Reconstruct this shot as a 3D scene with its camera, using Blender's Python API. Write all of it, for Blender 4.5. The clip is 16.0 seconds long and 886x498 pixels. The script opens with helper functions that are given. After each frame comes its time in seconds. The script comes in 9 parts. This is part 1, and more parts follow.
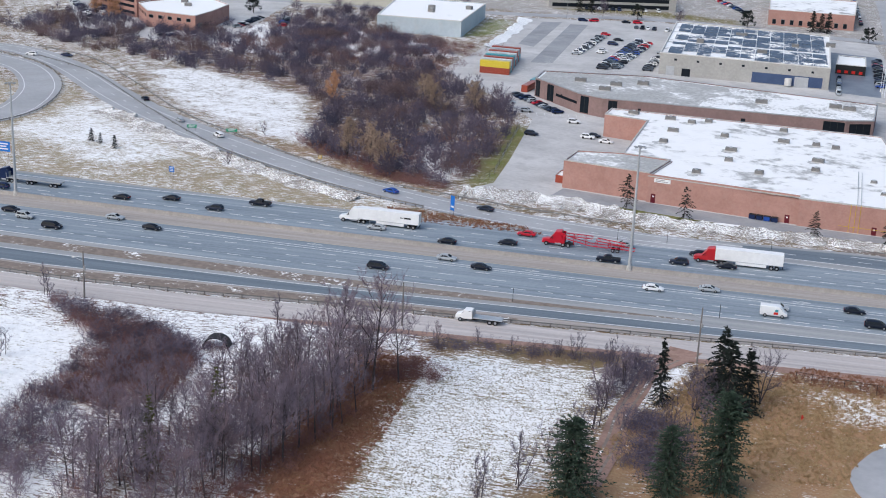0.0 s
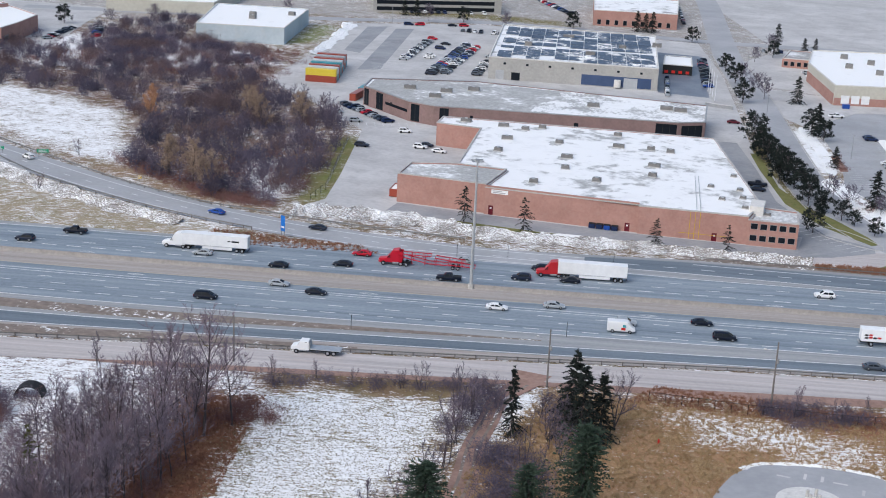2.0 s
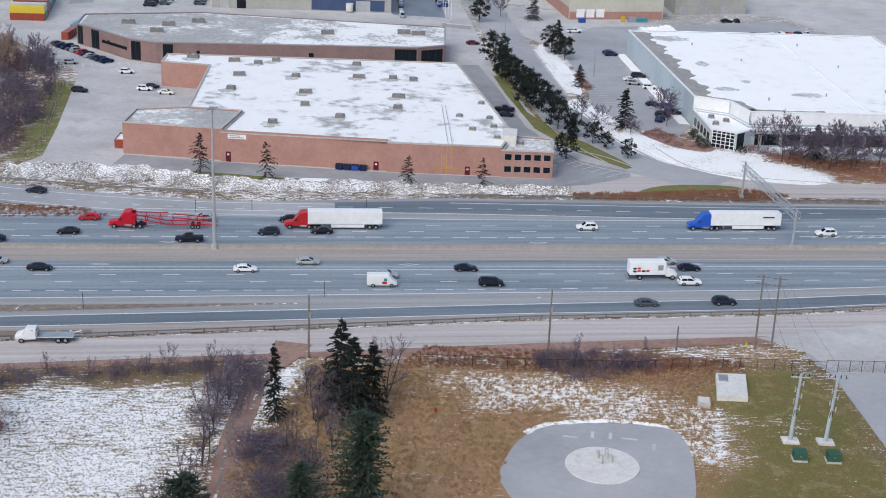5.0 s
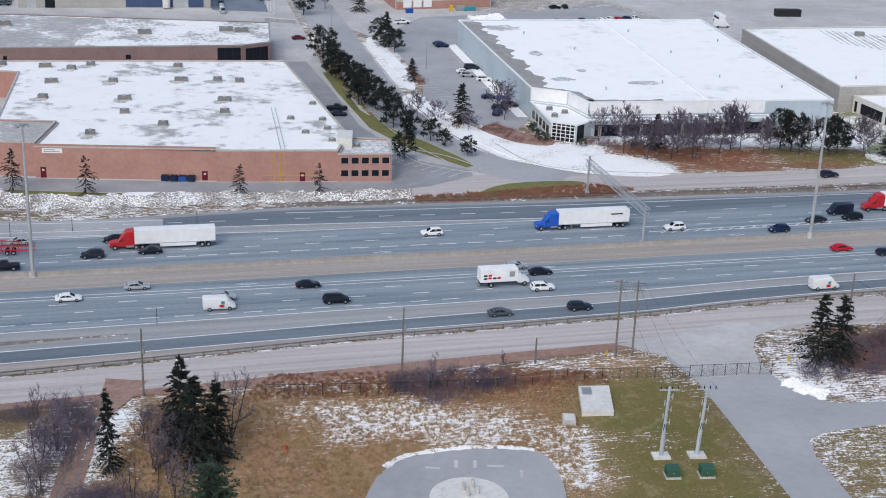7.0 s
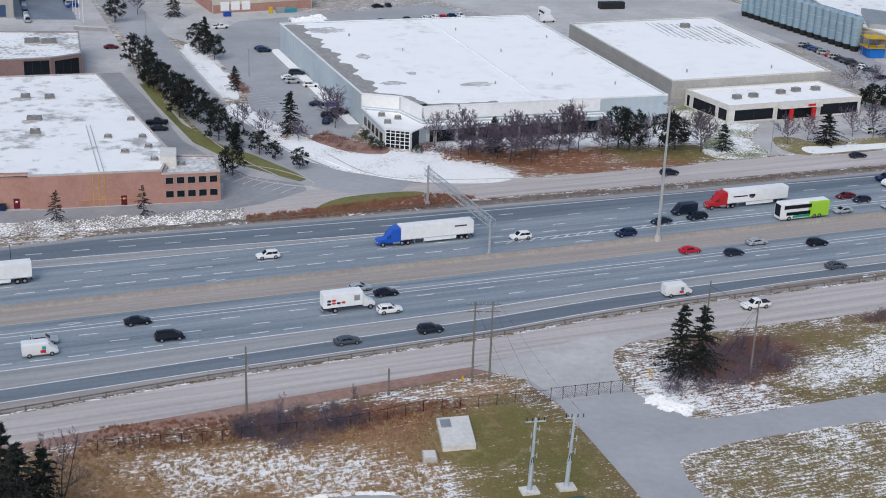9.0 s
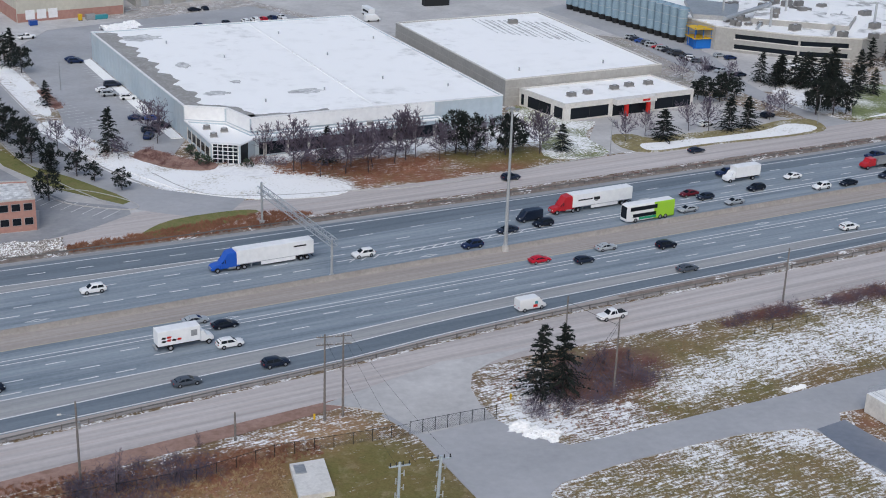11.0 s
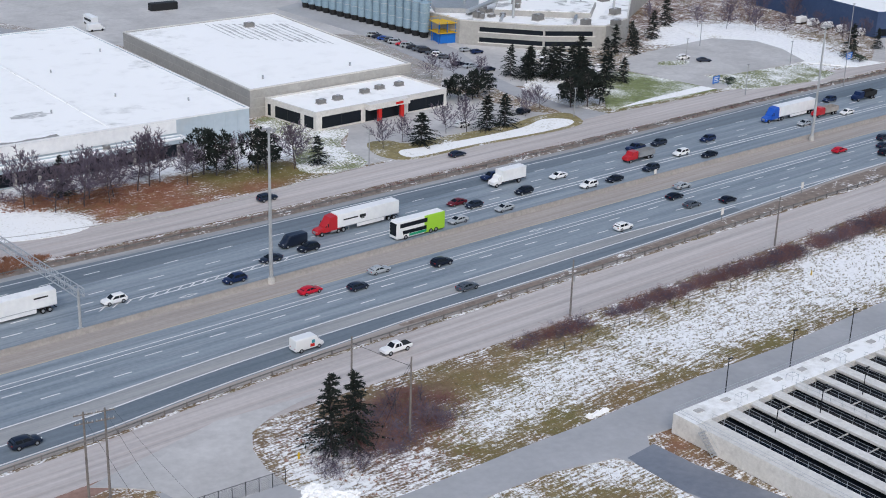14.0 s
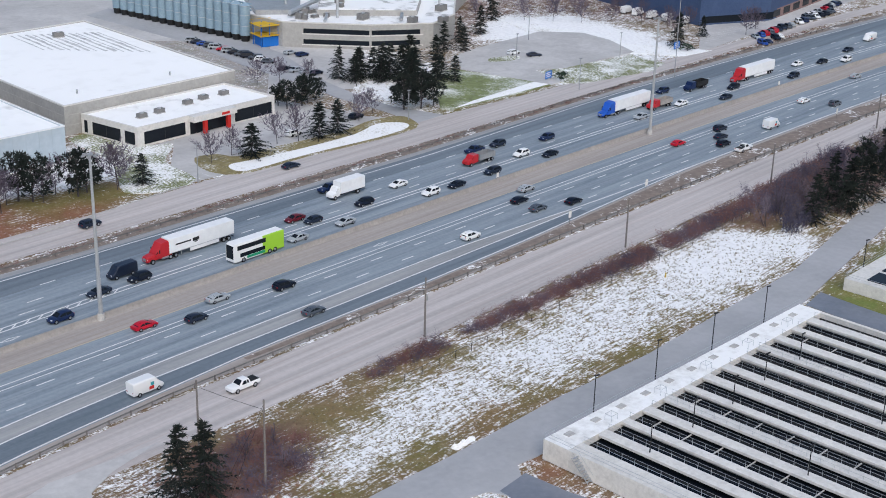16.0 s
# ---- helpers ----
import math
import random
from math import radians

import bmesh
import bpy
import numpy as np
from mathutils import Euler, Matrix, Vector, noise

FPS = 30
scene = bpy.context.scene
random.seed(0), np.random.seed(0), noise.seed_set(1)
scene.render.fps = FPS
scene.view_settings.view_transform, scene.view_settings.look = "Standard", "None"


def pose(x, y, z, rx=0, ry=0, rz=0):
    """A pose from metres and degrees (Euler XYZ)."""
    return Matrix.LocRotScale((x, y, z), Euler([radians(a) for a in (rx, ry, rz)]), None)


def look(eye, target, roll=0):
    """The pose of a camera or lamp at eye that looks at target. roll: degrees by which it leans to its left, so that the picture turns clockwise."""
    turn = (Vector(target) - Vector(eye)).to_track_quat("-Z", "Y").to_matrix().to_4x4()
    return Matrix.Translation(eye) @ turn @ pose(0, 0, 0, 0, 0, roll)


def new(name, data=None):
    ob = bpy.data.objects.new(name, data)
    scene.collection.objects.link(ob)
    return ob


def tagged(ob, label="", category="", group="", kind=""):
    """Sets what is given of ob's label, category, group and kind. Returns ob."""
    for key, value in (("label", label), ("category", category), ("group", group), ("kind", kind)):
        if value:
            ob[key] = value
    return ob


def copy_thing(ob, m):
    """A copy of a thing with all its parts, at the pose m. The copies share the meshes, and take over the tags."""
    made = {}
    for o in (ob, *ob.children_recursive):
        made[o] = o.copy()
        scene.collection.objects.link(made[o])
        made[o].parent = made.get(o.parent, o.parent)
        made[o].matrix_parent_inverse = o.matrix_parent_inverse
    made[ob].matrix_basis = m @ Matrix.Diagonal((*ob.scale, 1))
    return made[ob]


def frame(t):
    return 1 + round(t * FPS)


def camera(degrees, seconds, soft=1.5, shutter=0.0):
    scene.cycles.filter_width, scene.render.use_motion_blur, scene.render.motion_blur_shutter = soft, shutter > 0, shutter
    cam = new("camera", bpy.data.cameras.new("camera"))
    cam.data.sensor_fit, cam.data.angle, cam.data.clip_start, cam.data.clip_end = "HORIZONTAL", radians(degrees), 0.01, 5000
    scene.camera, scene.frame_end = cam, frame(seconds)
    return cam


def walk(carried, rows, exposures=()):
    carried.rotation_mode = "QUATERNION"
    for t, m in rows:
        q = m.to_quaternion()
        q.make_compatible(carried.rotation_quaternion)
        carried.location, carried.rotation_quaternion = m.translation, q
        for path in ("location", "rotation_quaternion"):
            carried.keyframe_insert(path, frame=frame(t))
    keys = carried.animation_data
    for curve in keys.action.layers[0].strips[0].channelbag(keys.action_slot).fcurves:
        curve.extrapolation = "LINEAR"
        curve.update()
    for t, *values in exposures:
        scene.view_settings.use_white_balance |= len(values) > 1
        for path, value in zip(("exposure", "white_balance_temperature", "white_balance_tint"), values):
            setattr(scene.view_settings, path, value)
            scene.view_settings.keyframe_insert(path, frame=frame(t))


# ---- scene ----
cam = camera(35.288, 16.0, soft=1.0)
PATH = [
    (0.0, pose(22.59, -62.58, 103.73, 72.183, -2.538, 27.125)),
    (0.5, pose(20.50, -58.83, 103.58, 72.255, -2.627, 25.760)),
    (1.0, pose(18.50, -55.05, 103.45, 72.368, -2.682, 23.803)),
    (1.5, pose(16.59, -51.24, 103.31, 72.458, -2.650, 21.828)),
    (2.0, pose(14.75, -47.40, 103.19, 72.545, -2.583, 19.850)),
    (2.5, pose(13.01, -43.54, 103.06, 72.613, -2.596, 17.899)),
    (3.0, pose(11.36, -39.65, 102.95, 72.673, -2.511, 15.941)),
    (3.5, pose(9.79, -35.74, 102.84, 72.393, -2.390, 13.969)),
    (4.0, pose(8.32, -31.81, 102.73, 71.097, -2.276, 12.050)),
    (6.5, pose(2.37, -11.97, 102.25, 69.237, -2.073, 2.705)),
    (7.0, pose(1.48, -7.98, 102.17, 69.231, -2.060, 0.781)),
    (7.5, pose(0.69, -3.99, 102.08, 69.230, -2.089, -1.123)),
    (8.0, pose(0.00, 0.00, 102.00, 69.213, -2.075, -3.054)),
    (8.5, pose(-0.58, 3.98, 101.92, 69.212, -1.997, -4.997)),
    (9.0, pose(-1.06, 7.96, 101.84, 69.188, -1.985, -6.927)),
    (11.5, pose(-1.81, 27.66, 101.44, 69.089, -1.868, -16.577)),
    (12.0, pose(-1.62, 31.54, 101.36, 69.054, -1.835, -18.499)),
    (12.5, pose(-1.31, 35.40, 101.27, 69.025, -1.780, -20.441)),
    (13.0, pose(-0.88, 39.23, 101.19, 69.001, -1.722, -22.380)),
    (13.5, pose(-0.34, 43.03, 101.10, 68.984, -1.682, -24.307)),
    (14.0, pose(0.33, 46.80, 101.01, 68.961, -1.636, -26.246)),
    (14.5, pose(1.11, 50.54, 100.91, 68.927, -1.520, -28.212)),
    (15.0, pose(2.02, 54.23, 100.82, 68.890, -1.482, -30.169)),
    (15.5, pose(3.06, 57.89, 100.72, 68.848, -1.411, -32.130)),
    (16.0, pose(4.22, 61.51, 100.61, 68.806, -1.384, -34.061)),
]
walk(cam, PATH, [(0.0, 0.2), (3.0, 0.12), (7.0, 0.05), (9.0, -0.07), (11.5, -0.14), (12.5, -0.12), (14.0, 0.01), (16.0, 0.08)])

# ---- light: an overcast winter day ----
world = bpy.data.worlds.new("overcast_sky")
scene.world = world
world.use_nodes = True
wn, wl = world.node_tree.nodes, world.node_tree.links
sky = wn.new("ShaderNodeTexSky")
sky.sky_type, sky.sun_disc = "NISHITA", False
sky.sun_elevation, sky.sun_rotation = radians(35), radians(200)
sky.air_density, sky.dust_density, sky.ozone_density = 1.0, 2.0, 1.5
wn["Background"].inputs["Strength"].default_value = 0.14
wl.new(sky.outputs["Color"], wn["Background"].inputs["Color"])
sun_data = bpy.data.lights.new("sun", "SUN")
sun_data.energy, sun_data.angle, sun_data.color = 1.5, radians(50), (0.975, 0.985, 1.0)
sun = new("sun", sun_data)
sun.matrix_world = look((-60, -110, 185), (0, 0, 0))

# ---- materials ----
MATS = {}


def shader(name):
    """A new material, its nodes, its links and its shader."""
    m = bpy.data.materials.new(name)
    m.use_nodes = True
    MATS[name] = m
    return m, m.node_tree.nodes, m.node_tree.links, m.node_tree.nodes["Principled BSDF"]


def noise_at(n, l, scale, detail=4.0, rough=0.55, space="Position", stretch=None):
    """A noise over world space, or over the thing's own space, in features a metre."""
    if space == "Position":
        src = n.new("ShaderNodeNewGeometry").outputs["Position"]
    else:
        src = n.new("ShaderNodeTexCoord").outputs["Object"]
    if stretch:
        mp = n.new("ShaderNodeMapping")
        mp.vector_type = "TEXTURE"
        mp.inputs["Scale"].default_value = tuple(1 / v for v in stretch)
        mp.inputs["Rotation"].default_value = (0, 0, radians(14.5))
        l.new(src, mp.inputs["Vector"])
        src = mp.outputs["Vector"]
    t = n.new("ShaderNodeTexNoise")
    t.inputs["Scale"].default_value, t.inputs["Detail"].default_value, t.inputs["Roughness"].default_value = scale, detail, rough
    l.new(src, t.inputs["Vector"])
    return t.outputs["Fac"]


def ramp(n, l, fac, lo, hi, c1=(0, 0, 0), c2=(1, 1, 1)):
    r = n.new("ShaderNodeValToRGB")
    r.color_ramp.elements[0].position, r.color_ramp.elements[1].position = lo, hi
    r.color_ramp.elements[0].color, r.color_ramp.elements[1].color = (*c1, 1), (*c2, 1)
    l.new(fac, r.inputs["Fac"])
    return r.outputs["Color"]


def mix(n, l, fac, a, b, mode="MIX"):
    x = n.new("ShaderNodeMix")
    x.data_type, x.blend_type = "RGBA", mode
    for sock, v in ((x.inputs["Factor"], fac), (x.inputs[6], a), (x.inputs[7], b)):
        if isinstance(v, (int, float)):
            sock.default_value = v
        elif isinstance(v, tuple):
            sock.default_value = (*v, 1)
        else:
            l.new(v, sock)
    return x.outputs[2]


def calc(n, l, op, a, b=0.0, clamp=False):
    x = n.new("ShaderNodeMath")
    x.operation, x.use_clamp = op, clamp
    for sock, v in ((x.inputs[0], a), (x.inputs[1], b)):
        if isinstance(v, (int, float)):
            sock.default_value = v
        else:
            l.new(v, sock)
    return x.outputs[0]


def bump(n, l, p, height, strength=0.4, dist=0.05):
    b = n.new("ShaderNodeBump")
    b.inputs["Strength"].default_value, b.inputs["Distance"].default_value = strength, dist
    l.new(height, b.inputs["Height"])
    l.new(b.outputs["Normal"], p.inputs["Normal"])


def mottled(name, c1, c2, coarse=0.08, fine=1.5, rough=0.85, metal=0.0, relief=0.0, space="Position", stretch=None, amount=0.5, dirt=None):
    """Two tones of one surface, in large stains and fine grain."""
    m, n, l, p = shader(name)
    a = noise_at(n, l, coarse, 5, 0.6, space, stretch)
    b = noise_at(n, l, fine, 3, 0.6, space)
    f = calc(n, l, "ADD", calc(n, l, "MULTIPLY", a, 1 - amount), calc(n, l, "MULTIPLY", b, amount))
    col = ramp(n, l, f, 0.36, 0.64, c1, c2)
    if dirt:
        col = mix(n, l, calc(n, l, "MULTIPLY", ramp(n, l, noise_at(n, l, coarse * 3.1, 6, 0.65, space, stretch), 0.5, 0.7), 0.6), col, dirt)
    l.new(col, p.inputs["Base Color"])
    p.inputs["Roughness"].default_value, p.inputs["Metallic"].default_value = rough, metal
    if rough > 0.88:
        p.inputs["Specular IOR Level"].default_value = 0.15
    if relief:
        bump(n, l, p, b, 0.5, relief)
    return m


def plain(name, c, rough=0.5, metal=0.0, coat=0.0, film=0.01, gloss=0.14):
    """A made surface, with a faint film of road salt."""
    m, n, l, p = shader(name)
    f = noise_at(n, l, 1.7, 3, 0.6, "Object")
    l.new(mix(n, l, calc(n, l, "MULTIPLY", ramp(n, l, f, 0.45, 0.75), film), c, (0.34, 0.33, 0.33)), p.inputs["Base Color"])
    p.inputs["Roughness"].default_value, p.inputs["Metallic"].default_value = rough, metal
    p.inputs["Coat Weight"].default_value = coat
    p.inputs["Specular IOR Level"].default_value = gloss
    return m


def snowy(name, base, cover=0.6, grain=0.9, coarse=0.07, snow=(0.915, 0.915, 0.91), soft=0.07, stretch=None, share=0.62):
    """Snow lying in patches over a rough base, more of it where cover is higher."""
    m, n, l, p = shader(name)
    a = noise_at(n, l, coarse, 5, 0.6, stretch=stretch)
    b = noise_at(n, l, grain, 4, 0.65)
    f = calc(n, l, "ADD", calc(n, l, "MULTIPLY", a, share), calc(n, l, "MULTIPLY", b, 1 - share))
    mask = ramp(n, l, f, 0.5 - (cover - 0.5) * 0.42 - soft, 0.5 - (cover - 0.5) * 0.42 + soft)
    c = ramp(n, l, noise_at(n, l, 0.6, 4), 0.35, 0.68, base, tuple(min(1, v * 1.5) for v in base))
    l.new(mix(n, l, mask, c, snow), p.inputs["Base Color"])
    p.inputs["Roughness"].default_value = 0.9
    bump(n, l, p, mask, 0.3, 0.08)
    return m


def melt_roof(name, bare, cover, broad=0.06, small=0.35, soft=0.07, snow=(0.9, 0.9, 0.9)):
    """Wind-blown snow on a flat roof: broad bare patches with thin edges, and grey slush between."""
    m, n, l, p = shader(name)
    a, b = noise_at(n, l, broad, 3, 0.5), noise_at(n, l, small, 5, 0.62)
    f = calc(n, l, "ADD", calc(n, l, "MULTIPLY", a, 0.55), calc(n, l, "MULTIPLY", b, 0.45))
    edge = 0.5 - (cover - 0.5) * 0.34
    thin = ramp(n, l, f, edge - soft * 1.7, edge + soft * 0.5)
    full = ramp(n, l, f, edge - soft * 0.4, edge + soft)
    slab_c = ramp(n, l, noise_at(n, l, 0.9, 5, 0.7), 0.35, 0.68, bare, tuple(v * 1.45 for v in bare))
    slush = tuple(0.35 * u + 0.65 * v for u, v in zip(bare, snow))
    c = mix(n, l, full, mix(n, l, calc(n, l, "MULTIPLY", thin, 0.75), slab_c, slush), snow)
    c = mix(n, l, calc(n, l, "MULTIPLY", ramp(n, l, noise_at(n, l, 0.18, 4, 0.6), 0.52, 0.72), 0.3), c, slush)
    l.new(c, p.inputs["Base Color"])
    p.inputs["Roughness"].default_value = 0.9
    p.inputs["Specular IOR Level"].default_value = 0.2
    bump(n, l, p, full, 0.3, 0.06)
    return m


mottled("asphalt", (0.155, 0.196, 0.236), (0.3, 0.346, 0.388), 0.05, 1.2, 0.8, stretch=(0.25, 9.0, 1), amount=0.25, dirt=(0.36, 0.39, 0.42))
mottled("gore_asphalt", (0.27, 0.28, 0.29), (0.39, 0.395, 0.4), 0.06, 1.0, 0.9, stretch=(0.2, 9.0, 1), amount=0.25, dirt=(0.42, 0.41, 0.4))
mottled("asphalt_dark", (0.115, 0.146, 0.176), (0.195, 0.23, 0.265), 0.05, 1.2, 0.75, stretch=(0.25, 9.0, 1), amount=0.25)
mottled("lane_asphalt", (0.24, 0.245, 0.26), (0.35, 0.355, 0.37), 0.06, 0.9, 0.85, amount=0.3, dirt=(0.4, 0.4, 0.4))
mottled("lawn_grass", (0.13, 0.145, 0.05), (0.22, 0.21, 0.085), 0.15, 1.6, 0.95, dirt=(0.26, 0.19, 0.1))
mottled("ramp_asphalt", (0.32, 0.325, 0.34), (0.43, 0.435, 0.45), 0.05, 0.9, 0.85, amount=0.3, dirt=(0.34, 0.33, 0.33))
mottled("salted_road", (0.4, 0.37, 0.36), (0.6, 0.555, 0.54), 0.06, 1.0, 0.9, stretch=(0.2, 9.0, 1), amount=0.2, dirt=(0.47, 0.385, 0.35))
mottled("shoulder", (0.32, 0.29, 0.27), (0.45, 0.405, 0.375), 0.06, 1.0, 0.9, stretch=(0.2, 9.0, 1), amount=0.25, dirt=(0.3, 0.25, 0.22))
mottled("lot_asphalt", (0.42, 0.41, 0.405), (0.6, 0.585, 0.575), 0.045, 0.7, 0.88, amount=0.3, dirt=(0.36, 0.35, 0.35))
mottled("drive_asphalt", (0.33, 0.335, 0.35), (0.44, 0.44, 0.455), 0.05, 0.7, 0.85, amount=0.3, dirt=(0.38, 0.38, 0.39))
mottled("rail_steel", (0.16, 0.155, 0.15), (0.25, 0.245, 0.24), 0.4, 3.0, 0.7, 0.2)
mottled("wet_asphalt", (0.14, 0.155, 0.19), (0.235, 0.25, 0.285), 0.1, 0.9, 0.45, amount=0.3)
mottled("white_line", (0.62, 0.63, 0.64), (0.8, 0.8, 0.8), 0.3, 3.0, 0.8)
mottled("yellow_line", (0.46, 0.4, 0.3), (0.54, 0.47, 0.36), 0.3, 3.0, 0.8)
mottled("concrete", (0.4, 0.39, 0.38), (0.56, 0.54, 0.52), 0.25, 2.0, 0.88, dirt=(0.3, 0.29, 0.28))
mottled("pale_concrete", (0.6, 0.585, 0.56), (0.74, 0.72, 0.69), 0.3, 2.0, 0.88, dirt=(0.5, 0.48, 0.46))
mottled("tan_barrier", (0.3, 0.28, 0.265), (0.38, 0.355, 0.335), 0.2, 1.6, 0.9, dirt=(0.25, 0.23, 0.215))
mottled("pink_brick", (0.36, 0.2, 0.168), (0.46, 0.265, 0.225), 0.2, 1.3, 0.9, amount=0.4, dirt=(0.42, 0.265, 0.23))
mottled("brown_brick", (0.21, 0.145, 0.137), (0.29, 0.195, 0.182), 0.2, 1.3, 0.9, amount=0.4)
mottled("grey_block", (0.34, 0.335, 0.32), (0.44, 0.43, 0.41), 0.2, 1.2, 0.9)
mottled("pale_panel", (0.38, 0.46, 0.52), (0.5, 0.575, 0.63), 0.06, 0.8, 0.75, amount=0.3, dirt=(0.48, 0.51, 0.53))
mottled("cream_panel", (0.47, 0.45, 0.39), (0.57, 0.55, 0.48), 0.08, 0.8, 0.7)
mottled("white_panel", (0.74, 0.75, 0.77), (0.86, 0.87, 0.88), 0.07, 0.8, 0.7)
mottled("grey_metal", (0.3, 0.31, 0.32), (0.42, 0.43, 0.44), 0.5, 3.0, 0.5, 0.4)
mottled("galvanised", (0.42, 0.44, 0.46), (0.55, 0.57, 0.59), 0.5, 3.0, 0.45, 0.5)
mottled("post_steel", (0.36, 0.42, 0.47), (0.46, 0.52, 0.57), 0.5, 3.0, 0.6, 0.1)
mottled("blue_cladding", (0.03, 0.06, 0.14), (0.05, 0.085, 0.18), 0.3, 2.0, 0.6)
mottled("silo_blue", (0.2, 0.3, 0.38), (0.29, 0.4, 0.48), 0.3, 2.0, 0.5)
mottled("weathered_wood", (0.15, 0.135, 0.125), (0.23, 0.21, 0.2), 0.5, 4.0, 0.9)
mottled("bark", (0.06, 0.05, 0.054), (0.12, 0.1, 0.105), 0.8, 5.0, 0.95, space="Object")
mottled("twigs", (0.168, 0.136, 0.172), (0.288, 0.236, 0.288), 0.07, 1.0, 0.95, amount=0.35, dirt=(0.3, 0.19, 0.175))
mottled("dark_twigs", (0.094, 0.08, 0.112), (0.18, 0.152, 0.2), 0.05, 1.0, 0.95, amount=0.3, dirt=(0.17, 0.122, 0.135))
mottled("brown_twigs", (0.12, 0.088, 0.098), (0.215, 0.155, 0.165), 0.05, 1.0, 0.95, amount=0.3, dirt=(0.22, 0.13, 0.11))
mottled("plum_twigs", (0.07, 0.066, 0.1), (0.135, 0.122, 0.175), 0.05, 1.0, 0.95, amount=0.3)
mottled("rust_twigs", (0.17, 0.085, 0.08), (0.29, 0.155, 0.14), 0.1, 1.0, 0.95, dirt=(0.22, 0.14, 0.13))
mottled("orange_leaf", (0.4, 0.2, 0.11), (0.52, 0.29, 0.17), 0.3, 3.0, 0.95)
mottled("dry_leaf", (0.28, 0.2, 0.15), (0.4, 0.3, 0.23), 0.3, 3.0, 0.95)
mottled("needles", (0.011, 0.016, 0.016), (0.032, 0.04, 0.034), 0.4, 3.0, 0.95)
mottled("pine_needles", (0.026, 0.048, 0.036), (0.068, 0.096, 0.068), 0.4, 3.0, 0.95)
mottled("olive_needles", (0.08, 0.085, 0.03), (0.14, 0.14, 0.05), 0.4, 3.0, 0.9)
mottled("straw", (0.36, 0.24, 0.13), (0.5, 0.37, 0.22), 0.12, 2.0, 0.95, dirt=(0.33, 0.17, 0.1))
mottled("dull_straw", (0.2, 0.165, 0.1), (0.32, 0.27, 0.17), 0.4, 3.0, 0.95)
mottled("rust_grass", (0.25, 0.115, 0.075), (0.38, 0.2, 0.13), 0.15, 2.0, 0.95)
mottled("dirt_track", (0.28, 0.175, 0.14), (0.4, 0.265, 0.22), 0.1, 1.0, 0.95, dirt=(0.2, 0.12, 0.09))
plain("dark_glass", (0.012, 0.016, 0.022), 0.12)
snowy("solar_glass", (0.065, 0.095, 0.14), 0.36, 0.5, 0.08, soft=0.04)
plain("tyre", (0.018, 0.018, 0.02), 0.85)
plain("steel_rim", (0.42, 0.43, 0.45), 0.35, 0.7)
plain("black_plastic", (0.025, 0.026, 0.028), 0.6)
plain("lamp_white", (0.75, 0.76, 0.78), 0.2)
plain("lamp_red", (0.35, 0.015, 0.012), 0.3)
plain("sign_blue", (0.02, 0.16, 0.55), 0.5)
plain("sign_green", (0.02, 0.3, 0.16), 0.5)
plain("signal_red", (0.55, 0.03, 0.025), 0.5)
plain("signal_orange", (0.6, 0.12, 0.02), 0.5)
plain("signal_yellow", (0.62, 0.4, 0.03), 0.5)
plain("box_green", (0.04, 0.11, 0.075), 0.55)
plain("still_water", (0.003, 0.005, 0.009), 0.16, film=0.0, gloss=0.16)
snowy("snow_roof", (0.3, 0.3, 0.29), 0.88, 0.5, 0.05)
melt_roof("snow_roof_thin", (0.25, 0.25, 0.245), 0.76, 0.08, 0.3, 0.06)
melt_roof("snow_roof_spotty", (0.33, 0.33, 0.325), 0.6, 0.09, 0.75, 0.045)
melt_roof("snow_roof_grey", (0.34, 0.34, 0.335), 0.22, 0.07, 0.5, 0.06)
melt_roof("snow_roof_clean", (0.42, 0.42, 0.41), 0.92, 0.035, 0.22, 0.08, (0.955, 0.955, 0.95))
mottled("bare_gravel", (0.27, 0.26, 0.25), (0.38, 0.37, 0.355), 0.2, 1.5, 0.95, dirt=(0.5, 0.5, 0.5))
snowy("roof_melt", (0.36, 0.36, 0.36), 0.34, 0.9, 0.15, soft=0.12, share=0.4)
snowy("gravel_roof", (0.3, 0.295, 0.29), 0.24, 0.5, 0.05)
snowy("snow_bank", (0.4, 0.37, 0.34), 0.82, 1.4, 0.1, share=0.35)
snowy("deck_snow", (0.5, 0.49, 0.47), 0.72, 0.8, 0.12, soft=0.12)
snowy("rock_bank", (0.2, 0.175, 0.155), 0.47, 2.6, 0.15, soft=0.04, share=0.28)
snowy("snowy_lawn", (0.155, 0.168, 0.072), 0.47, 1.8, 0.1, soft=0.04, share=0.45)
snowy("court_lawn", (0.2, 0.165, 0.075), 0.3, 1.6, 0.12, soft=0.05, share=0.5)
snowy("corner_grass", (0.15, 0.175, 0.07), 0.36, 1.8, 0.08, soft=0.08, share=0.6)
snowy("deep_snow", (0.3, 0.27, 0.2), 0.77, 1.6, 0.1, soft=0.08, share=0.45)
snowy("divider_earth", (0.19, 0.152, 0.128), 0.28, 1.2, 0.15, soft=0.03)
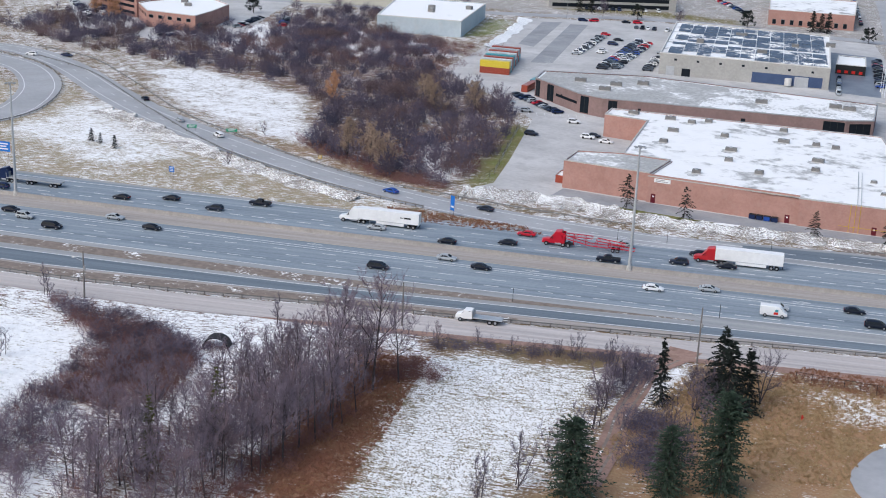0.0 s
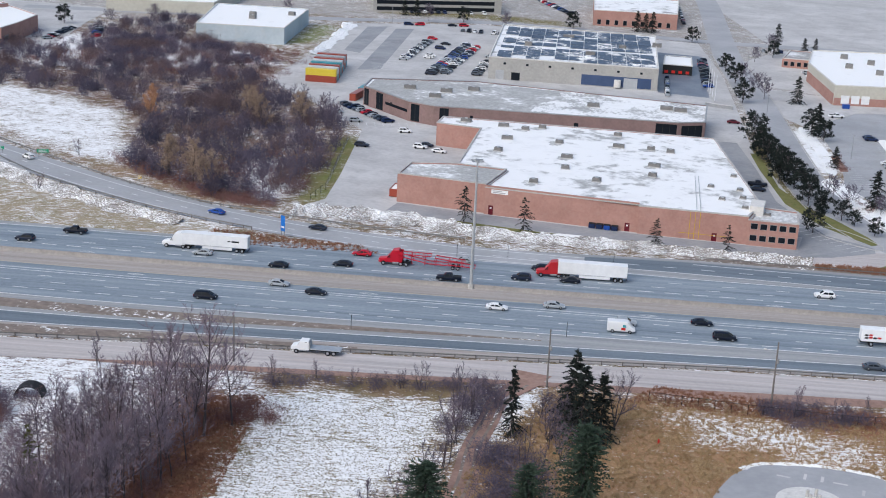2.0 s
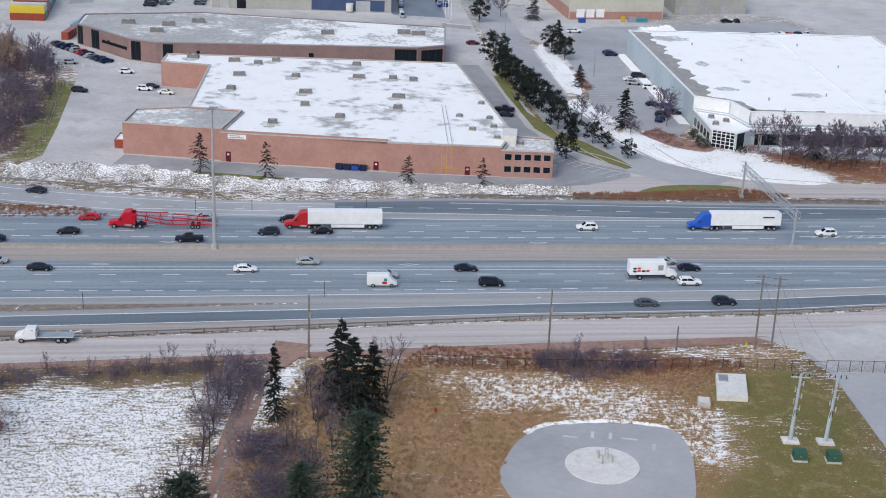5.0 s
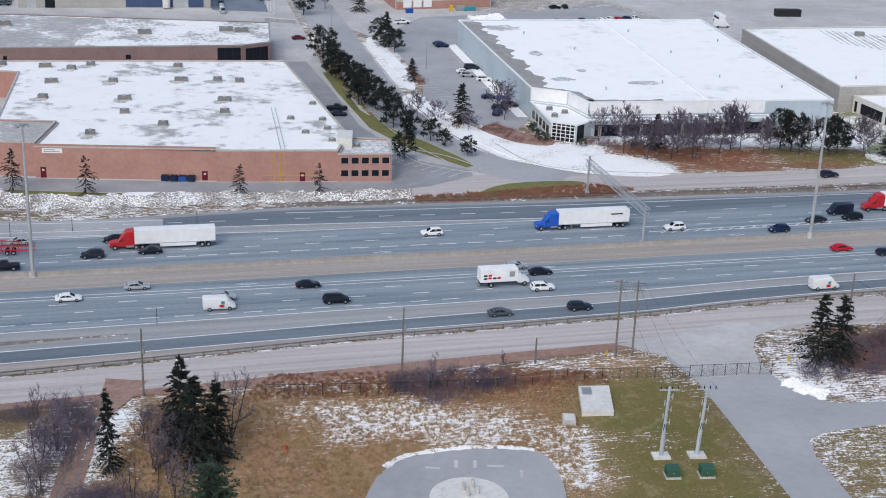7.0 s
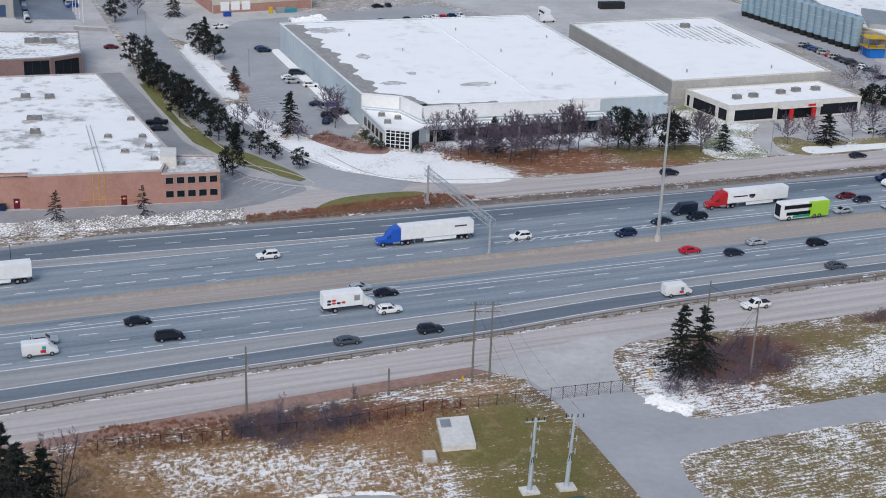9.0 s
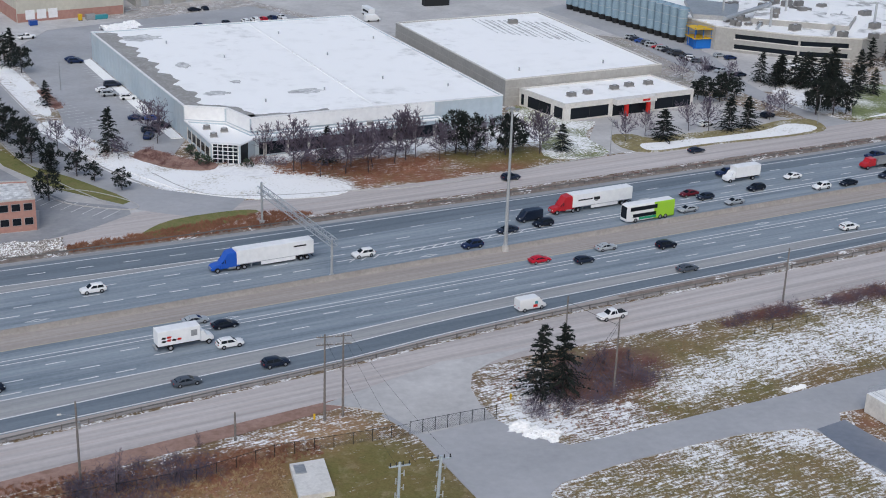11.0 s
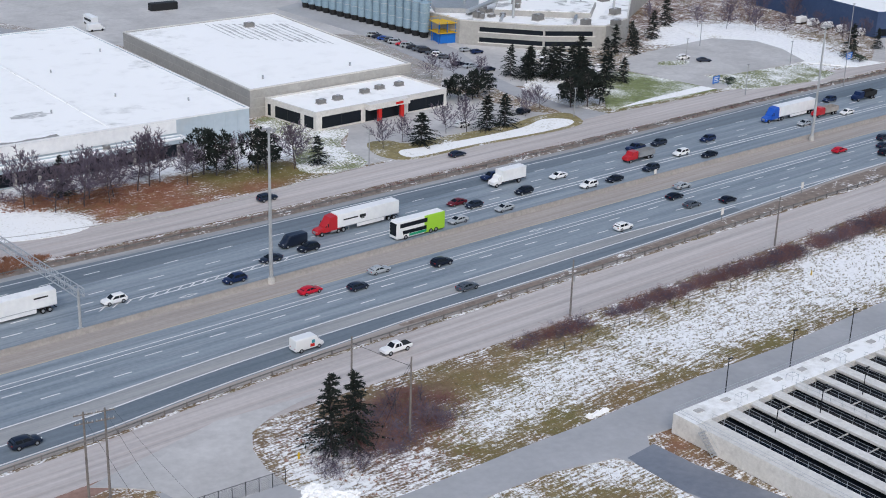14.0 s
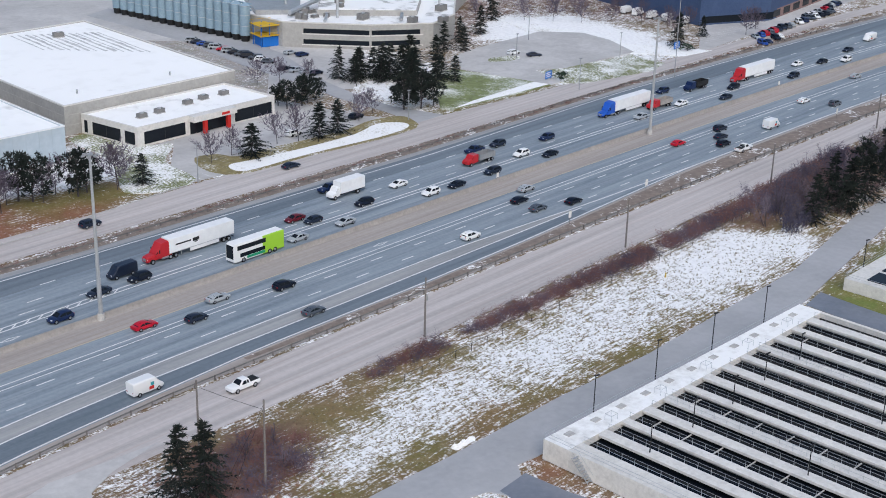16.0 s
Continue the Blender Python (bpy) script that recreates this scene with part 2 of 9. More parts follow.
PAINT = {"black": (0.005, 0.009, 0.021), "charcoal": (0.013, 0.021, 0.042), "navy": (0.01, 0.023, 0.075), "blue": (0.02, 0.075, 0.32), "white": (0.78, 0.79, 0.8), "silver": (0.36, 0.39, 0.42), "grey": (0.07, 0.086, 0.112), "red": (0.48, 0.011, 0.03), "maroon": (0.12, 0.012, 0.022), "green": (0.33, 0.6, 0.05), "teal": (0.05, 0.28, 0.33), "yellow": (0.65, 0.5, 0.06), "truck_blue": (0.02, 0.1, 0.48), "truck_red": (0.45, 0.022, 0.03), "rust_red": (0.32, 0.07, 0.045), "pale_grey": (0.55, 0.57, 0.58)}
for k, c in PAINT.items():
    plain("paint_" + k, c, 0.3, gloss=0.25)

# ---- the highway's line: everything along it is set off from the median barrier ----
def bar_y(x):
    q = min(max(x, -260.0), 390.0)
    y = ((-1.936508e-07 * q + 3.77491e-05) * q + 0.2509523) * q + 257.103
    return y + (x - q) * ((3 * -1.936508e-07 * q + 2 * 3.77491e-05) * q + 0.2509523)


def along(x, off):
    """The point off metres to the north of the barrier, abreast of the barrier's point at x."""
    s = (bar_y(x + 1) - bar_y(x - 1)) / 2
    k = math.hypot(1, s)
    return x - off * s / k, bar_y(x) + off / k


def heading(x):
    return math.degrees(math.atan((bar_y(x + 1) - bar_y(x - 1)) / 2))


def lane(x, knots):
    """Offset at x along a line given by (x, offset) knots."""
    return float(np.interp(x, [k[0] for k in knots], [k[1] for k in knots]))


def link(name, bm, material, parent=None, label="", smooth=False):
    me = bpy.data.meshes.new(name)
    bm.to_mesh(me)
    bm.free()
    me.materials.append(MATS[material])
    if smooth:
        me.polygons.foreach_set("use_smooth", [True] * len(me.polygons))
    ob = new(name, me)
    if parent is not None:
        ob.parent = parent
    if label:
        ob["label"] = label
    return ob


part = link


def empty(name, label, category, group="", kind="", m=None):
    ob = new(name)
    if m is not None:
        ob.matrix_basis = m
    return tagged(ob, label, category, group, kind)


def ribbon(bm, left, right, x0, x1, z, step=6.0, deep=0.0):
    """A strip along the highway between two offset lines; deep: the height of its sides."""
    n = max(2, int(abs(x1 - x0) / step))
    rows = []
    for i in range(n + 1):
        x = x0 + (x1 - x0) * i / n
        a, b = along(x, lane(x, left)), along(x, lane(x, right))
        rows.append([bm.verts.new((*a, z)), bm.verts.new((*b, z))])
    for p, q in zip(rows, rows[1:]):
        bm.faces.new((p[1], q[1], q[0], p[0]))
    if deep:
        skirt(bm, deep)
    return bm


def skirt(bm, deep):
    r = bmesh.ops.extrude_face_region(bm, geom=bm.faces[:])
    bmesh.ops.translate(bm, vec=(0, 0, deep), verts=[v for v in r["geom"] if isinstance(v, bmesh.types.BMVert)])
    bmesh.ops.translate(bm, vec=(0, 0, -deep), verts=bm.verts[:])
    bmesh.ops.recalc_face_normals(bm, faces=bm.faces[:])


def smooth_ring(pts, n=6):
    """A closed line through a few corners, rounded."""
    out, k = [], len(pts)
    for i in range(k):
        p0, p1, p2, p3 = (Vector(pts[(i + j - 1) % k]) for j in range(4))
        for s in range(n):
            t = s / n
            out.append(0.5 * (2 * p1 + (p2 - p0) * t + (2 * p0 - 5 * p1 + 4 * p2 - p3) * t * t + (3 * p1 - p0 - 3 * p2 + p3) * t ** 3))
    return [tuple(p) for p in out]


def smooth_line(pts, n=8):
    out, k = [], len(pts)
    for i in range(k - 1):
        p0, p1, p2, p3 = (Vector(pts[min(max(i + j - 1, 0), k - 1)]) for j in range(4))
        for s in range(n):
            t = s / n
            out.append(0.5 * (2 * p1 + (p2 - p0) * t + (2 * p0 - 5 * p1 + 4 * p2 - p3) * t * t + (3 * p1 - p0 - 3 * p2 + p3) * t ** 3))
    out.append(Vector(pts[-1]))
    return out


def slab(bm, pts, z0, z1):
    """A flat slab over a polygon, with its sides."""
    top = [bm.verts.new((x, y, z1)) for x, y in pts]
    low = [bm.verts.new((x, y, z0)) for x, y in pts]
    f = bm.faces.new(top)
    if f.normal.z < 0 or sum((a[0] * b[1] - b[0] * a[1]) for a, b in zip(pts, pts[1:] + pts[:1])) < 0:
        f.normal_flip()
    for i in range(len(pts)):
        j = (i + 1) % len(pts)
        bm.faces.new((low[i], low[j], top[j], top[i]))
    bmesh.ops.recalc_face_normals(bm, faces=bm.faces[:])
    bmesh.ops.triangulate(bm, faces=[f])
    return bm


def box(bm, x0, x1, y0, y1, z0, z1, m=None, bevel=0.0):
    vs = bmesh.ops.create_cube(bm, size=1.0)["verts"]
    for v in vs:
        v.co = Vector((x0 + (v.co.x + 0.5) * (x1 - x0), y0 + (v.co.y + 0.5) * (y1 - y0), z0 + (v.co.z + 0.5) * (z1 - z0)))
    if bevel:
        es = list({e for v in vs for e in v.link_edges})
        bmesh.ops.bevel(bm, geom=es, offset=bevel, segments=1, affect="EDGES", clamp_overlap=True)
        vs = [v for v in bm.verts if v.is_valid] if len(bm.verts) < 60 else vs
    if m is not None:
        for v in vs:
            if v.is_valid:
                v.co = m @ v.co
    return bm


def tube(bm, a, b, r0, r1, sides=8, cap=True):
    a, b = Vector(a), Vector(b)
    d = (b - a).normalized()
    u = d.orthogonal().normalized()
    w = d.cross(u)
    rings = [[bm.verts.new(c + (u * math.cos(2 * math.pi * i / sides) + w * math.sin(2 * math.pi * i / sides)) * r) for i in range(sides)] for c, r in ((a, r0), (b, r1))]
    for i in range(sides):
        j = (i + 1) % sides
        bm.faces.new((rings[0][i], rings[0][j], rings[1][j], rings[1][i]))
    if cap:
        bm.faces.new(rings[0][::-1])
        bm.faces.new(rings[1])
    return bm


# ---- ground: one sheet to the horizon, its snow and soil by region ----
def spaced(lo, a, b, hi, step):
    inner = np.arange(a, b + 0.1, step)
    return np.concatenate([a - np.geomspace(3, a - lo, 14)[::-1], inner, b + np.geomspace(3, hi - b, 14)])


def inside(px, py, poly):
    r = np.zeros(px.shape, bool)
    for (x0, y0), (x1, y1) in zip(poly, poly[1:] + poly[:1]):
        if y0 != y1:
            r ^= ((y0 > py) != (y1 > py)) & (px < (x1 - x0) * (py - y0) / (y1 - y0) + x0)
    return r


DRY, STRAW, RUST, GREEN, LITTER, OLIVE, GRIT = (0.22, 0.16, 0.1), (0.42, 0.262, 0.15), (0.29, 0.125, 0.08), (0.185, 0.172, 0.06), (0.17, 0.105, 0.085), (0.25, 0.2, 0.095), (0.42, 0.41, 0.4)
LAWN = (0.19, 0.23, 0.07)
PALE = (0.4, 0.335, 0.23)
REGIONS = []  # polygon, soil, snow


def region(soil, snow, *pts):
    REGIONS.append((list(pts), soil, snow))
region(DRY, 0.42, (-600, -200), (600, -200), (600, 1200), (-600, 1200))
region(LITTER, 0.58, (-230, 60), (-60, 60), (-84, 130), (-93, 166), (-95, 182), (-230, 150))
region(RUST, 0.05, (-92, 160), (-84, 128), (-76, 100), (-84, 95), (-96, 120), (-104, 160))
region(OLIVE, 0.69, (-91, 165), (-72, 172), (-59, 176), (-57, 160), (-58, 140), (-60, 98), (-74, 98), (-82, 130))
region(OLIVE, 0.8, (-165, 137), (-146, 136), (-137, 108), (-122, 80), (-210, 80), (-200, 130))
region(LITTER, 0.62, (-160, 154), (-132, 162), (-112, 168), (-118, 150), (-140, 146))
region(DRY, 0.1, (-97, 176), (-58, 188), (-58, 178), (-94, 167))
region(STRAW, 0.12, (-47, 190), (-50, 120), (24, 120), (24, 205))
region(RUST, 0.12, (-6, 200), (24, 206), (24, 196), (-5, 190))
region(STRAW, 0.6, (-24, 190), (-3, 194), (22, 189), (28, 184), (6, 177), (-18, 179))
region(OLIVE, 0.7, (-52, 186), (-44, 188), (-45, 160), (-50, 155))
region(GREEN, 0.02, (23, 120), (56, 120), (46, 203), (23, 206))
region(STRAW, 0.64, (17, 187), (26, 186), (27, 176), (26, 166), (18, 168))
region(GREEN, 0.42, (31, 189), (38, 188), (40, 180), (33, 179))
region(STRAW, 0.35, (23, 203), (44, 205), (40, 213), (24, 211))
region(LITTER, 0.5, (62, 221), (60, 213), (68, 199), (84, 202), (92, 212), (80, 226))
region(OLIVE, 0.74, (60, 212), (67, 214), (72, 203), (64, 201), (60, 206))
region(OLIVE, 0.42, (84, 202), (220, 236), (260, 262), (215, 262), (150, 244), (84, 226))
region(OLIVE, 0.62, (86, 205), (110, 211.5), (205, 233), (214, 246), (190, 246), (120, 229), (92, 219))
region(GREEN, 0.2, (78, 200.5), (106, 207), (196, 229), (196, 231), (106, 209.5), (78, 203))
region(OLIVE, 0.68, (128, 222), (150, 224), (206, 236), (214, 246), (196, 250), (140, 236), (122, 229))
region(OLIVE, 1.1, (186, 236), (212, 240), (219, 246), (206, 252), (184, 246))
region(OLIVE, 1.0, (206, 236), (226, 244), (224, 248), (212, 243))
region(OLIVE, 0.38, (60, 186), (84, 193), (105, 194), (108, 178), (112, 120), (64, 120))
region(PALE, 0.36, (-330, 330), (-290, 300), (-150, 252), (-150, 222), (-240, 200), (-400, 160), (-400, 260))
region(PALE, 0.6, (-291, 256), (-298, 308), (-275, 299), (-222, 262), (-240, 242))
region(PALE, 0.6, (-290, 306), (-262, 288), (-200, 262), (-148, 250), (-150, 255), (-196, 264), (-222, 275), (-268, 292))
region(DRY, 0.2, (-146, 254), (-112, 252), (-118, 240), (-150, 232))
region((0.34, 0.24, 0.16), 0.25, (-330, 366), (-240, 306), (-200, 285), (-145, 272), (-146, 278), (-220, 310))
region(DRY, 0.66, (-320, 364), (-306, 378), (-246, 358), (-204, 296), (-216, 298), (-243, 310), (-266, 319))
region(LITTER, 0.32, (-430, 420), (-306, 382), (-240, 358), (-200, 296), (-150, 276), (-142, 290), (-160, 360), (-190, 405), (-230, 440), (-250, 500), (-430, 520))
region(DRY, 0.72, (-175, 321), (-166, 326), (-148, 296), (-152, 280), (-162, 292))
region(LAWN, 0.12, (-145, 297), (-142, 284), (-135, 286), (-143, 318), (-154, 356), (-160, 366), (-164, 360))
region(LAWN, 0.15, (-36, 411), (-24, 366), (-13, 348), (-4, 339), (6, 326), (8, 320), (-7, 331), (-20, 351), (-32, 388))
region(LITTER, 0.62, (-395, 420), (-300, 420), (-240, 470), (-262, 500), (-300, 500), (-345, 500))
region(RUST, 0.3, (36, 349), (40, 335), (66, 330), (84, 336), (86, 350), (60, 348))
region(GRIT, 0.3, (-620, 530), (-400, 510), (-330, 600), (-200, 640), (620, 640), (620, 1250), (-620, 1250))
region(GRIT, 0.32, (-118, 655), (-62, 490), (-30, 470), (60, 500), (120, 500), (260, 660), (20, 660))
region(LITTER, 0.36, (232, 440), (262, 424), (300, 450), (345, 420), (420, 480), (420, 700), (210, 700), (205, 560), (300, 500))
region(OLIVE, 0.85, (268, 428), (292, 450), (318, 446), (326, 404), (305, 418))
region(OLIVE, 0.12, (91.8, 227.6), (104.3, 233.4), (116.9, 236.7), (128.7, 237.6), (128.3, 234.5), (115.2, 231.2), (105.7, 228.5), (94.4, 221.3))
region(LITTER, 0.05, (74.9, 226.7), (86.4, 228.1), (95.5, 223.6), (87.1, 217.4), (82.6, 211.7), (75.8, 210.5), (68.9, 211.3))
region(RUST, 0.2, (108.9, 213.1), (112.3, 214.5), (124.7, 216.4), (123.2, 214.2), (116.3, 212.5))
region(GREEN, 0.08, (81.2, 204.7), (96.2, 208.1), (108, 211.5), (128.2, 214.5), (164.6, 221.5), (162.1, 218.4), (126, 211.2), (105, 206.3), (83.2, 200.7))
region(OLIVE, 0.85, (68.2, 197.6), (83.2, 201.8), (83.1, 200.4), (70.7, 197.3))
region(OLIVE, 0.3, (74.3, 189.9), (94, 195.3), (106.5, 194.7), (107.8, 192.9), (111.6, 176.7))
region(OLIVE, 0.8, (76.5, 189.1), (85.3, 191.6), (93, 193.5), (104.1, 193.7), (107.6, 191.6), (111.6, 176.7), (107.4, 178.2), (105.4, 189.2), (95.4, 191.7), (86, 188.9), (81, 187.5))
region(LITTER, 0.1, (214, 248), (290, 268), (300, 284), (212, 258))
region(LAWN, 0.12, (186, 212), (200, 219.5), (212, 224), (236, 233), (250, 228), (225, 205), (196, 196))
region(RUST, 0.1, (115.2, 199.2), (117.5, 201.4), (119.7, 201.2), (117.5, 189.8), (116.1, 190.8), (113.8, 196.2))
region(GRIT, 0.25, (166, 402), (208, 392), (210, 448), (206, 480), (182, 530), (156, 500))
region(GREEN, 0.25, (-264, 640), (-268, 652), (-205, 672), (-170, 668), (-165, 655), (-205, 652))
region(LAWN, 0.3, (-262, 522), (-250, 530), (-262, 585), (-274, 580))
region(GREEN, 0.12, (-42, 425), (-34, 428), (-22, 385), (-8, 352), (6, 322), (0, 320), (-14, 345))
region(DRY, 0.5, (-15, 300), (8, 304), (36, 304), (36, 300), (-15, 290))
region(OLIVE, 1.05, (-11.5, 386), (-4, 387), (-2, 363), (7, 349), (22, 342), (38, 341), (57, 328), (57, 319), (38, 320), (17, 327), (3, 345), (-9, 370))
region(OLIVE, 1.0, (-29, 458), (-24, 460), (-11, 406), (-10, 394), (-14, 394))
region(RUST, 0.2, (42, 337), (57, 330), (76, 329), (84, 340), (84, 346), (42, 345))
region(GREEN, 0.12, (88, 332), (122, 336.5), (124, 342), (105, 347), (86, 346))
region(RUST, 0.12, (58, 331), (78, 331), (104, 337), (104, 331), (78, 322), (60, 322))
region(OLIVE, 0.78, (57, 317), (78, 318), (122, 331.5), (122, 334.5), (78, 321.6), (58, 321.6))
region(OLIVE, 0.9, (40, 344), (124, 352), (122, 366), (108, 366), (40, 350))
region(OLIVE, 0.7, (127, 341), (138, 344), (195, 359), (196, 354), (138, 339))
region(GREEN, 0.35, (205, 356), (238, 392), (246, 392), (252, 366), (211, 353))
region(OLIVE, 0.8, (250, 364), (322, 382), (300, 384), (258, 378))
region(OLIVE, 0.95, (292, 450), (314, 440), (322, 384), (300, 390), (270, 425))
region(OLIVE, 0.7, (196, 372), (206, 360), (236, 395), (232, 436), (204, 400))

gx, gy = spaced(-3200, -460, 470, 3200, 2.4), spaced(-1200, 60, 720, 4800, 2.4)
GX, GY = np.meshgrid(gx, gy)
soil_map, snow_map = np.zeros((*GX.shape, 3)), np.zeros(GX.shape)
WX = GX + 1.6 * np.sin(GY * 0.37 + 0.9 * np.sin(GX * 0.21)) + 1.1 * np.sin(GY * 0.93 + GX * 0.4)
WY = GY + 1.6 * np.sin(GX * 0.33 + 0.9 * np.sin(GY * 0.24)) + 1.1 * np.sin(GX * 0.88 - GY * 0.5)
for poly, soil, snow in REGIONS:
    k = inside(WX, WY, poly)
    soil_map[k], snow_map[k] = soil, snow
for _ in range(3):
    for arr in (soil_map, snow_map):
        arr[1:-1, 1:-1] = (arr[1:-1, 1:-1] * 2 + arr[:-2, 1:-1] + arr[2:, 1:-1] + arr[1:-1, :-2] + arr[1:-1, 2:]) / 6
rng = np.random.default_rng(3)
GZ = -0.06 - 0.10 * rng.random(GX.shape)
ny, nx = GX.shape
idx = np.arange(nx * ny).reshape(ny, nx)
me = bpy.data.meshes.new("ground")
me.from_pydata(np.stack([GX, GY, GZ], -1).reshape(-1, 3).tolist(), [], np.stack([idx[:-1, :-1], idx[:-1, 1:], idx[1:, 1:], idx[1:, :-1]], -1).reshape(-1, 4).tolist())
me.attributes.new("soil", "FLOAT_COLOR", "POINT").data.foreach_set("color", np.concatenate([soil_map, np.ones((ny, nx, 1))], -1).ravel())
me.attributes.new("snow", "FLOAT", "POINT").data.foreach_set("value", snow_map.ravel())
me.polygons.foreach_set("use_smooth", [True] * len(me.polygons))
gm, n, l, p = shader("winter_ground")
soil_at, snow_at = n.new("ShaderNodeAttribute"), n.new("ShaderNodeAttribute")
soil_at.attribute_name, snow_at.attribute_name = "soil", "snow"
tuft = noise_at(n, l, 2.3, 3, 0.6)
wide = noise_at(n, l, 0.05, 5, 0.62)
clump = noise_at(n, l, 0.2, 4, 0.6)
rows = noise_at(n, l, 1.0, 4, 0.62, stretch=(0.35, 1.8, 1))
f = calc(n, l, "ADD", calc(n, l, "MULTIPLY", tuft, 0.32), calc(n, l, "MULTIPLY", rows, 0.4))
f = calc(n, l, "ADD", f, calc(n, l, "ADD", calc(n, l, "MULTIPLY", wide, 0.14), calc(n, l, "MULTIPLY", clump, 0.14)))
f = calc(n, l, "ADD", f, calc(n, l, "MULTIPLY", calc(n, l, "SUBTRACT", snow_at.outputs["Fac"], 0.5), 0.27))
mask = ramp(n, l, f, 0.457, 0.543)
soil_c = soil_at.outputs["Color"]
grass = mix(n, l, ramp(n, l, clump, 0.35, 0.65), soil_c, mix(n, l, 0.32, soil_c, (0.32, 0.17, 0.1)))
grass = mix(n, l, calc(n, l, "MULTIPLY", ramp(n, l, noise_at(n, l, 0.11, 5, 0.65), 0.5, 0.62), 0.5), grass, mix(n, l, 0.5, soil_c, (0.17, 0.17, 0.05)))
grass = mix(n, l, calc(n, l, "MULTIPLY", ramp(n, l, noise_at(n, l, 0.32, 5, 0.7), 0.52, 0.66), 0.55), grass, mix(n, l, 0.6, soil_c, (0.5, 0.4, 0.26)))
grass = mix(n, l, calc(n, l, "MULTIPLY", ramp(n, l, noise_at(n, l, 2.2, 4, 0.75), 0.35, 0.7), 0.55), grass, mix(n, l, 1.0, grass, (0.42, 0.4, 0.38), "MULTIPLY"))
snow_c = ramp(n, l, noise_at(n, l, 0.8, 4, 0.7), 0.3, 0.6, (0.78, 0.78, 0.79), (0.93, 0.93, 0.93))
l.new(mix(n, l, mask, grass, snow_c), p.inputs["Base Color"])
p.inputs["Roughness"].default_value = 0.95
p.inputs["Specular IOR Level"].default_value = 0.15
bump(n, l, p, calc(n, l, "ADD", tuft, calc(n, l, "MULTIPLY", mask, 0.3)), 0.35, 0.08)
me.materials.append(gm)
tagged(new("ground", me), "dry winter grass and leaf litter under patchy snow", "ground", kind="structure")


def paved(name, pts, material, z, label, category="pavement", rounded=0):
    bm = bmesh.new()
    slab(bm, smooth_ring(pts, rounded) if rounded else list(pts), z - 0.2, z)
    return tagged(link(name, bm, material), label, category, kind="structure")


def strip_road(name, left, right, x0, x1, z, material, label, category="road"):
    bm = bmesh.new()
    ribbon(bm, left, right, x0, x1, z)
    return tagged(link(name, bm, material), label, category, kind="structure")


def path_road(name, pts, widths, z, material, label, category="road"):
    """A road of changing width along a free line."""
    line = smooth_line(pts)
    k = len(line) - 1
    bm = bmesh.new()
    rows = []
    for i, p in enumerate(line):
        d = (line[min(i + 1, k)] - line[max(i - 1, 0)]).normalized()
        w = float(np.interp(i / k, np.linspace(0, 1, len(widths)), widths)) / 2
        rows.append([bm.verts.new((p.x - d.y * s * w, p.y + d.x * s * w, z)) for s in (1, -1)])
    for a, b in zip(rows, rows[1:]):
        bm.faces.new((a[1], b[1], b[0], a[0]))
    return tagged(link(name, bm, material), label, category, kind="structure")


# offset lines along the highway, as (x, metres north of the barrier)
S_EDGE = [(-700, -28.4), (-150, -28.0), (-21, -24.4), (32, -23.5), (54, -22.0), (75, -21.1), (150, -21.1), (190, -23.5), (225, -24.4), (700, -24.4)]
S_RAMP_N = [(-700, -40.0), (-207, -39.1), (-141, -37.3), (-21, -30.4), (31, -28.0), (54, -25.8), (72, -25.1), (120, -25.0), (190, -24.0)]
S_RAMP_S = [(-700, -47), (-201, -46.4), (-138, -42.0), (-20, -34.8), (31, -33.2), (51, -30.9), (93, -28.6), (131, -28.8), (163, -28.0), (225, -24.6), (700, -24.6)]
S_WALL = [(-700, -54.5), (-195, -53.5), (-166, -51.8), (-134, -48.0), (-20, -37.4), (31, -35.2), (50, -33.3), (70, -32.2), (700, -31.5)]
SERV_S = [(-700, -63.5), (-159, -62.0), (-131, -57.5), (-19, -48.2), (30, -45.5), (61, -45.0), (104, -46.2), (185, -45.3), (244, -42.7), (302, -41.3), (700, -41)]
N_EDGE = [(-700, 18.5), (-227, 18.5), (-182, 20.4), (-110, 20.5), (-60, 22), (-26, 30.4), (37, 27.6), (188, 24.8), (271, 28.5), (700, 31)]
N_ROAD = [(-700, 21), (-182, 22.5), (-110, 23.5), (-70, 31), (-27, 34.0), (37, 31.5), (100, 29.0), (188, 28.5), (271, 31), (700, 34)]


strip_road("highway", N_ROAD, S_WALL, -690, 690, 0.0, "asphalt", "worn grey multi-lane highway with salted asphalt", "highway")
strip_road("outer_lane", N_ROAD, [(-700, 20), (-60, 23.8), (-26, 22.6), (36, 19.2), (80, 20.4), (700, 20.8)], -62, 690, 0.012, "asphalt_dark", "darker outer lane of the highway")
strip_road("collector_lane", S_RAMP_N, S_RAMP_S, -690, 185, 0.012, "asphalt_dark", "dark single collector lane beside the highway")
strip_road("median_shoulder", [(-700, 0.0), (700, 0.0)], [(-700, -7.6), (-200, -7.6), (-21, -6.4), (700, -6.6)], -690, 690, 0.02, "shoulder", "tan dusty concrete shoulder along the median")
strip_road("gore_shoulder", S_EDGE, S_RAMP_N, -690, 183, 0.02, "gore_asphalt", "pale salted shoulder between the lanes")
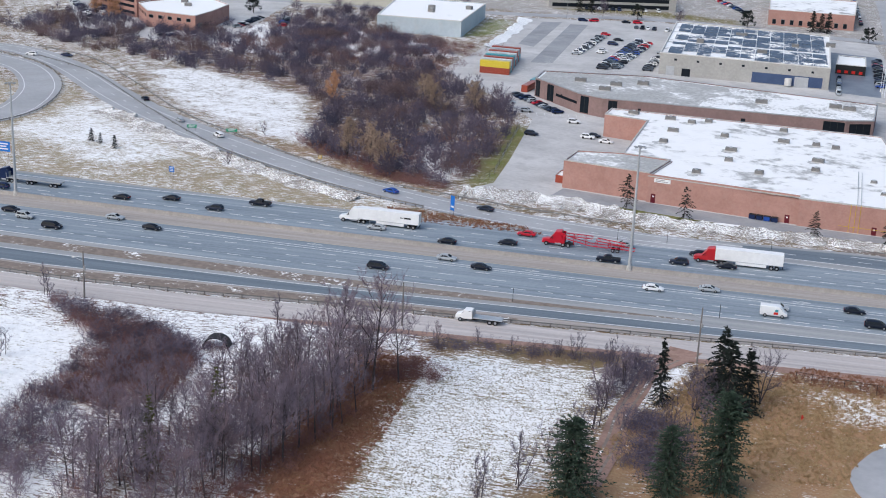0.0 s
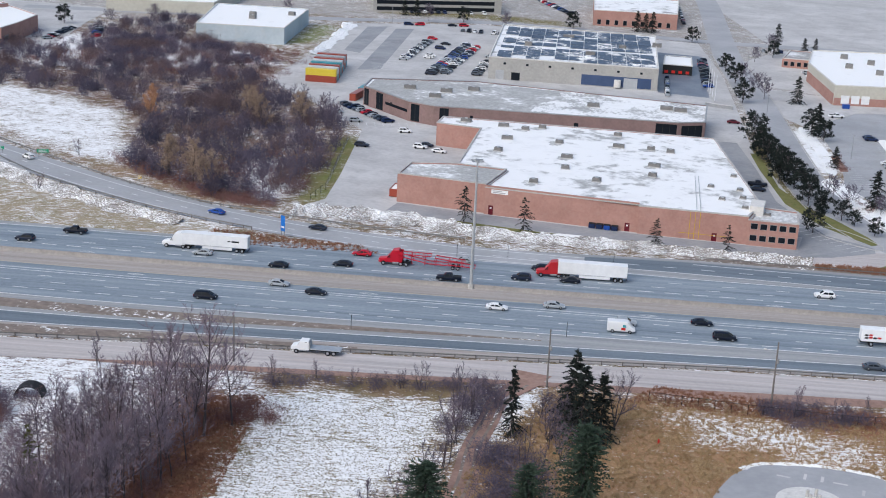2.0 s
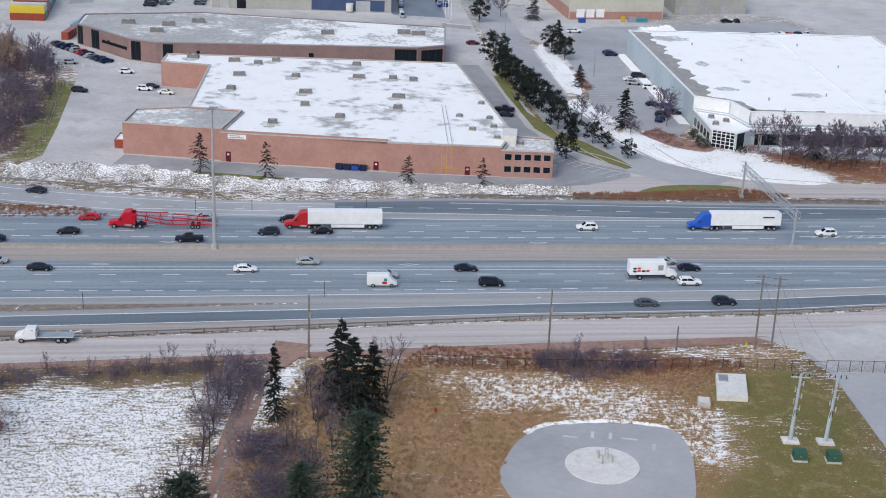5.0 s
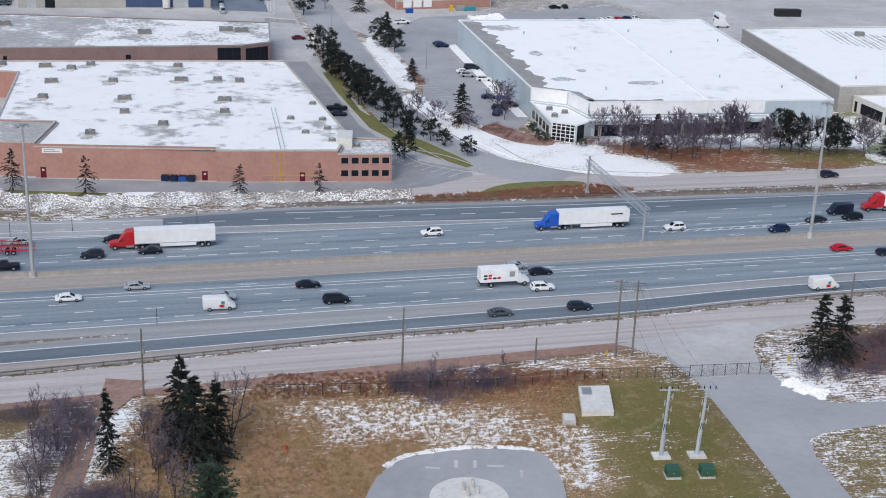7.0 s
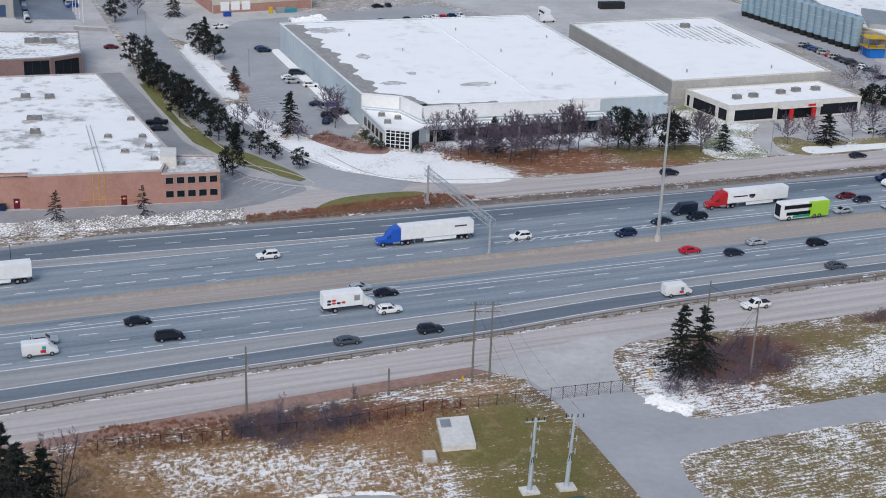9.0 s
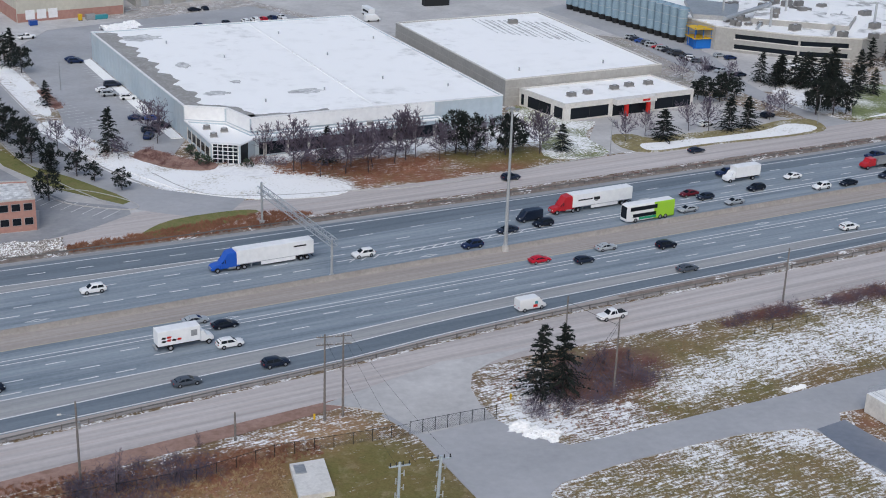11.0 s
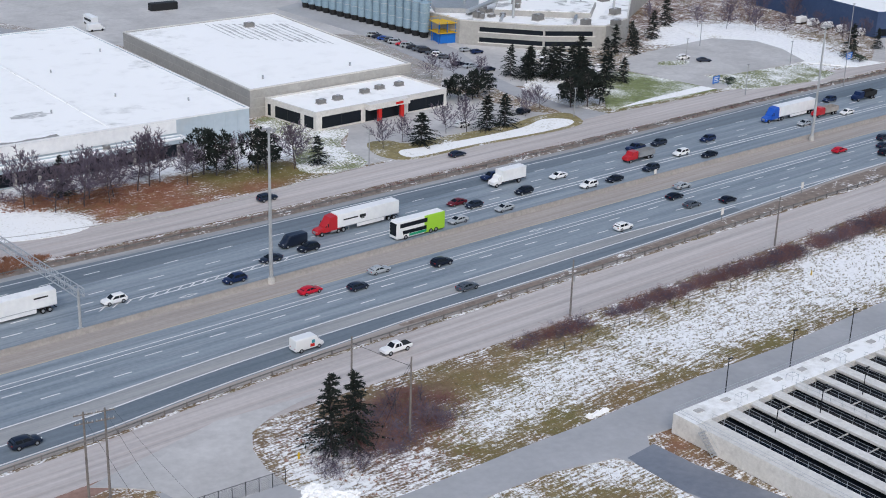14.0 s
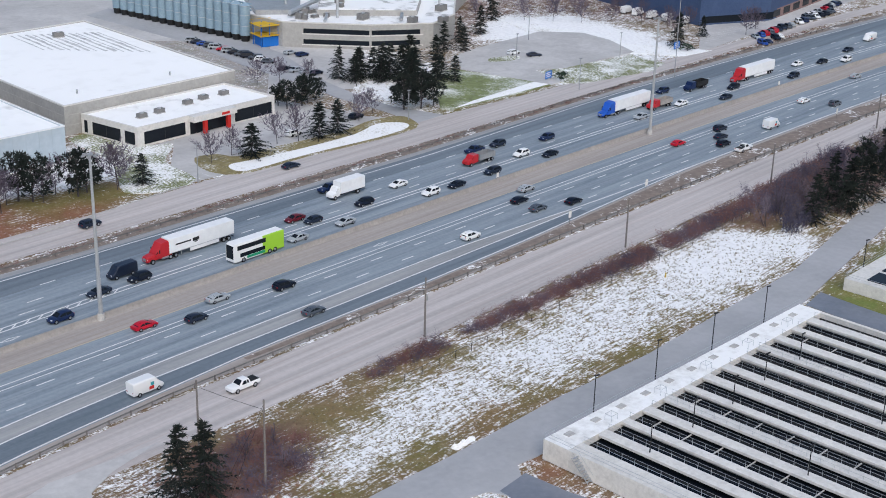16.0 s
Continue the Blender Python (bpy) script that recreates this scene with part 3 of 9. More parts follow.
strip_road("ramp_shoulder", [(-700, 23.8), (-60, 23.8), (-26, 22.6), (36, 19.3)], [(-700, 20.6), (-60, 20.6), (-26, 18.7), (36, 18.4)], -66, 36, 0.02, "gore_asphalt", "pale salted gore where the ramp joins")
strip_road("wall_shoulder", [(a, b - 0.4) for a, b in S_RAMP_S], S_WALL, -690, 690, 0.02, "shoulder", "dusty shoulder along the guard wall")
strip_road("north_shoulder", N_ROAD, [(a, b - 1.9) for a, b in N_ROAD], -690, 690, 0.024, "gore_asphalt", "pale salted hard shoulder")
strip_road("service_road", [(a, b - 0.9) for a, b in S_WALL], SERV_S, -690, 690, -0.01, "salted_road", "dusty pale service road beside the highway")
strip_road("service_verge", SERV_S, [(-700, -66.5), (-131, -60), (-60, -53.6), (-19, -52.4), (25, -48.6), (42, -47.2), (60, -46.4), (104, -48), (300, -43), (700, -43)], -690, 40, -0.03, "dirt_track", "reddish earth edge of the service road", "verge")
strip_road("divider_west", [(-700, -31.3), (-144, -30.8), (-62, -29.4)], [(-700, -37.4), (-142, -35.8), (-62, -29.9)], -690, -60, 0.05, "divider_earth", "narrow earth divider with dead grass and snow", "divider")
strip_road("divider_east", [(88, -29.6), (131, -29.6), (163, -29.0), (225, -26.0), (700, -26.0)], [(88, -30.6), (110, -31.5), (700, -31.2)], 88, 690, 0.05, "divider_earth", "brown grassy strip beside the guard wall", "divider")
strip_road("wall_verge", [(-700, -48.2), (-195, -47.8), (-138, -43.4), (-95, -41.6)], [(-700, -53.4), (-195, -52.4), (-134, -47.2), (-95, -43.6)], -690, -95, 0.05, "divider_earth", "earth verge with snow along the guard wall", "divider")
strip_road("north_verge", [(-30, 37.5), (10, 38), (37, 34.5), (100, 33), (188, 32.6), (271, 33.6), (700, 37)], [(a, b) for a, b in N_ROAD], -28, 690, 0.03, "divider_earth", "brown weedy verge between highway and service road", "verge")
RAMP = [(-440, 340), (-395, 364), (-352, 352), (-300, 320), (-262, 299), (-222, 283), (-185, 270.6), (-150, 263.0), (-118, 261), (-88, 263), (-58, 269)]
path_road("on_ramp", RAMP, [15, 14, 14, 15, 15, 14, 13.4, 12.6, 12, 11, 9], 0.03, "ramp_asphalt", "grey two-lane on-ramp curving down to the highway", "ramp")
path_road("loop_ramp", [(-430, 346), (-392, 346), (-358, 338), (-329, 315), (-311, 288), (-306, 268), (-314, 246), (-345, 226), (-400, 215)], [15, 15, 15, 16], 0.02, "ramp_asphalt", "grey curved loop ramp", "ramp")
N_SERV_S = [(-40, 38.5), (37, 36), (109, 34), (194, 33), (274, 34), (390, 38), (700, 40)]
N_SERV_N = [(-40, 39.5), (-10, 48), (10, 52), (37, 52), (60, 47), (109, 45.5), (137, 46.5), (207, 47), (251, 45), (322, 42.5), (700, 48)]
strip_road("north_service_road", N_SERV_N, N_SERV_S, -40, 690, 0.0, "salted_road", "pale two-lane service road north of the highway")
paved("lot_west", [(-139, 284.5), (-60, 288.5), (-12, 295), (12, 304), (12, 318), (-2, 328), (-14, 345), (-37, 413), (-51.5, 478), (-70.5, 558), (-95, 640), (-205, 632), (-262, 596), (-241, 508), (-230, 440), (-188, 402), (-162, 376), (-155.5, 355), (-144, 317), (-137, 291)], "lot_asphalt", -0.012, "cracked grey parking lot with patches", "parking lot")
path_road("side_street", [(-122, 820), (-110, 768), (-76, 610), (-55, 530), (-45, 492), (-28.5, 425), (-16, 378), (-5, 347), (9, 324), (30, 312)], [13, 13, 13, 13, 13, 15], 0.008, "drive_asphalt", "pale side street with worn asphalt", "street")
path_road("cross_street", [(-420, 548), (-330, 580), (-270, 606), (-207, 640), (-150, 646), (-90, 648), (20, 668), (200, 700)], [11, 11], 0.004, "drive_asphalt", "pale cross street behind the factories", "street")
paved("lot_factory", [(-13, 430), (-22, 467), (-10, 500), (20, 515), (62, 535), (100, 480), (88, 474), (3, 459), (24, 366), (19, 350), (6, 362), (-5, 382), (-7, 400)], "ramp_asphalt", -0.014, "grey parking lot beside a factory", "parking lot")
paved("lot_yard", [(-20, 530), (62, 548), (105, 478), (165, 482), (205, 452), (176, 398), (200, 392), (232, 440), (180, 560), (250, 640), (-55, 640), (-66.5, 598), (-51, 540)], "lot_asphalt", -0.016, "broad grey yard between factories", "parking lot")
paved("plant_road", [(193, 352.5), (207, 357), (199.5, 371), (197.4, 388), (197, 402), (202.5, 441), (199.5, 470), (181, 528), (170, 520), (183, 466), (185, 431), (190, 402), (191, 386), (195, 368), (196, 360)], "drive_asphalt", 0.022, "pale asphalt lane between plant and warehouse", "lane")
paved("lot_gravel", [(-62, 655), (260, 705), (520, 760), (560, 1100), (-150, 1100), (-112, 790)], "lot_asphalt", -0.016, "wide pale gravel lot", "parking lot")
paved("lot_showroom", [(125, 338), (138, 341), (150, 346), (186, 356), (197, 358), (188, 366), (176, 392), (166, 400), (169, 380), (126, 368), (134, 366), (127, 352)], "lot_asphalt", 0.016, "small pale parking court before an office", "parking lot")
paved("lot_entry", [(240, 396), (252, 368), (257, 369), (259, 386), (250, 398), (248, 410)], "lot_asphalt", 0.098, "pale drive into the visitor lot", "drive")
paved("lot_green", [(253, 399), (256, 403), (265, 401.5), (262, 397.5)], "snowy_lawn", 0.15, "small green island in the visitor lot", "lawn", 3)
paved("lot_visitor", [(246, 410), (250, 396), (257, 385), (268, 381.8), (301.5, 388), (306, 405), (305, 418), (293, 426.5), (259, 416)], "lot_asphalt", 0.105, "pale empty visitor parking lot", "parking lot")
paved("lot_dealer", [(320, 378), (520, 440), (520, 520), (390, 480), (352, 410)], "lot_asphalt", 0.01, "grey parking lot before a dark blue building", "parking lot")
paved("lot_dealer_dark", [(-86.5, 500), (-66, 500), (-86, 600), (-108.5, 600)], "wet_asphalt", 0.004, "dark new asphalt beside a kiosk", "parking lot")
paved("lot_patch", [(-232, 520), (-250, 590), (-242, 597), (-223, 517)], "lane_asphalt", 0.002, "dark patched strip of asphalt on the lot", "parking lot")
paved("lot_patch_long", [(-200, 484), (-208, 479), (-236, 593), (-228, 597)], "lane_asphalt", 0.002, "long dark strip of patched asphalt", "parking lot")
paved("lot_offices", [(-470, 488), (-405, 424), (-361, 421), (-340, 430), (-339, 452), (-367, 524), (-381, 568), (-470, 560)], "lot_asphalt", -0.012, "grey parking lot round the brick offices", "parking lot")

# private drive to the water works
DRIVE_E = [(46, 212), (56.6, 212), (57.6, 208.2), (61, 202), (66.6, 197.2), (76, 199), (92, 203), (106, 206), (131, 212.4), (154, 217), (205, 231), (240, 246), (420, 300), (420, 292), (240, 238), (202, 222), (186, 215.5), (150, 207), (117, 199.4), (113, 199), (111.5, 196), (113, 188), (121, 172), (127, 150), (122, 149), (114, 170), (109.5, 180), (107.6, 192), (105, 195.2), (94.6, 195.4), (84.5, 193.6), (72, 190.4), (62, 187), (59.4, 184.5), (59.2, 179), (62, 165), (68, 130), (60, 130), (54, 160), (48.5, 187), (45, 204), (41, 212)]
paved("private_drive", DRIVE_E, "drive_asphalt", 0.012, "smooth grey private drive through the grass", "drive")
paved("apron", [(32.9, 217.4), (37.9, 215.1), (41.8, 212.5), (44.6, 206.5), (46.3, 204.8), (58.2, 207.9), (57.2, 212.2), (57.2, 218.2), (58.9, 223.5), (63.4, 227.3), (72.3, 231.7), (54.9, 228.9)], "lot_asphalt", 0.03, "pale asphalt mouth of a private drive", "drive")
paved("wet_cross_drive", [(193.4, 217.6), (200.4, 220.4), (201.4, 212), (202.6, 205), (205, 196), (199, 194), (196.2, 202), (194.4, 210)], "wet_asphalt", 0.03, "dark wet asphalt drive between two basins", "drive")
paved("wet_drive", [(106.5, 194.5), (112.5, 196.5), (114.6, 189), (123, 172), (129, 150), (122, 149), (114, 170), (108.6, 184)], "wet_asphalt", 0.03, "dark wet asphalt drive beside the tanks", "drive")
bm = bmesh.new()
for x, y, w, d in ((1.2, 171.2, 2.2, 0.5), (4.6, 172.6, 0.5, 2.2), (7.4, 172.8, 0.5, 2.2), (10.4, 172.4, 2.4, 0.5), (14.2, 170.6, 0.5, 2.0)):
    bm.faces.new([bm.verts.new((x + a * w / 2, y + b * d / 2, 0.026)) for a, b in ((-1, -1), (1, -1), (1, 1), (-1, 1))])
tagged(link("pad_marks", bm, "lot_asphalt"), "faint worn pale marks on the asphalt pad", "road marking", kind="stuff")
paved("helipad_ring", [(-7.4, 165.4), (-5.5, 170.5), (-2.7, 173.9), (4.0, 176.5), (10, 177.6), (16.3, 177.3), (18.9, 173.9), (20.3, 164.1), (18, 150), (0, 146), (-8, 155)], "drive_asphalt", 0.02, "rounded grey asphalt turning pad", "pad", 3)


# ---- painted lines ----
def solid(bm, knots, x0, x1, w=0.16, z=0.036):
    ribbon(bm, [(a, b + w) for a, b in knots], [(a, b - w) for a, b in knots], x0, x1, z, 8.0)


def dashed(bm, knots, x0, x1, period, length, w=0.14, z=0.036):
    x = x0
    while x < x1:
        solid(bm, knots, x, x + length, w, z)
        x += period


HOV_N = [(-700, 6.6), (-20, 7.2), (35, 6.4), (87, 7.6), (700, 7.6)]
bm = bmesh.new()
dashed(bm, HOV_N, -690, 44, 6.02, 3.6, 0.17)
solid(bm, HOV_N, 60, 690)
solid(bm, [(a, b + 1.3) for a, b in HOV_N], 48, 690)
for i in range(16):
    a = 50 + i * 2.6
    b = lane(a, HOV_N)
    p = [along(a, b), along(a + 0.45, b), along(a + 2.2, b + 1.3), along(a + 1.75, b + 1.3)]
    bm.faces.new([bm.verts.new((*q, 0.037)) for q in p])
dashed(bm, [(-700, 10.5), (-100, 10.6), (80, 11.3), (700, 11.4)], -690, 690, 12.1, 3.2)
dashed(bm, [(-700, 14.4), (-100, 14.6), (36, 14.6), (100, 15.2), (700, 15.4)], -686, 690, 12.1, 3.2)
dashed(bm, [(36, 18.6), (80, 20.4), (700, 20.8)], 46, 690, 12.1, 3.2)
dashed(bm, [(-60, 27.4), (-26, 26.6), (37, 23.6), (60, 23.8)], -60, 60, 8.9, 3.2)
solid(bm, [(-110, 20.6), (-60, 20.6), (-26, 18.7), (36, 18.3)], -110, 40)
solid(bm, [(-95, 25.4), (-60, 24.0), (-26, 22.8), (36, 19.2)], -95, 37)
solid(bm, N_EDGE[:4], -690, -112)
solid(bm, [(a, b) for a, b in N_EDGE if a > -61], -26, 690)
for k in (-10.5, -11.9):
    solid(bm, [(-700, k - 1.2), (-228, k - 1.2), (-190, k - 0.4), (-20, k), (700, k)], -690, 690, 0.13)
D1 = [(-700, -16.4), (-223, -16.2), (-199, -15.3), (-20, -14.5), (110, -14.1), (700, -14.1)]
D2 = [(-700, -20), (-219, -19.6), (-183, -19.1), (-20, -18.4), (110, -18.1), (700, -18)]
dashed(bm, D1, -690.5, 690, 12.1, 3.2)
dashed(bm, D2, -686, 690, 12.1, 3.2)
dashed(bm, [(-700, -24), (-165, -23.5), (-20, -22.7), (2, -22)], -690, 2, 6.02, 3.3)
dashed(bm, [(190, -21.2), (700, -21.2)], 192, 690, 12.1, 3.2)
solid(bm, S_EDGE, -690, 690)
solid(bm, S_RAMP_N, -690, 186)
solid(bm, S_RAMP_S, -690, 690)
tagged(link("lane_lines", bm, "white_line"), "worn white painted lane lines on asphalt", "road marking", kind="stuff")
bm = bmesh.new()
solid(bm, [(-700, -7.7), (-200, -7.7), (-21, -6.5), (700, -6.7)], -690, 690, 0.14)
solid(bm, [(-700, 1.3), (700, 1.3)], -690, 690, 0.14)
tagged(link("edge_lines", bm, "yellow_line"), "faded yellow painted edge lines", "road marking", kind="stuff")


def diamond(x, off):
    bm = bmesh.new()
    for s in (1.0,):
        o = [along(x + a, off + b) for a, b in ((-2.2, 0), (0, 0.55), (2.2, 0), (0, -0.55))]
        i = [along(x + a, off + b) for a, b in ((-1.5, 0), (0, 0.33), (1.5, 0), (0, -0.33))]
        vo, vi = [bm.verts.new((*q, 0.038)) for q in o], [bm.verts.new((*q, 0.038)) for q in i]
        for k in range(4):
            bm.faces.new((vo[k], vo[(k + 1) % 4], vi[(k + 1) % 4], vi[k]))
        bmesh.ops.recalc_face_normals(bm, faces=bm.faces[:])
    tagged(link("lane_diamond", bm, "white_line"), "white painted diamond on the carpool lane", "road marking", "carpool diamonds", "structure")


for x, off in ((-228, 4.2), (-166, 3.8), (-86, 3.8), (-10, 3.8), (66, 3.6), (115, 3.6), (-150, -9.0), (-98, -9.2), (-38, -9.2), (20, -9.0), (84, -9.0), (140, -9.0)):
    diamond(x, off)


# ---- walls and rails along the highway ----
def wall_run(bm, knots, x0, x1, profile, step=8.0):
    """A wall swept along the highway; profile: (across, up) corners."""
    n = int((x1 - x0) / step)
    rows = []
    for i in range(n + 1):
        x = x0 + (x1 - x0) * i / n
        rows.append([bm.verts.new((*along(x, lane(x, knots) + a), z)) for a, z in profile])
    k = len(profile)
    for p, q in zip(rows, rows[1:]):
        for j in range(k - 1):
            bm.faces.new((p[j], q[j], q[j + 1], p[j + 1]))
    bmesh.ops.recalc_face_normals(bm, faces=bm.faces[:])


JERSEY = [(-0.42, 0), (-0.36, 0.1), (-0.2, 0.4), (-0.14, 1.0), (0.14, 1.0), (0.2, 0.4), (0.36, 0.1), (0.42, 0)]
bm = bmesh.new()
wall_run(bm, [(-700, 0), (700, 0)], -690, 690, JERSEY)
tagged(link("median_barrier", bm, "tan_barrier"), "long tan concrete median barrier", "barrier", kind="structure")


def guard_rail(name, knots, x0, x1, label):
    g = empty(name, label, "guard rail", kind="structure")
    bm = bmesh.new()
    wall_run(bm, knots, x0, x1, [(-0.05, 0.44), (0.04, 0.5), (-0.05, 0.57), (0.04, 0.64), (-0.05, 0.72)], 6.0)
    part("rail", bm, "rail_steel", g)
    bm = bmesh.new()
    x = x0
    while x < x1:
        a = along(x, lane(x, knots) - 0.15)
        box(bm, a[0] - 0.09, a[0] + 0.09, a[1] - 0.09, a[1] + 0.09, -0.1, 0.78)
        x += 4.0
    o = part("post", bm, "weathered_wood", g)
    o["kind"] = "stuff"
    return g


guard_rail("guard_rail_south", S_WALL, -400, 420, "weathered steel guard rail on timber posts")
guard_rail("guard_rail_north", [(a, b + 1.2) for a, b in N_ROAD], -24, 420, "steel guard rail above a weedy verge")


# ---- ramp lines and rails, kerbs, stalls, the field track ----
def offset_line(pts, off, n=8):
    """A free line set off to its left by off metres."""
    line = smooth_line(pts, n)
    k = len(line) - 1
    out = []
    for i, p in enumerate(line):
        d = (line[min(i + 1, k)] - line[max(i - 1, 0)]).normalized()
        out.append(Vector((p.x - d.y * off, p.y + d.x * off)))
    return out


def line_strip(bm, line, w, z, h=0.0, dash=0):
    """A painted line, or a low kerb where h is given, along a polyline."""
    for i, (a, b) in enumerate(zip(line, line[1:])):
        if dash and i % dash:
            continue
        d = (b - a).normalized()
        o = Vector((-d.y, d.x)) * w / 2
        q = [a + o, a - o, b - o, b + o]
        if h:
            lo, hi = [bm.verts.new((*v, z)) for v in q], [bm.verts.new((*v, z + h)) for v in q]
            bm.faces.new(hi)
            for j in range(4):
                bm.faces.new((lo[j], lo[(j + 1) % 4], hi[(j + 1) % 4], hi[j]))
        else:
            bm.faces.new([bm.verts.new((*v, z)) for v in q])


bm = bmesh.new()
for off in (-4.6, 3.6):
    line_strip(bm, offset_line(RAMP, off), 0.3, 0.05)
line_strip(bm, offset_line(RAMP, -0.6, 16), 0.3, 0.05, dash=4)
LOOP = [(-430, 346), (-392, 346), (-358, 338), (-329, 315), (-311, 288), (-306, 268), (-314, 246), (-345, 226), (-400, 215)]
for off in (-5.5, 5.0):
    line_strip(bm, offset_line(LOOP, off), 0.3, 0.05)
tagged(link("ramp_lines", bm, "white_line"), "worn white lines along the ramps", "road marking", kind="stuff")


def free_rail(name, line, label):
    g = empty(name, label, "guard rail", kind="structure")
    bm = bmesh.new()
    line_strip(bm, line, 0.12, 0.45, 0.34)
    part("rail", bm, "rail_steel", g)
    bm = bmesh.new()
    for p in line[::2]:
        box(bm, p.x - 0.1, p.x + 0.1, p.y - 0.1, p.y + 0.1, -0.1, 0.82)
    part("post", bm, "weathered_wood", g)["kind"] = "stuff"


free_rail("guard_rail_ramp_south", offset_line([(-368.4, 357.2), (-329.3, 343.5), (-276.4, 309), (-224.5, 277.5), (-187.2, 264), (-159.8, 258), (-141.4, 255.8)], 0, 10), "dark steel guard rail along the ramp's outer edge")
free_rail("guard_rail_ramp_north", offset_line([(-383, 373.2), (-349.7, 366.3), (-314.8, 345.3), (-262.3, 309.7), (-222.4, 291.3), (-191, 278.6), (-165, 271.6), (-148.4, 270.5), (-120, 270), (-90, 272.5)], 0, 10), "dark steel guard rail between ramp and wood")
free_rail("guard_rail_loop", offset_line(LOOP, 7.6, 10), "steel guard rail round the loop ramp")

bm = bmesh.new()
STREET = [(-76, 610), (-55, 530), (-45, 492), (-28.5, 425), (-16, 378), (-5, 347), (9, 324)]
for off in (6.9, -6.9):
    line_strip(bm, offset_line(STREET, off), 0.3, -0.02, 0.16)
line_strip(bm, offset_line([(-11.6, 333), (0, 328.5), (9.2, 319), (7.5, 315), (-5, 321), (-11, 331)], 0), 0.3, -0.02, 0.16)
line_strip(bm, offset_line([(14, 340), (27.4, 321.5), (60, 320), (82, 322.5), (118, 335), (124, 336.5)], 0), 0.3, -0.02, 0.16)
tagged(link("kerb", bm, "concrete"), "low pale concrete kerbs along street and lots", "kerb", kind="structure")


def stalls(bm, x, y, ax, ay, n, pitch, length, lean=0.0):
    """Painted stall lines: n of them along (ax, ay), each running across it."""
    d = Vector((ax, ay)).normalized()
    o = Vector((d.y, -d.x)) + d * lean
    for i in range(n):
        p = Vector((x, y)) + d * (i * pitch)
        line_strip(bm, [p, p + o * length], 0.16, 0.018)


bm = bmesh.new()
stalls(bm, -11.5, 328.5, 17, -13.5, 9, 2.75, 6.0)
stalls(bm, -31, 390, 15, -41, 15, 2.8, -5.5)
stalls(bm, -48, 388, 16, -50, 16, 2.8, 5.2)
stalls(bm, 4.5, 452, 18, -80, 28, 2.8, 5.4)
stalls(bm, -9, 404, 12, -32, 11, 2.8, -5.2)
stalls(bm, -168, 380, 24, 12, 9, 2.8, -5.4)
for k in range(5):
    stalls(bm, -206 + k * 0.5, 462 + k * 17, 13, 70, 5, 2.8, 5.2)
    stalls(bm, -168 - k * 3.2, 476 + k * 16, -10, 46, 5, 2.8, -10.4)
stalls(bm, 128, 342, 50, 14, 15, 2.8, 5.0)
stalls(bm, 258, 384, 42, 6, 14, 2.8, -5.2)
stalls(bm, 330, 386, 120, 40, 34, 2.8, -5.2)
tagged(link("stall_lines", bm, "white_line"), "faded white parking stall lines", "road marking", kind="stuff")
path_road("field_track", [(-49.2, 196), (-49.6, 190), (-51.6, 181), (-50.6, 171), (-49.4, 158.7), (-46.8, 146), (-45, 130)], [7, 5, 3.8, 4, 4.4, 5], 0.03, "dirt_track", "reddish earth track through the field", "track")
paved("front_lane", [(-118, 288.5), (-94, 288), (-60, 291), (-14, 297), (-2, 303), (8, 312), (7.5, 317), (-5, 322.5), (-11.2, 332), (-22, 352), (-33, 390), (-44, 424), (-54, 422), (-52, 404), (-46, 392), (-22, 318.5), (-11, 317.8), (-10.9, 305.2), (-24, 303.2), (-52, 299.6), (-94, 297.5), (-118, 297.4)], "lane_asphalt", 0.004, "grey asphalt lane round the warehouse", "lane")
paved("court_island", [(134.1, 354.4), (132.2, 345.8), (134.9, 339.9), (141.5, 338.3), (159.1, 342.6), (181.1, 346.2), (194.2, 350.3), (197, 356.4), (195.9, 361.5), (187.1, 361.5), (177.8, 357.4), (165.6, 354.7), (154.6, 353), (143.4, 350.6), (140, 354.4)], "court_lawn", 0.1, "kerbed olive lawn island with thin snow", "lawn", 3)
paved("court_island_snow", [(138, 341.2), (142, 339.6), (159.1, 343.8), (181.1, 347.4), (192, 351.2), (193.5, 355.5), (187, 358), (177, 352.6), (160, 348.6), (146, 346.4), (139, 345.6)], "deep_snow", 0.112, "band of thin snow along the island's road side", "snow bank", 3)
paved("west_lawn", [(114, 384), (126, 383.5), (128.6, 369.5), (134.5, 367.5), (127, 355), (128, 340), (118.2, 335.6), (110.5, 339.5), (114, 352), (116.4, 364.9)], "snowy_lawn", 0.05, "snow-covered lawn beside the drive", "lawn", 3)
paved("corner_lawn", [(211, 359.8), (209.5, 362), (230.5, 398), (238.7, 396), (252.5, 368.2), (240, 365.2)], "corner_grass", 0.09, "green lawn with thin snow at the lot corner", "lawn")
paved("corner_lawn_snow", [(213, 360.6), (240, 366), (252, 368.8), (249.6, 373), (222, 364.6)], "deep_snow", 0.12, "band of snow along the lawn's road edge", "snow bank")
paved("sign_lawn", [(255.2, 382.2), (270.5, 382.4), (298, 385.5), (300, 372), (289.4, 366.4), (261.9, 364.6), (256, 368)], "snowy_lawn", 0.09, "green lawn with thin snow round a sign", "lawn")
paved("far_lawn", [(292.5, 445.1), (304, 420), (307.1, 399.1), (325.8, 377.6), (312, 376), (299.4, 388), (296, 405), (290, 430)], "deep_snow", 0.07, "snow-covered lawn beyond the lot", "lawn")
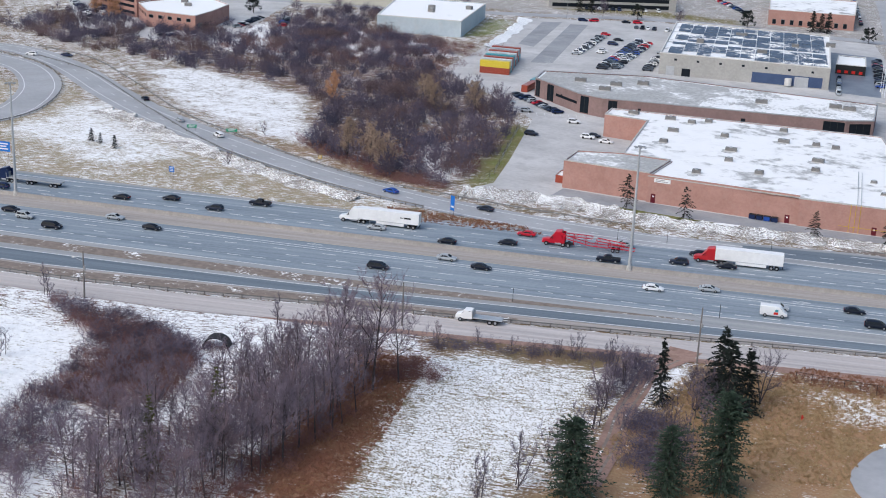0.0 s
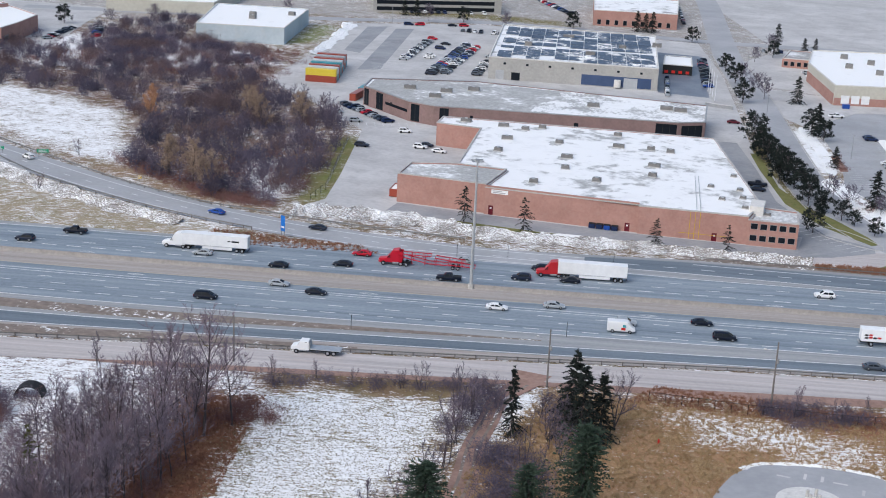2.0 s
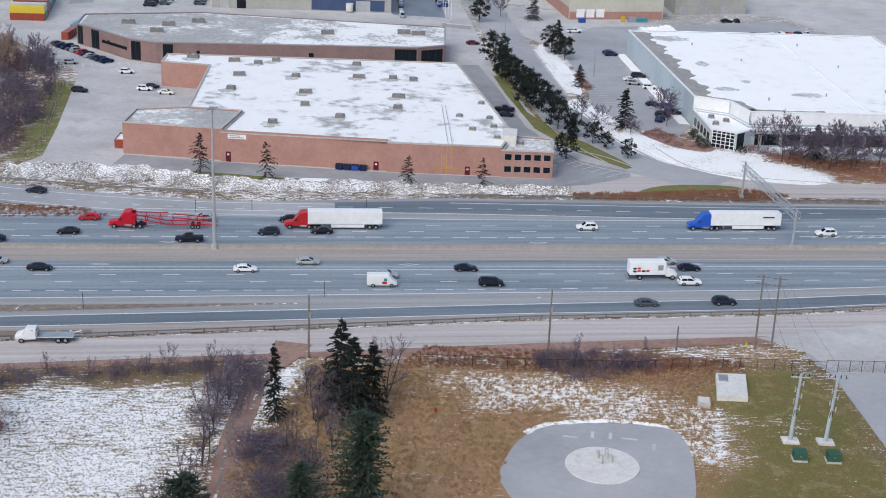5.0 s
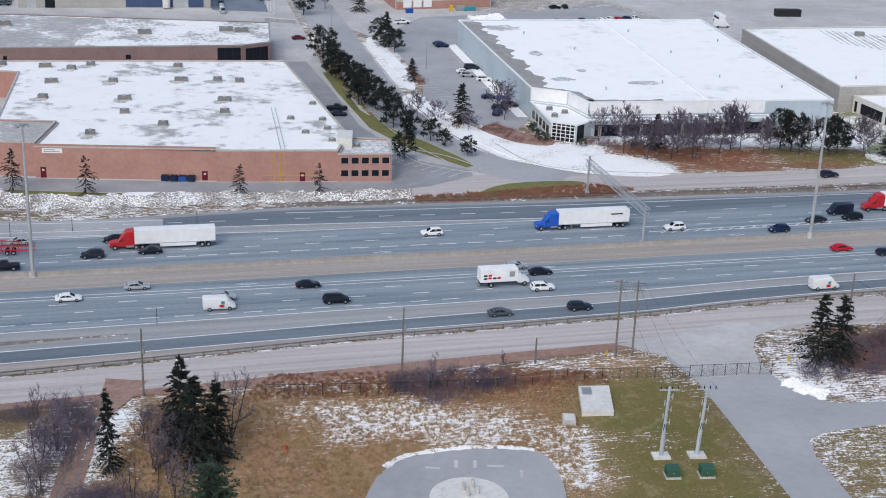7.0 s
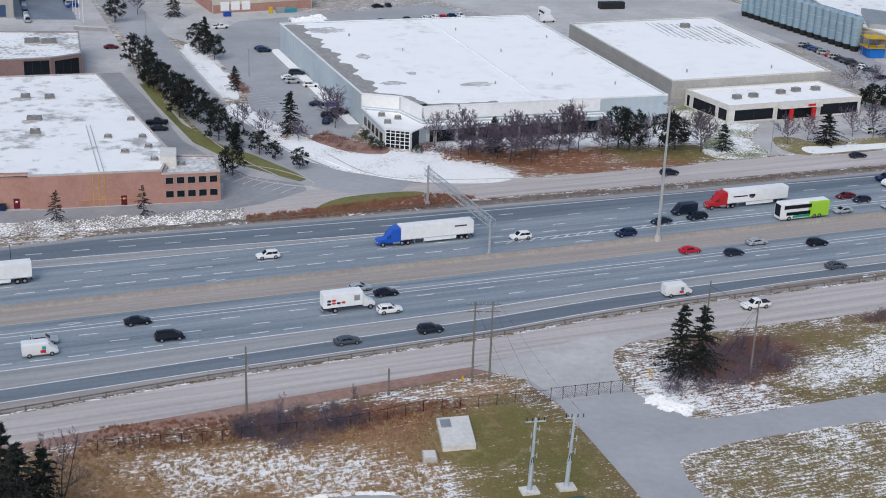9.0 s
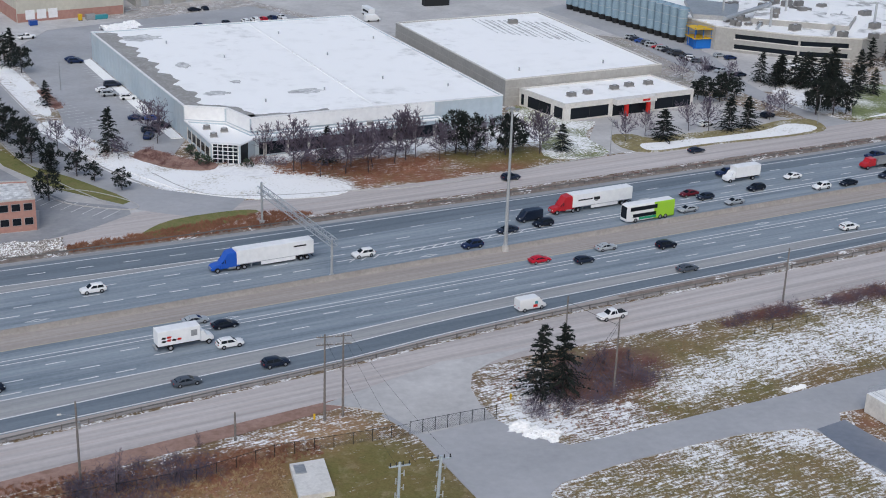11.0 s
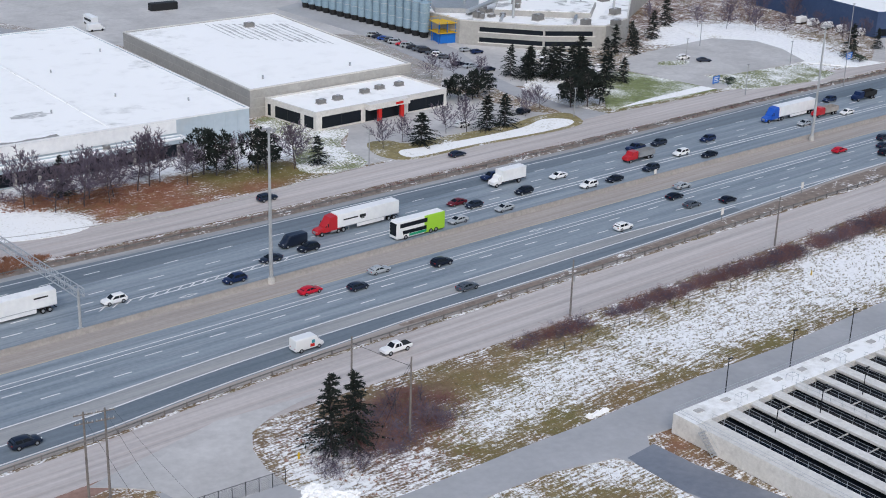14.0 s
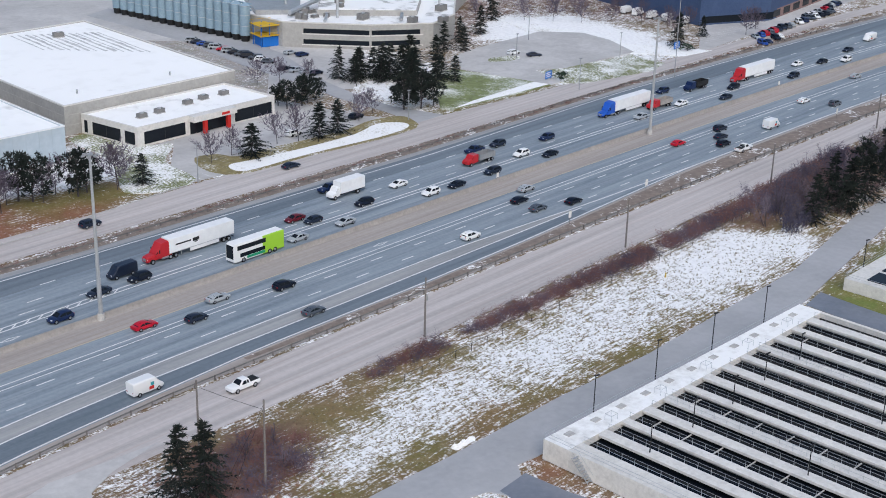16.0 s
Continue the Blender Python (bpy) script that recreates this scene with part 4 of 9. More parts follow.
for name, pts, label in (("street_snow_upper", [(-27.4, 461), (-23.4, 445), (-17, 422), (-11.4, 396), (-8.6, 397), (-13.5, 424), (-19.5, 446), (-23.6, 462)], "ploughed snow strip along the street"), ("street_snow_lower", [(-11.4, 386), (-10.8, 377), (0.9, 355.3), (18.5, 328), (34, 318.2), (51.5, 317), (58, 322), (52.6, 327.6), (34.6, 334.5), (20, 341), (6.1, 359), (-5.6, 380), (-7, 388)], "broad bank of snow at the street corner")):
    paved(name, pts, "deep_snow", 0.1, label, "snow bank", 4)
paved("wall_snow", [(0.4, 455), (3.0, 457), (23.6, 367.5), (20.6, 367.5), (16.6, 384)], "deep_snow", 0.09, "strip of snow between stalls and factory wall", "snow bank")
paved("shrub_bed", [(10.5, 352.4), (14.5, 359.4), (22, 350.5), (29.5, 345.3), (27.5, 340.5), (19.5, 342.8)], "dirt_track", 0.13, "mulched shrub bed in the snow", "bed", 3)
paved("lot_island", [(-12.5, 420), (-10.2, 421), (-5.4, 401), (-7.6, 399.5)], "dirt_track", 0.13, "narrow mulched island at the lot's edge", "bed")
paved("lane_snow", [(-50.2, 417), (-49, 417.5), (-41.6, 391), (-43, 390.6)], "deep_snow", 0.06, "thin strip of snow along the lane's kerb", "snow bank")
paved("front_lawn", [(-98, 288.3), (-76, 288.9), (-52, 291.2), (-50.6, 287.6), (-72, 284.8), (-96, 283.8)], "lawn_grass", 0.03, "green grass strip before the warehouse", "lawn")
paved("front_lawn_snow", [(-70, 290.0), (-51.4, 291.6), (-50.4, 288.4), (-67.6, 286.4)], "deep_snow", 0.06, "patch of snow on the grass strip", "snow bank", 3)
paved("corner_verge", [(9.8, 300), (16.4, 307), (30, 310.8), (35, 309.4), (28, 303.5), (20, 299), (11, 297)], "lawn_grass", 0.06, "green verge at the street corner", "verge", 3)
paved("lot_corner", [(-24.5, 463), (-37, 480), (-50, 533), (-20.5, 529), (20, 514.5), (-10, 500.5), (-22.3, 467.5)], "lot_asphalt", -0.013, "pale patched asphalt at the street side", "parking lot")
bm = bmesh.new()
for off in (-0.9, 0.9):
    line_strip(bm, offset_line([(-49.6, 190), (-51.6, 181), (-50.6, 171), (-49.4, 158.7), (-46.8, 146), (-45, 130)], off), 0.55, 0.034)
tagged(link("wheel_ruts", bm, "divider_earth"), "dark wheel ruts along the earth track", "ruts", kind="structure")
paved("green_strip", [(-35, 411), (-23.1, 368), (-12.6, 349), (-4.2, 339.5), (5.4, 326), (8.4, 320.5), (6.6, 318.6), (-6.8, 331), (-19.3, 350.5), (-31.4, 388), (-37.5, 410)], "lawn_grass", 0.08, "kerbed green grass strip under the pines", "lawn")


def snow_boulders(name, line, w0, w1, h, material, label, seed, lump=0.35):
    """A low bank, uneven with stones and clods."""
    pts = smooth_line(line, 26)
    rnd = random.Random(seed)
    bm = bmesh.new()
    k, m = len(pts) - 1, 16
    grid = []
    for i, p in enumerate(pts):
        d = (pts[min(i + 1, k)] - pts[max(i - 1, 0)]).normalized()
        w = w0 + (w1 - w0) * i / k
        row = []
        ragged = [1.3 * math.sin(i * 0.37 + seed) + 0.9 * math.sin(i * 0.91 + 2 * seed) + rnd.uniform(-0.7, 0.7) for seed in (seed, seed + 3)]
        for j in range(m + 1):
            s = j / m - 0.5
            edge = ragged[0] * max(0, -s) * 2 + ragged[1] * max(0, s) * 2
            z = h * (0.5 + s) * (1 if j < m else 0.3) + (rnd.random() - 0.4) * lump * (1 if 0 < j < m else 0)
            row.append(bm.verts.new((p.x - d.y * (s * w + edge * w / 9) + rnd.uniform(-0.3, 0.3), p.y + d.x * (s * w + edge * w / 9) + rnd.uniform(-0.2, 0.2), max(z, -0.02))))
        grid.append(row)
    for a, b in zip(grid, grid[1:]):
        for j in range(m):
            bm.faces.new((a[j], b[j], b[j + 1], a[j + 1]))
    bmesh.ops.recalc_face_normals(bm, faces=bm.faces[:])
    return tagged(link(name, bm, material), label, "bank", kind="structure")


snow_boulders("rock_bank", [(-140, 276), (-128, 280), (-110, 282), (-90, 280), (-70, 282), (-50, 287), (-30, 290), (-6, 295)], 10, 5, 1.1, "rock_bank", "stony roadside bank covered with broken snow", 5)
snow_boulders("ramp_bank", [(-285, 296), (-262, 287), (-222, 270), (-185, 257.5), (-160, 252)], 9, 5, 0.9, "rock_bank", "stony embankment with snow below the ramp", 6)


# ---- buildings ----
def grown(pts, d):
    """A polygon (anticlockwise) set in by d."""
    out, k = [], len(pts)
    for i in range(k):
        a, b, c = Vector(pts[i - 1]), Vector(pts[i]), Vector(pts[(i + 1) % k])
        u, v = (b - a).normalized(), (c - b).normalized()
        nu, nv = Vector((-u.y, u.x)), Vector((-v.y, v.x))
        m = nu + nv
        m = m / max(0.3, m.dot(nu)) if m.length > 1e-6 else nu
        out.append(tuple(b + m * d))
    return out


def shell(h, pts, z, wall, roof, rim=0.35, cap=None, z0=-0.2):
    """Walls with a parapet round a roof that lies lower than it."""
    inner = grown(pts, 0.4)
    bm = bmesh.new()
    k = len(pts)
    lo, hi = [bm.verts.new((*p, z0)) for p in pts], [bm.verts.new((*p, z)) for p in pts]
    ih, il = [bm.verts.new((*p, z)) for p in inner], [bm.verts.new((*p, z - rim - 0.1)) for p in inner]
    for i in range(k):
        j = (i + 1) % k
        bm.faces.new((lo[i], lo[j], hi[j], hi[i]))
        bm.faces.new((hi[i], hi[j], ih[j], ih[i]))
        bm.faces.new((ih[i], ih[j], il[j], il[i]))
    w = part("wall", bm, wall, h)
    if cap:
        bm = bmesh.new()
        oc = grown(pts, -0.06)
        a, b = [bm.verts.new((*p, z - 0.25)) for p in oc], [bm.verts.new((*p, z + 0.06)) for p in oc]
        c, d = [bm.verts.new((*p, z + 0.06)) for p in grown(pts, 0.45)], [bm.verts.new((*p, z - 0.1)) for p in grown(pts, 0.45)]
        for i in range(k):
            j = (i + 1) % k
            bm.faces.new((a[i], a[j], b[j], b[i]))
            bm.faces.new((b[i], b[j], c[j], c[i]))
            bm.faces.new((c[i], c[j], d[j], d[i]))
        part("coping", bm, cap, w)
    bm = bmesh.new()
    f = bm.faces.new([bm.verts.new((*p, z - rim)) for p in grown(pts, 0.38)])
    bmesh.ops.triangulate(bm, faces=[f])
    part("roof", bm, roof, h)
    return w


def on_wall(parent, name, mat, a, b, d0, d1, z0, z1, proud=0.04, deep=0.1, label=""):
    """A flat piece on the wall from a to b (anticlockwise plan), d0 to d1 metres along it."""
    a, b = Vector(a), Vector(b)
    u = (b - a).normalized()
    n = Vector((u.y, -u.x))
    bm = bmesh.new()
    p, q = a + u * d0, a + u * d1
    pts = [tuple(p - n * deep), tuple(q - n * deep), tuple(q + n * proud), tuple(p + n * proud)]
    lo, hi = [bm.verts.new((*v, z0)) for v in pts], [bm.verts.new((*v, z1)) for v in pts]
    bm.faces.new(hi)
    bm.faces.new(lo[::-1])
    for i in range(4):
        j = (i + 1) % 4
        bm.faces.new((lo[i], lo[j], hi[j], hi[i]))
    bmesh.ops.recalc_face_normals(bm, faces=bm.faces[:])
    return part(name, bm, mat, parent, label)


def window(parent, a, b, d0, d1, z0, z1, frame_mat="grey_metal", panes=1):
    f = on_wall(parent, "window", frame_mat, a, b, d0, d1, z0, z1, 0.03)
    step = (d1 - d0) / panes
    for i in range(panes):
        on_wall(f, "pane", "dark_glass", a, b, d0 + i * step + 0.08, d0 + (i + 1) * step - 0.08, z0 + 0.08, z1 - 0.08, 0.045)
    return f


def roof_unit(parent, x, y, z, w=2.4, d=1.8, h=1.3, turn=0.0):
    bm = bmesh.new()
    box(bm, -w / 2, w / 2, -d / 2, d / 2, 0.2, h, pose(x, y, z, 0, 0, turn), 0.05)
    u = part("roof_unit", bm, "rail_steel", parent)
    bm = bmesh.new()
    box(bm, -w / 2 - 0.15, w / 2 + 0.15, -d / 2 - 0.15, d / 2 + 0.15, -0.05, 0.2, pose(x, y, z, 0, 0, turn))
    part("curb", bm, "concrete", u)
    bm = bmesh.new()
    tube(bm, (x, y, z + h), (x, y, z + h + 0.22), 0.5, 0.5, 10)
    part("fan_cowl", bm, "galvanised", u)


def melted(parent, x, y, z, rx, ry, turn, seed, material="roof_melt"):
    """A ragged bare patch, where the snow has gone from a roof."""
    rnd = random.Random(seed)
    k = 22
    a0 = [rnd.uniform(0.72, 1.15) for _ in range(k)]
    m = pose(x, y, z, 0, 0, turn)
    bm = bmesh.new()
    bm.faces.new([bm.verts.new(m @ Vector((rx * r * math.cos(2 * math.pi * i / k), ry * r * math.sin(2 * math.pi * i / k), 0))) for i, r in enumerate(a0)])
    part("bare_patch", bm, material, parent)


def bare_strip(parent, pts, width, z, seed, material="gravel_roof"):
    """A ragged bare band along a roof's edge."""
    rnd = random.Random(seed)
    bm = bmesh.new()
    prev = None
    for a, b in zip(pts, pts[1:]):
        a, b = Vector(a), Vector(b)
        d = (b - a).normalized()
        o = Vector((-d.y, d.x))
        k = max(2, int((b - a).length / 0.9))
        for i in range(k + 1):
            p = a.lerp(b, i / k)
            q = p + o * width * (1 + 0.2 * math.sin(i * 0.31 + seed) + 0.14 * math.sin(i * 0.83 + 2 * seed) + rnd.uniform(-0.06, 0.06))
            row = (bm.verts.new((*p, z)), bm.verts.new((*q, z)))
            if prev:
                bm.faces.new((prev[0], row[0], row[1], prev[1]))
            prev = row
    bmesh.ops.recalc_face_normals(bm, faces=bm.faces[:])
    part("bare_strip", bm, material, parent)


def pipe(parent, name, a, b, r, mat):
    bm = bmesh.new()
    tube(bm, a, b, r, r, 6)
    return part(name, bm, mat, parent)


# pink brick warehouse with its office corner
h = empty("warehouse", "pink brick warehouse with a patchy snowy flat roof", "warehouse")
PA = [(-118.7, 298.2), (-93.4, 299.1), (-93.4, 317.5), (-108, 317), (-120, 311.5)]
PB = [(-93.35, 298.1), (-51.8, 300.9), (-78, 387), (-134, 377.5), (-132.5, 367.3), (-117.5, 366.8), (-108.1, 317.05), (-93.35, 317.6)]
PC = [(-51.75, 300.1), (-23.9, 303.9), (-22.6, 318), (-47, 392), (-77.9, 387.1)]
PD = [(-23.85, 303.5), (-11.3, 305.4), (-12.8, 317.5), (-22.5, 317.6)]
shell(h, PA, 8.2, "pink_brick", "snow_roof_grey", 0.4, "concrete")
MAIN = PB[:2] + PC[:4] + PB[2:]
shell(h, MAIN, 7.6, "pink_brick", "snow_roof_thin", 0.25, "concrete")
on_wall(h, "brick_parapet", "pink_brick", PB[0], PB[1], 0.0, 41.6, 7.5, 8.05, 0.003, 0.4)
office = shell(h, PD, 6.9, "pink_brick", "roof_melt", 0.4, "concrete")
for z0, z1 in ((1.3, 2.9), (4.4, 6.0)):
    for i in range(5):
        d = 0.7 + i * 2.4
        window(h, PD[0], PD[1], d, d + 1.8, z0, z1)
    for i in range(3):
        window(h, PD[1], PD[2], 1.0 + i * 3.6, 3.2 + i * 3.6, z0, z1)
for a, b, d, z in ((PB[0], PB[1], 1.2, 2.6), (PB[0], PB[1], 38.2, 2.3), (PC[0], PC[1], 19.2, 2.2)):
    f = on_wall(h, "door", "paint_maroon", a, b, d, d + 1.3, 0.0, z)
    on_wall(f, "door_light", "lamp_white", a, b, d + 0.4, d + 0.9, z - 0.9, z - 0.5, 0.05)
on_wall(h, "sign_board", "white_panel", PB[0], PB[1], 1.8, 6.4, 6.0, 7.1, 0.08)
for k in range(2):
    on_wall(h, "legend_bar", "grey_metal", PB[0], PB[1], 2.2, 5.8 - k, 6.25 + k * 0.42, 6.45 + k * 0.42, 0.1)
for x in (-38.5, -37.2, -36.0):
    pipe(h, "gas_pipe", (x, 301.9 + (x + 38.5) * 0.13, 0), (x, 301.9 + (x + 38.5) * 0.13, 7.6), 0.07, "signal_yellow")
pipe(h, "gas_pipe", (-41, 301.2, 1.6), (-29, 302.9, 1.6), 0.06, "signal_yellow")
for x in (-37.2, -36.2):
    pipe(h, "gas_pipe", (x, 303.4, 7.5), (x - 7, 340, 7.5), 0.09, "galvanised")
for i, (x, y) in enumerate(((-124.9, 374.5), (-104.4, 372.9), (-100.2, 378), (-105.6, 357.2), (-103.3, 340.9), (-89.7, 360.2), (-82.6, 342.6), (-79.6, 329.6), (-75.9, 380), (-72, 364.2), (-62.3, 366.1), (-56.2, 365.6), (-57, 345.1), (-55.1, 333.4), (-83.3, 310), (-112, 374), (-68, 320))):
    roof_unit(h, x, y, 7.35, 2.3 if i % 3 else 3.4, 1.7, 1.1, 5 * (i % 4))
    if i % 4 != 3:
        melted(h, x - 0.8, y - 1.0, 7.356 + i * 0.001, 2.6 + 0.4 * (i % 3), 2.2, 20 * i, i)
for x, y in ((-34, 345), (-30, 330), (-28, 322), (-33, 318), (-26, 312), (-20, 311), (-38, 330)):
    roof_unit(h, x, y, 7.35 if x < -24 else 6.5, 1.6, 1.3, 0.7)
bm = bmesh.new()
slab(bm, [(-24.5, 309), (-21, 309.4), (-21.4, 316.5), (-25, 316.5)], 6.4, 9.0)
part("penthouse", bm, "pale_concrete", h)

# brown brick office warehouse behind it
h = empty("office_warehouse", "brown brick office warehouse with tall dark window bays", "warehouse")
RB = [(-178, 414.5), (-166.5, 406.5), (-153.5, 397), (-143.5, 394.6), (-62.5, 413), (-54.5, 419), (-58.8, 449), (-145, 446.5), (-181.5, 430)]
shell(h, RB, 7.0, "brown_brick", "snow_roof_spotty", 0.4, "grey_metal")
bm = bmesh.new()
bm.faces.new([bm.verts.new((*q, 6.612)) for q in ((-176.8, 415), (-166, 407.6), (-153, 398), (-143.4, 395.6), (-112, 402.8), (-113.5, 420), (-108, 432), (-113, 445.5), (-144.6, 445.6), (-180, 430))])
part("bare_roof", bm, "snow_roof_grey", h)
for i, spans in ((0, ((0.6, 3.6), (8.6, 13.0))), (1, ((4.0, 5.0),)), (2, ((0.8, 4.4),)), (3, ((2.0, 5.2), (12.5, 13.6), (48, 49.6)))):
    a, b = RB[i], RB[i + 1]
    for d0, d1 in spans:
        window(h, a, b, d0, d1, 0.3 if d1 - d0 > 2 else 3.0, 6.3 if d1 - d0 > 2 else 4.4, "black_plastic", 2 if d1 - d0 > 2 else 1)
on_wall(h, "window_band", "dark_glass", RB[1], RB[2], 0.6, 15, 2.9, 3.9, 0.03)
window(h, RB[3], RB[4], 75.5, 82.6, 0.2, 6.2, "black_plastic", 3)
window(h, RB[4], RB[5], 1.2, 9.0, 0.2, 5.8, "black_plastic", 3)
window(h, RB[8], RB[0], 3, 15, 0.3, 6.2, "black_plastic", 4)
for x, y in ((-162.2, 420.3), (-148.5, 421.3), (-140.9, 429.6), (-148.8, 410.3), (-70.8, 433.9), (-65.7, 433.2), (-95, 425)):
    roof_unit(h, x, y, 6.6, 4.2, 2.2, 1.4, 15)

# grey block factory under solar panels
h = empty("solar_factory", "grey block factory with rows of solar panels on its roof", "factory")
SF = [(-155, 490.5), (-87.5, 502.5), (-107, 591), (-177.5, 581.5)]
shell(h, SF, 9.0, "grey_block", "snow_roof_thin", 0.5, "pale_concrete")
ux = (Vector(SF[1]) - Vector(SF[0])).normalized()
uy = (Vector(SF[3]) - Vector(SF[0])).normalized()
rs = random.Random(4)
for r in range(24):
    for c in range(11):
        if rs.random() < 0.22 or (r in (8, 9, 15)) or (c == 5 and r % 3 == 0):
            continue
        p = Vector(SF[0]) + uy * (4 + r * 3.45) + ux * (3 + c * 5.9)
        bm = bmesh.new()
        q = [p, p + ux * 5.6, p + ux * 5.6 + uy * 2.1, p + uy * 2.1]
        v = [bm.verts.new((*t, 8.75 + (0.0 if i < 2 else 0.55))) for i, t in enumerate(q)]
        bm.faces.new(v)
        w = [bm.verts.new((*t, 8.68 + (0.0 if i < 2 else 0.55))) for i, t in enumerate(q)]
        bm.faces.new(w[::-1])
        for i in range(4):
            j = (i + 1) % 4
            bm.faces.new((w[i], w[j], v[j], v[i]))
        part("solar_panel", bm, "solar_glass", h)
for i in range(7):
    window(h, SF[0], SF[1], 6 + i * 9.2, 7.2 + i * 9.2, 6.1, 7.1)
on_wall(h, "blue_cladding", "blue_cladding", SF[0], SF[1], 38, 66, 0.4, 4.6, 0.06)
on_wall(h, "shutter", "galvanised", SF[0], SF[1], 55, 60.5, 0.0, 4.2, 0.1)
on_wall(h, "shutter", "galvanised", SF[0], SF[1], 3, 6.4, 0.0, 3.8, 0.05)
on_wall(h, "shutter", "dark_glass", SF[0], SF[1], 9.5, 13, 0.0, 3.2, 0.05)
for x, y, w in ((-120, 520, 4), (-140, 560, 5), (-100, 560, 4), (-150, 530, 3), (-112, 545, 3)):
    roof_unit(h, x, y, 8.5, w, 2.4, 1.8, 10)
bm = bmesh.new()
tube(bm, (-103, 498.6, 0.5), (-103, 498.6, 3.4), 1.4, 1.4, 12)
part("dust_collector", bm, "pale_concrete", h)
h = empty("kiosk", "small kiosk with red panels and a dark canopy", "kiosk")
KP = [(-93.6, 544), (-81.3, 546), (-86, 570), (-97.6, 568)]
shell(h, KP, 4.2, "black_plastic", "snow_roof", 0.3, "pale_concrete")
for i in range(4):
    on_wall(h, "red_panel", "signal_red", KP[0], KP[1], 0.8 + i * 3, 2.3 + i * 3, 0.5, 1.7)

# far blocks
def plain_block(name, label, pts, z, wall, roof, cap="pale_concrete", cat="factory"):
    g = empty(name, label, cat)
    shell(g, pts, z, wall, roof, 0.4, cap)
    return g


h = plain_block("white_factory", "plain white factory with a snowy roof", [(-299, 507), (-260, 517), (-277, 579), (-322, 569)], 7.6, "pale_panel", "snow_roof")
for x, y in ((-285, 535), (-290, 545), (-275, 556)):
    roof_unit(h, x, y, 7.2, 3, 2, 1.8)
h = plain_block("dock_factory", "cream factory with brick base and loading docks", [(-35, 563), (-19.8, 513), (16.2, 526), (-3, 613), (-37, 600)], 8, "cream_panel", "snow_roof")
DP = [(-35, 563), (-19.8, 513), (16.2, 526), (-3, 613)]
on_wall(h, "brick_base", "pink_brick", DP[1], DP[2], 0.2, 38, 0, 3.0, 0.08)
on_wall(h, "brick_base", "pink_brick", DP[0], DP[1], 0.2, 52, 0, 4.5, 0.08)
for i in range(3):
    on_wall(h, "dock_door", "white_panel", DP[1], DP[2], 3 + i * 4, 6.2 + i * 4, 0.8, 4.0, 0.2)
for x, y in ((-18, 560), (-10, 575), (-22, 585), (-5, 550)):
    roof_unit(h, x, y, 7.6, 3, 2, 2.0)
h = plain_block("brick_annex", "low red brick office annex", [(-49, 593), (-36.8, 594), (-38.6, 620), (-48.5, 619)], 4.2, "pink_brick", "gravel_roof", cat="office")
for i in range(4):
    window(h, (-49, 593), (-36.8, 594), 0.8 + i * 2.9, 2.6 + i * 2.9, 0.8, 2.8)
h = plain_block("grey_factory", "grey block factory with a snowy roof", [(8, 595), (21, 537), (49.5, 549), (36, 610)], 7.6, "grey_block", "snow_roof")
for i in range(3):
    on_wall(h, "shutter", "galvanised", (21, 537), (49.5, 549), 2 + i * 9, 5 + i * 9, 0, 3.2)
for x, y in ((25, 560), (34, 572)):
    roof_unit(h, x, y, 7.2)
h = plain_block("brick_offices", "pink brick offices with a snowy roof beyond the wood", [(-402, 461), (-384, 444.5), (-358, 446), (-361, 462), (-368, 486), (-404, 508)], 7.5, "pink_brick", "snow_roof", cat="office")
for i in range(5):
    window(h, (-384, 444.5), (-358, 446), 1.2 + i * 5.0, 3.6 + i * 5.0, 4.2, 5.8)
    window(h, (-402, 461), (-384, 444.5), 1.0 + i * 4.7, 3.2 + i * 4.7, 4.2, 5.8)
on_wall(h, "dock_door", "cream_panel", (-358, 446), (-361, 462), 3, 7, 0, 3.6, 0.06)
for x, y in ((-380, 470), (-388, 478)):
    roof_unit(h, x, y, 7.1, 3, 2, 1.4, 20)
h = plain_block("brick_offices_wing", "pink brick office block with window bands", [(-440, 474), (-404, 462), (-394, 500), (-432, 512)], 9, "pink_brick", "snow_roof", cat="office")
for z in (1.2, 4.2, 6.8):
    on_wall(h, "window_band", "dark_glass", (-440, 474), (-404, 462), 1.5, 36, z, z + 1.3, 0.04)
h = plain_block("brick_hall", "pink brick hall with arched entrance behind the factories", [(-155, 668), (-113, 679), (-124, 740), (-170, 728)], 8, "pink_brick", "snow_roof_thin", cat="hall")
for i in range(9):
    window(h, (-155, 668), (-113, 679), 2 + i * 4.5, 4 + i * 4.5, 0.6, 3.2)
h = plain_block("glass_offices", "grey office block with dark window bands", [(-268, 640), (-208, 676), (-226, 716), (-286, 690)], 8, "grey_block", "snow_roof", cat="office")
for z in (1.0, 4.4):
    on_wall(h, "window_band", "dark_glass", (-268, 640), (-208, 676), 2, 66, z, z + 2.0, 0.05)
plain_block("tan_shed", "low tan shed beyond the white factory", [(-380, 560), (-330, 580), (-345, 640), (-395, 620)], 6, "cream_panel", "snow_roof")

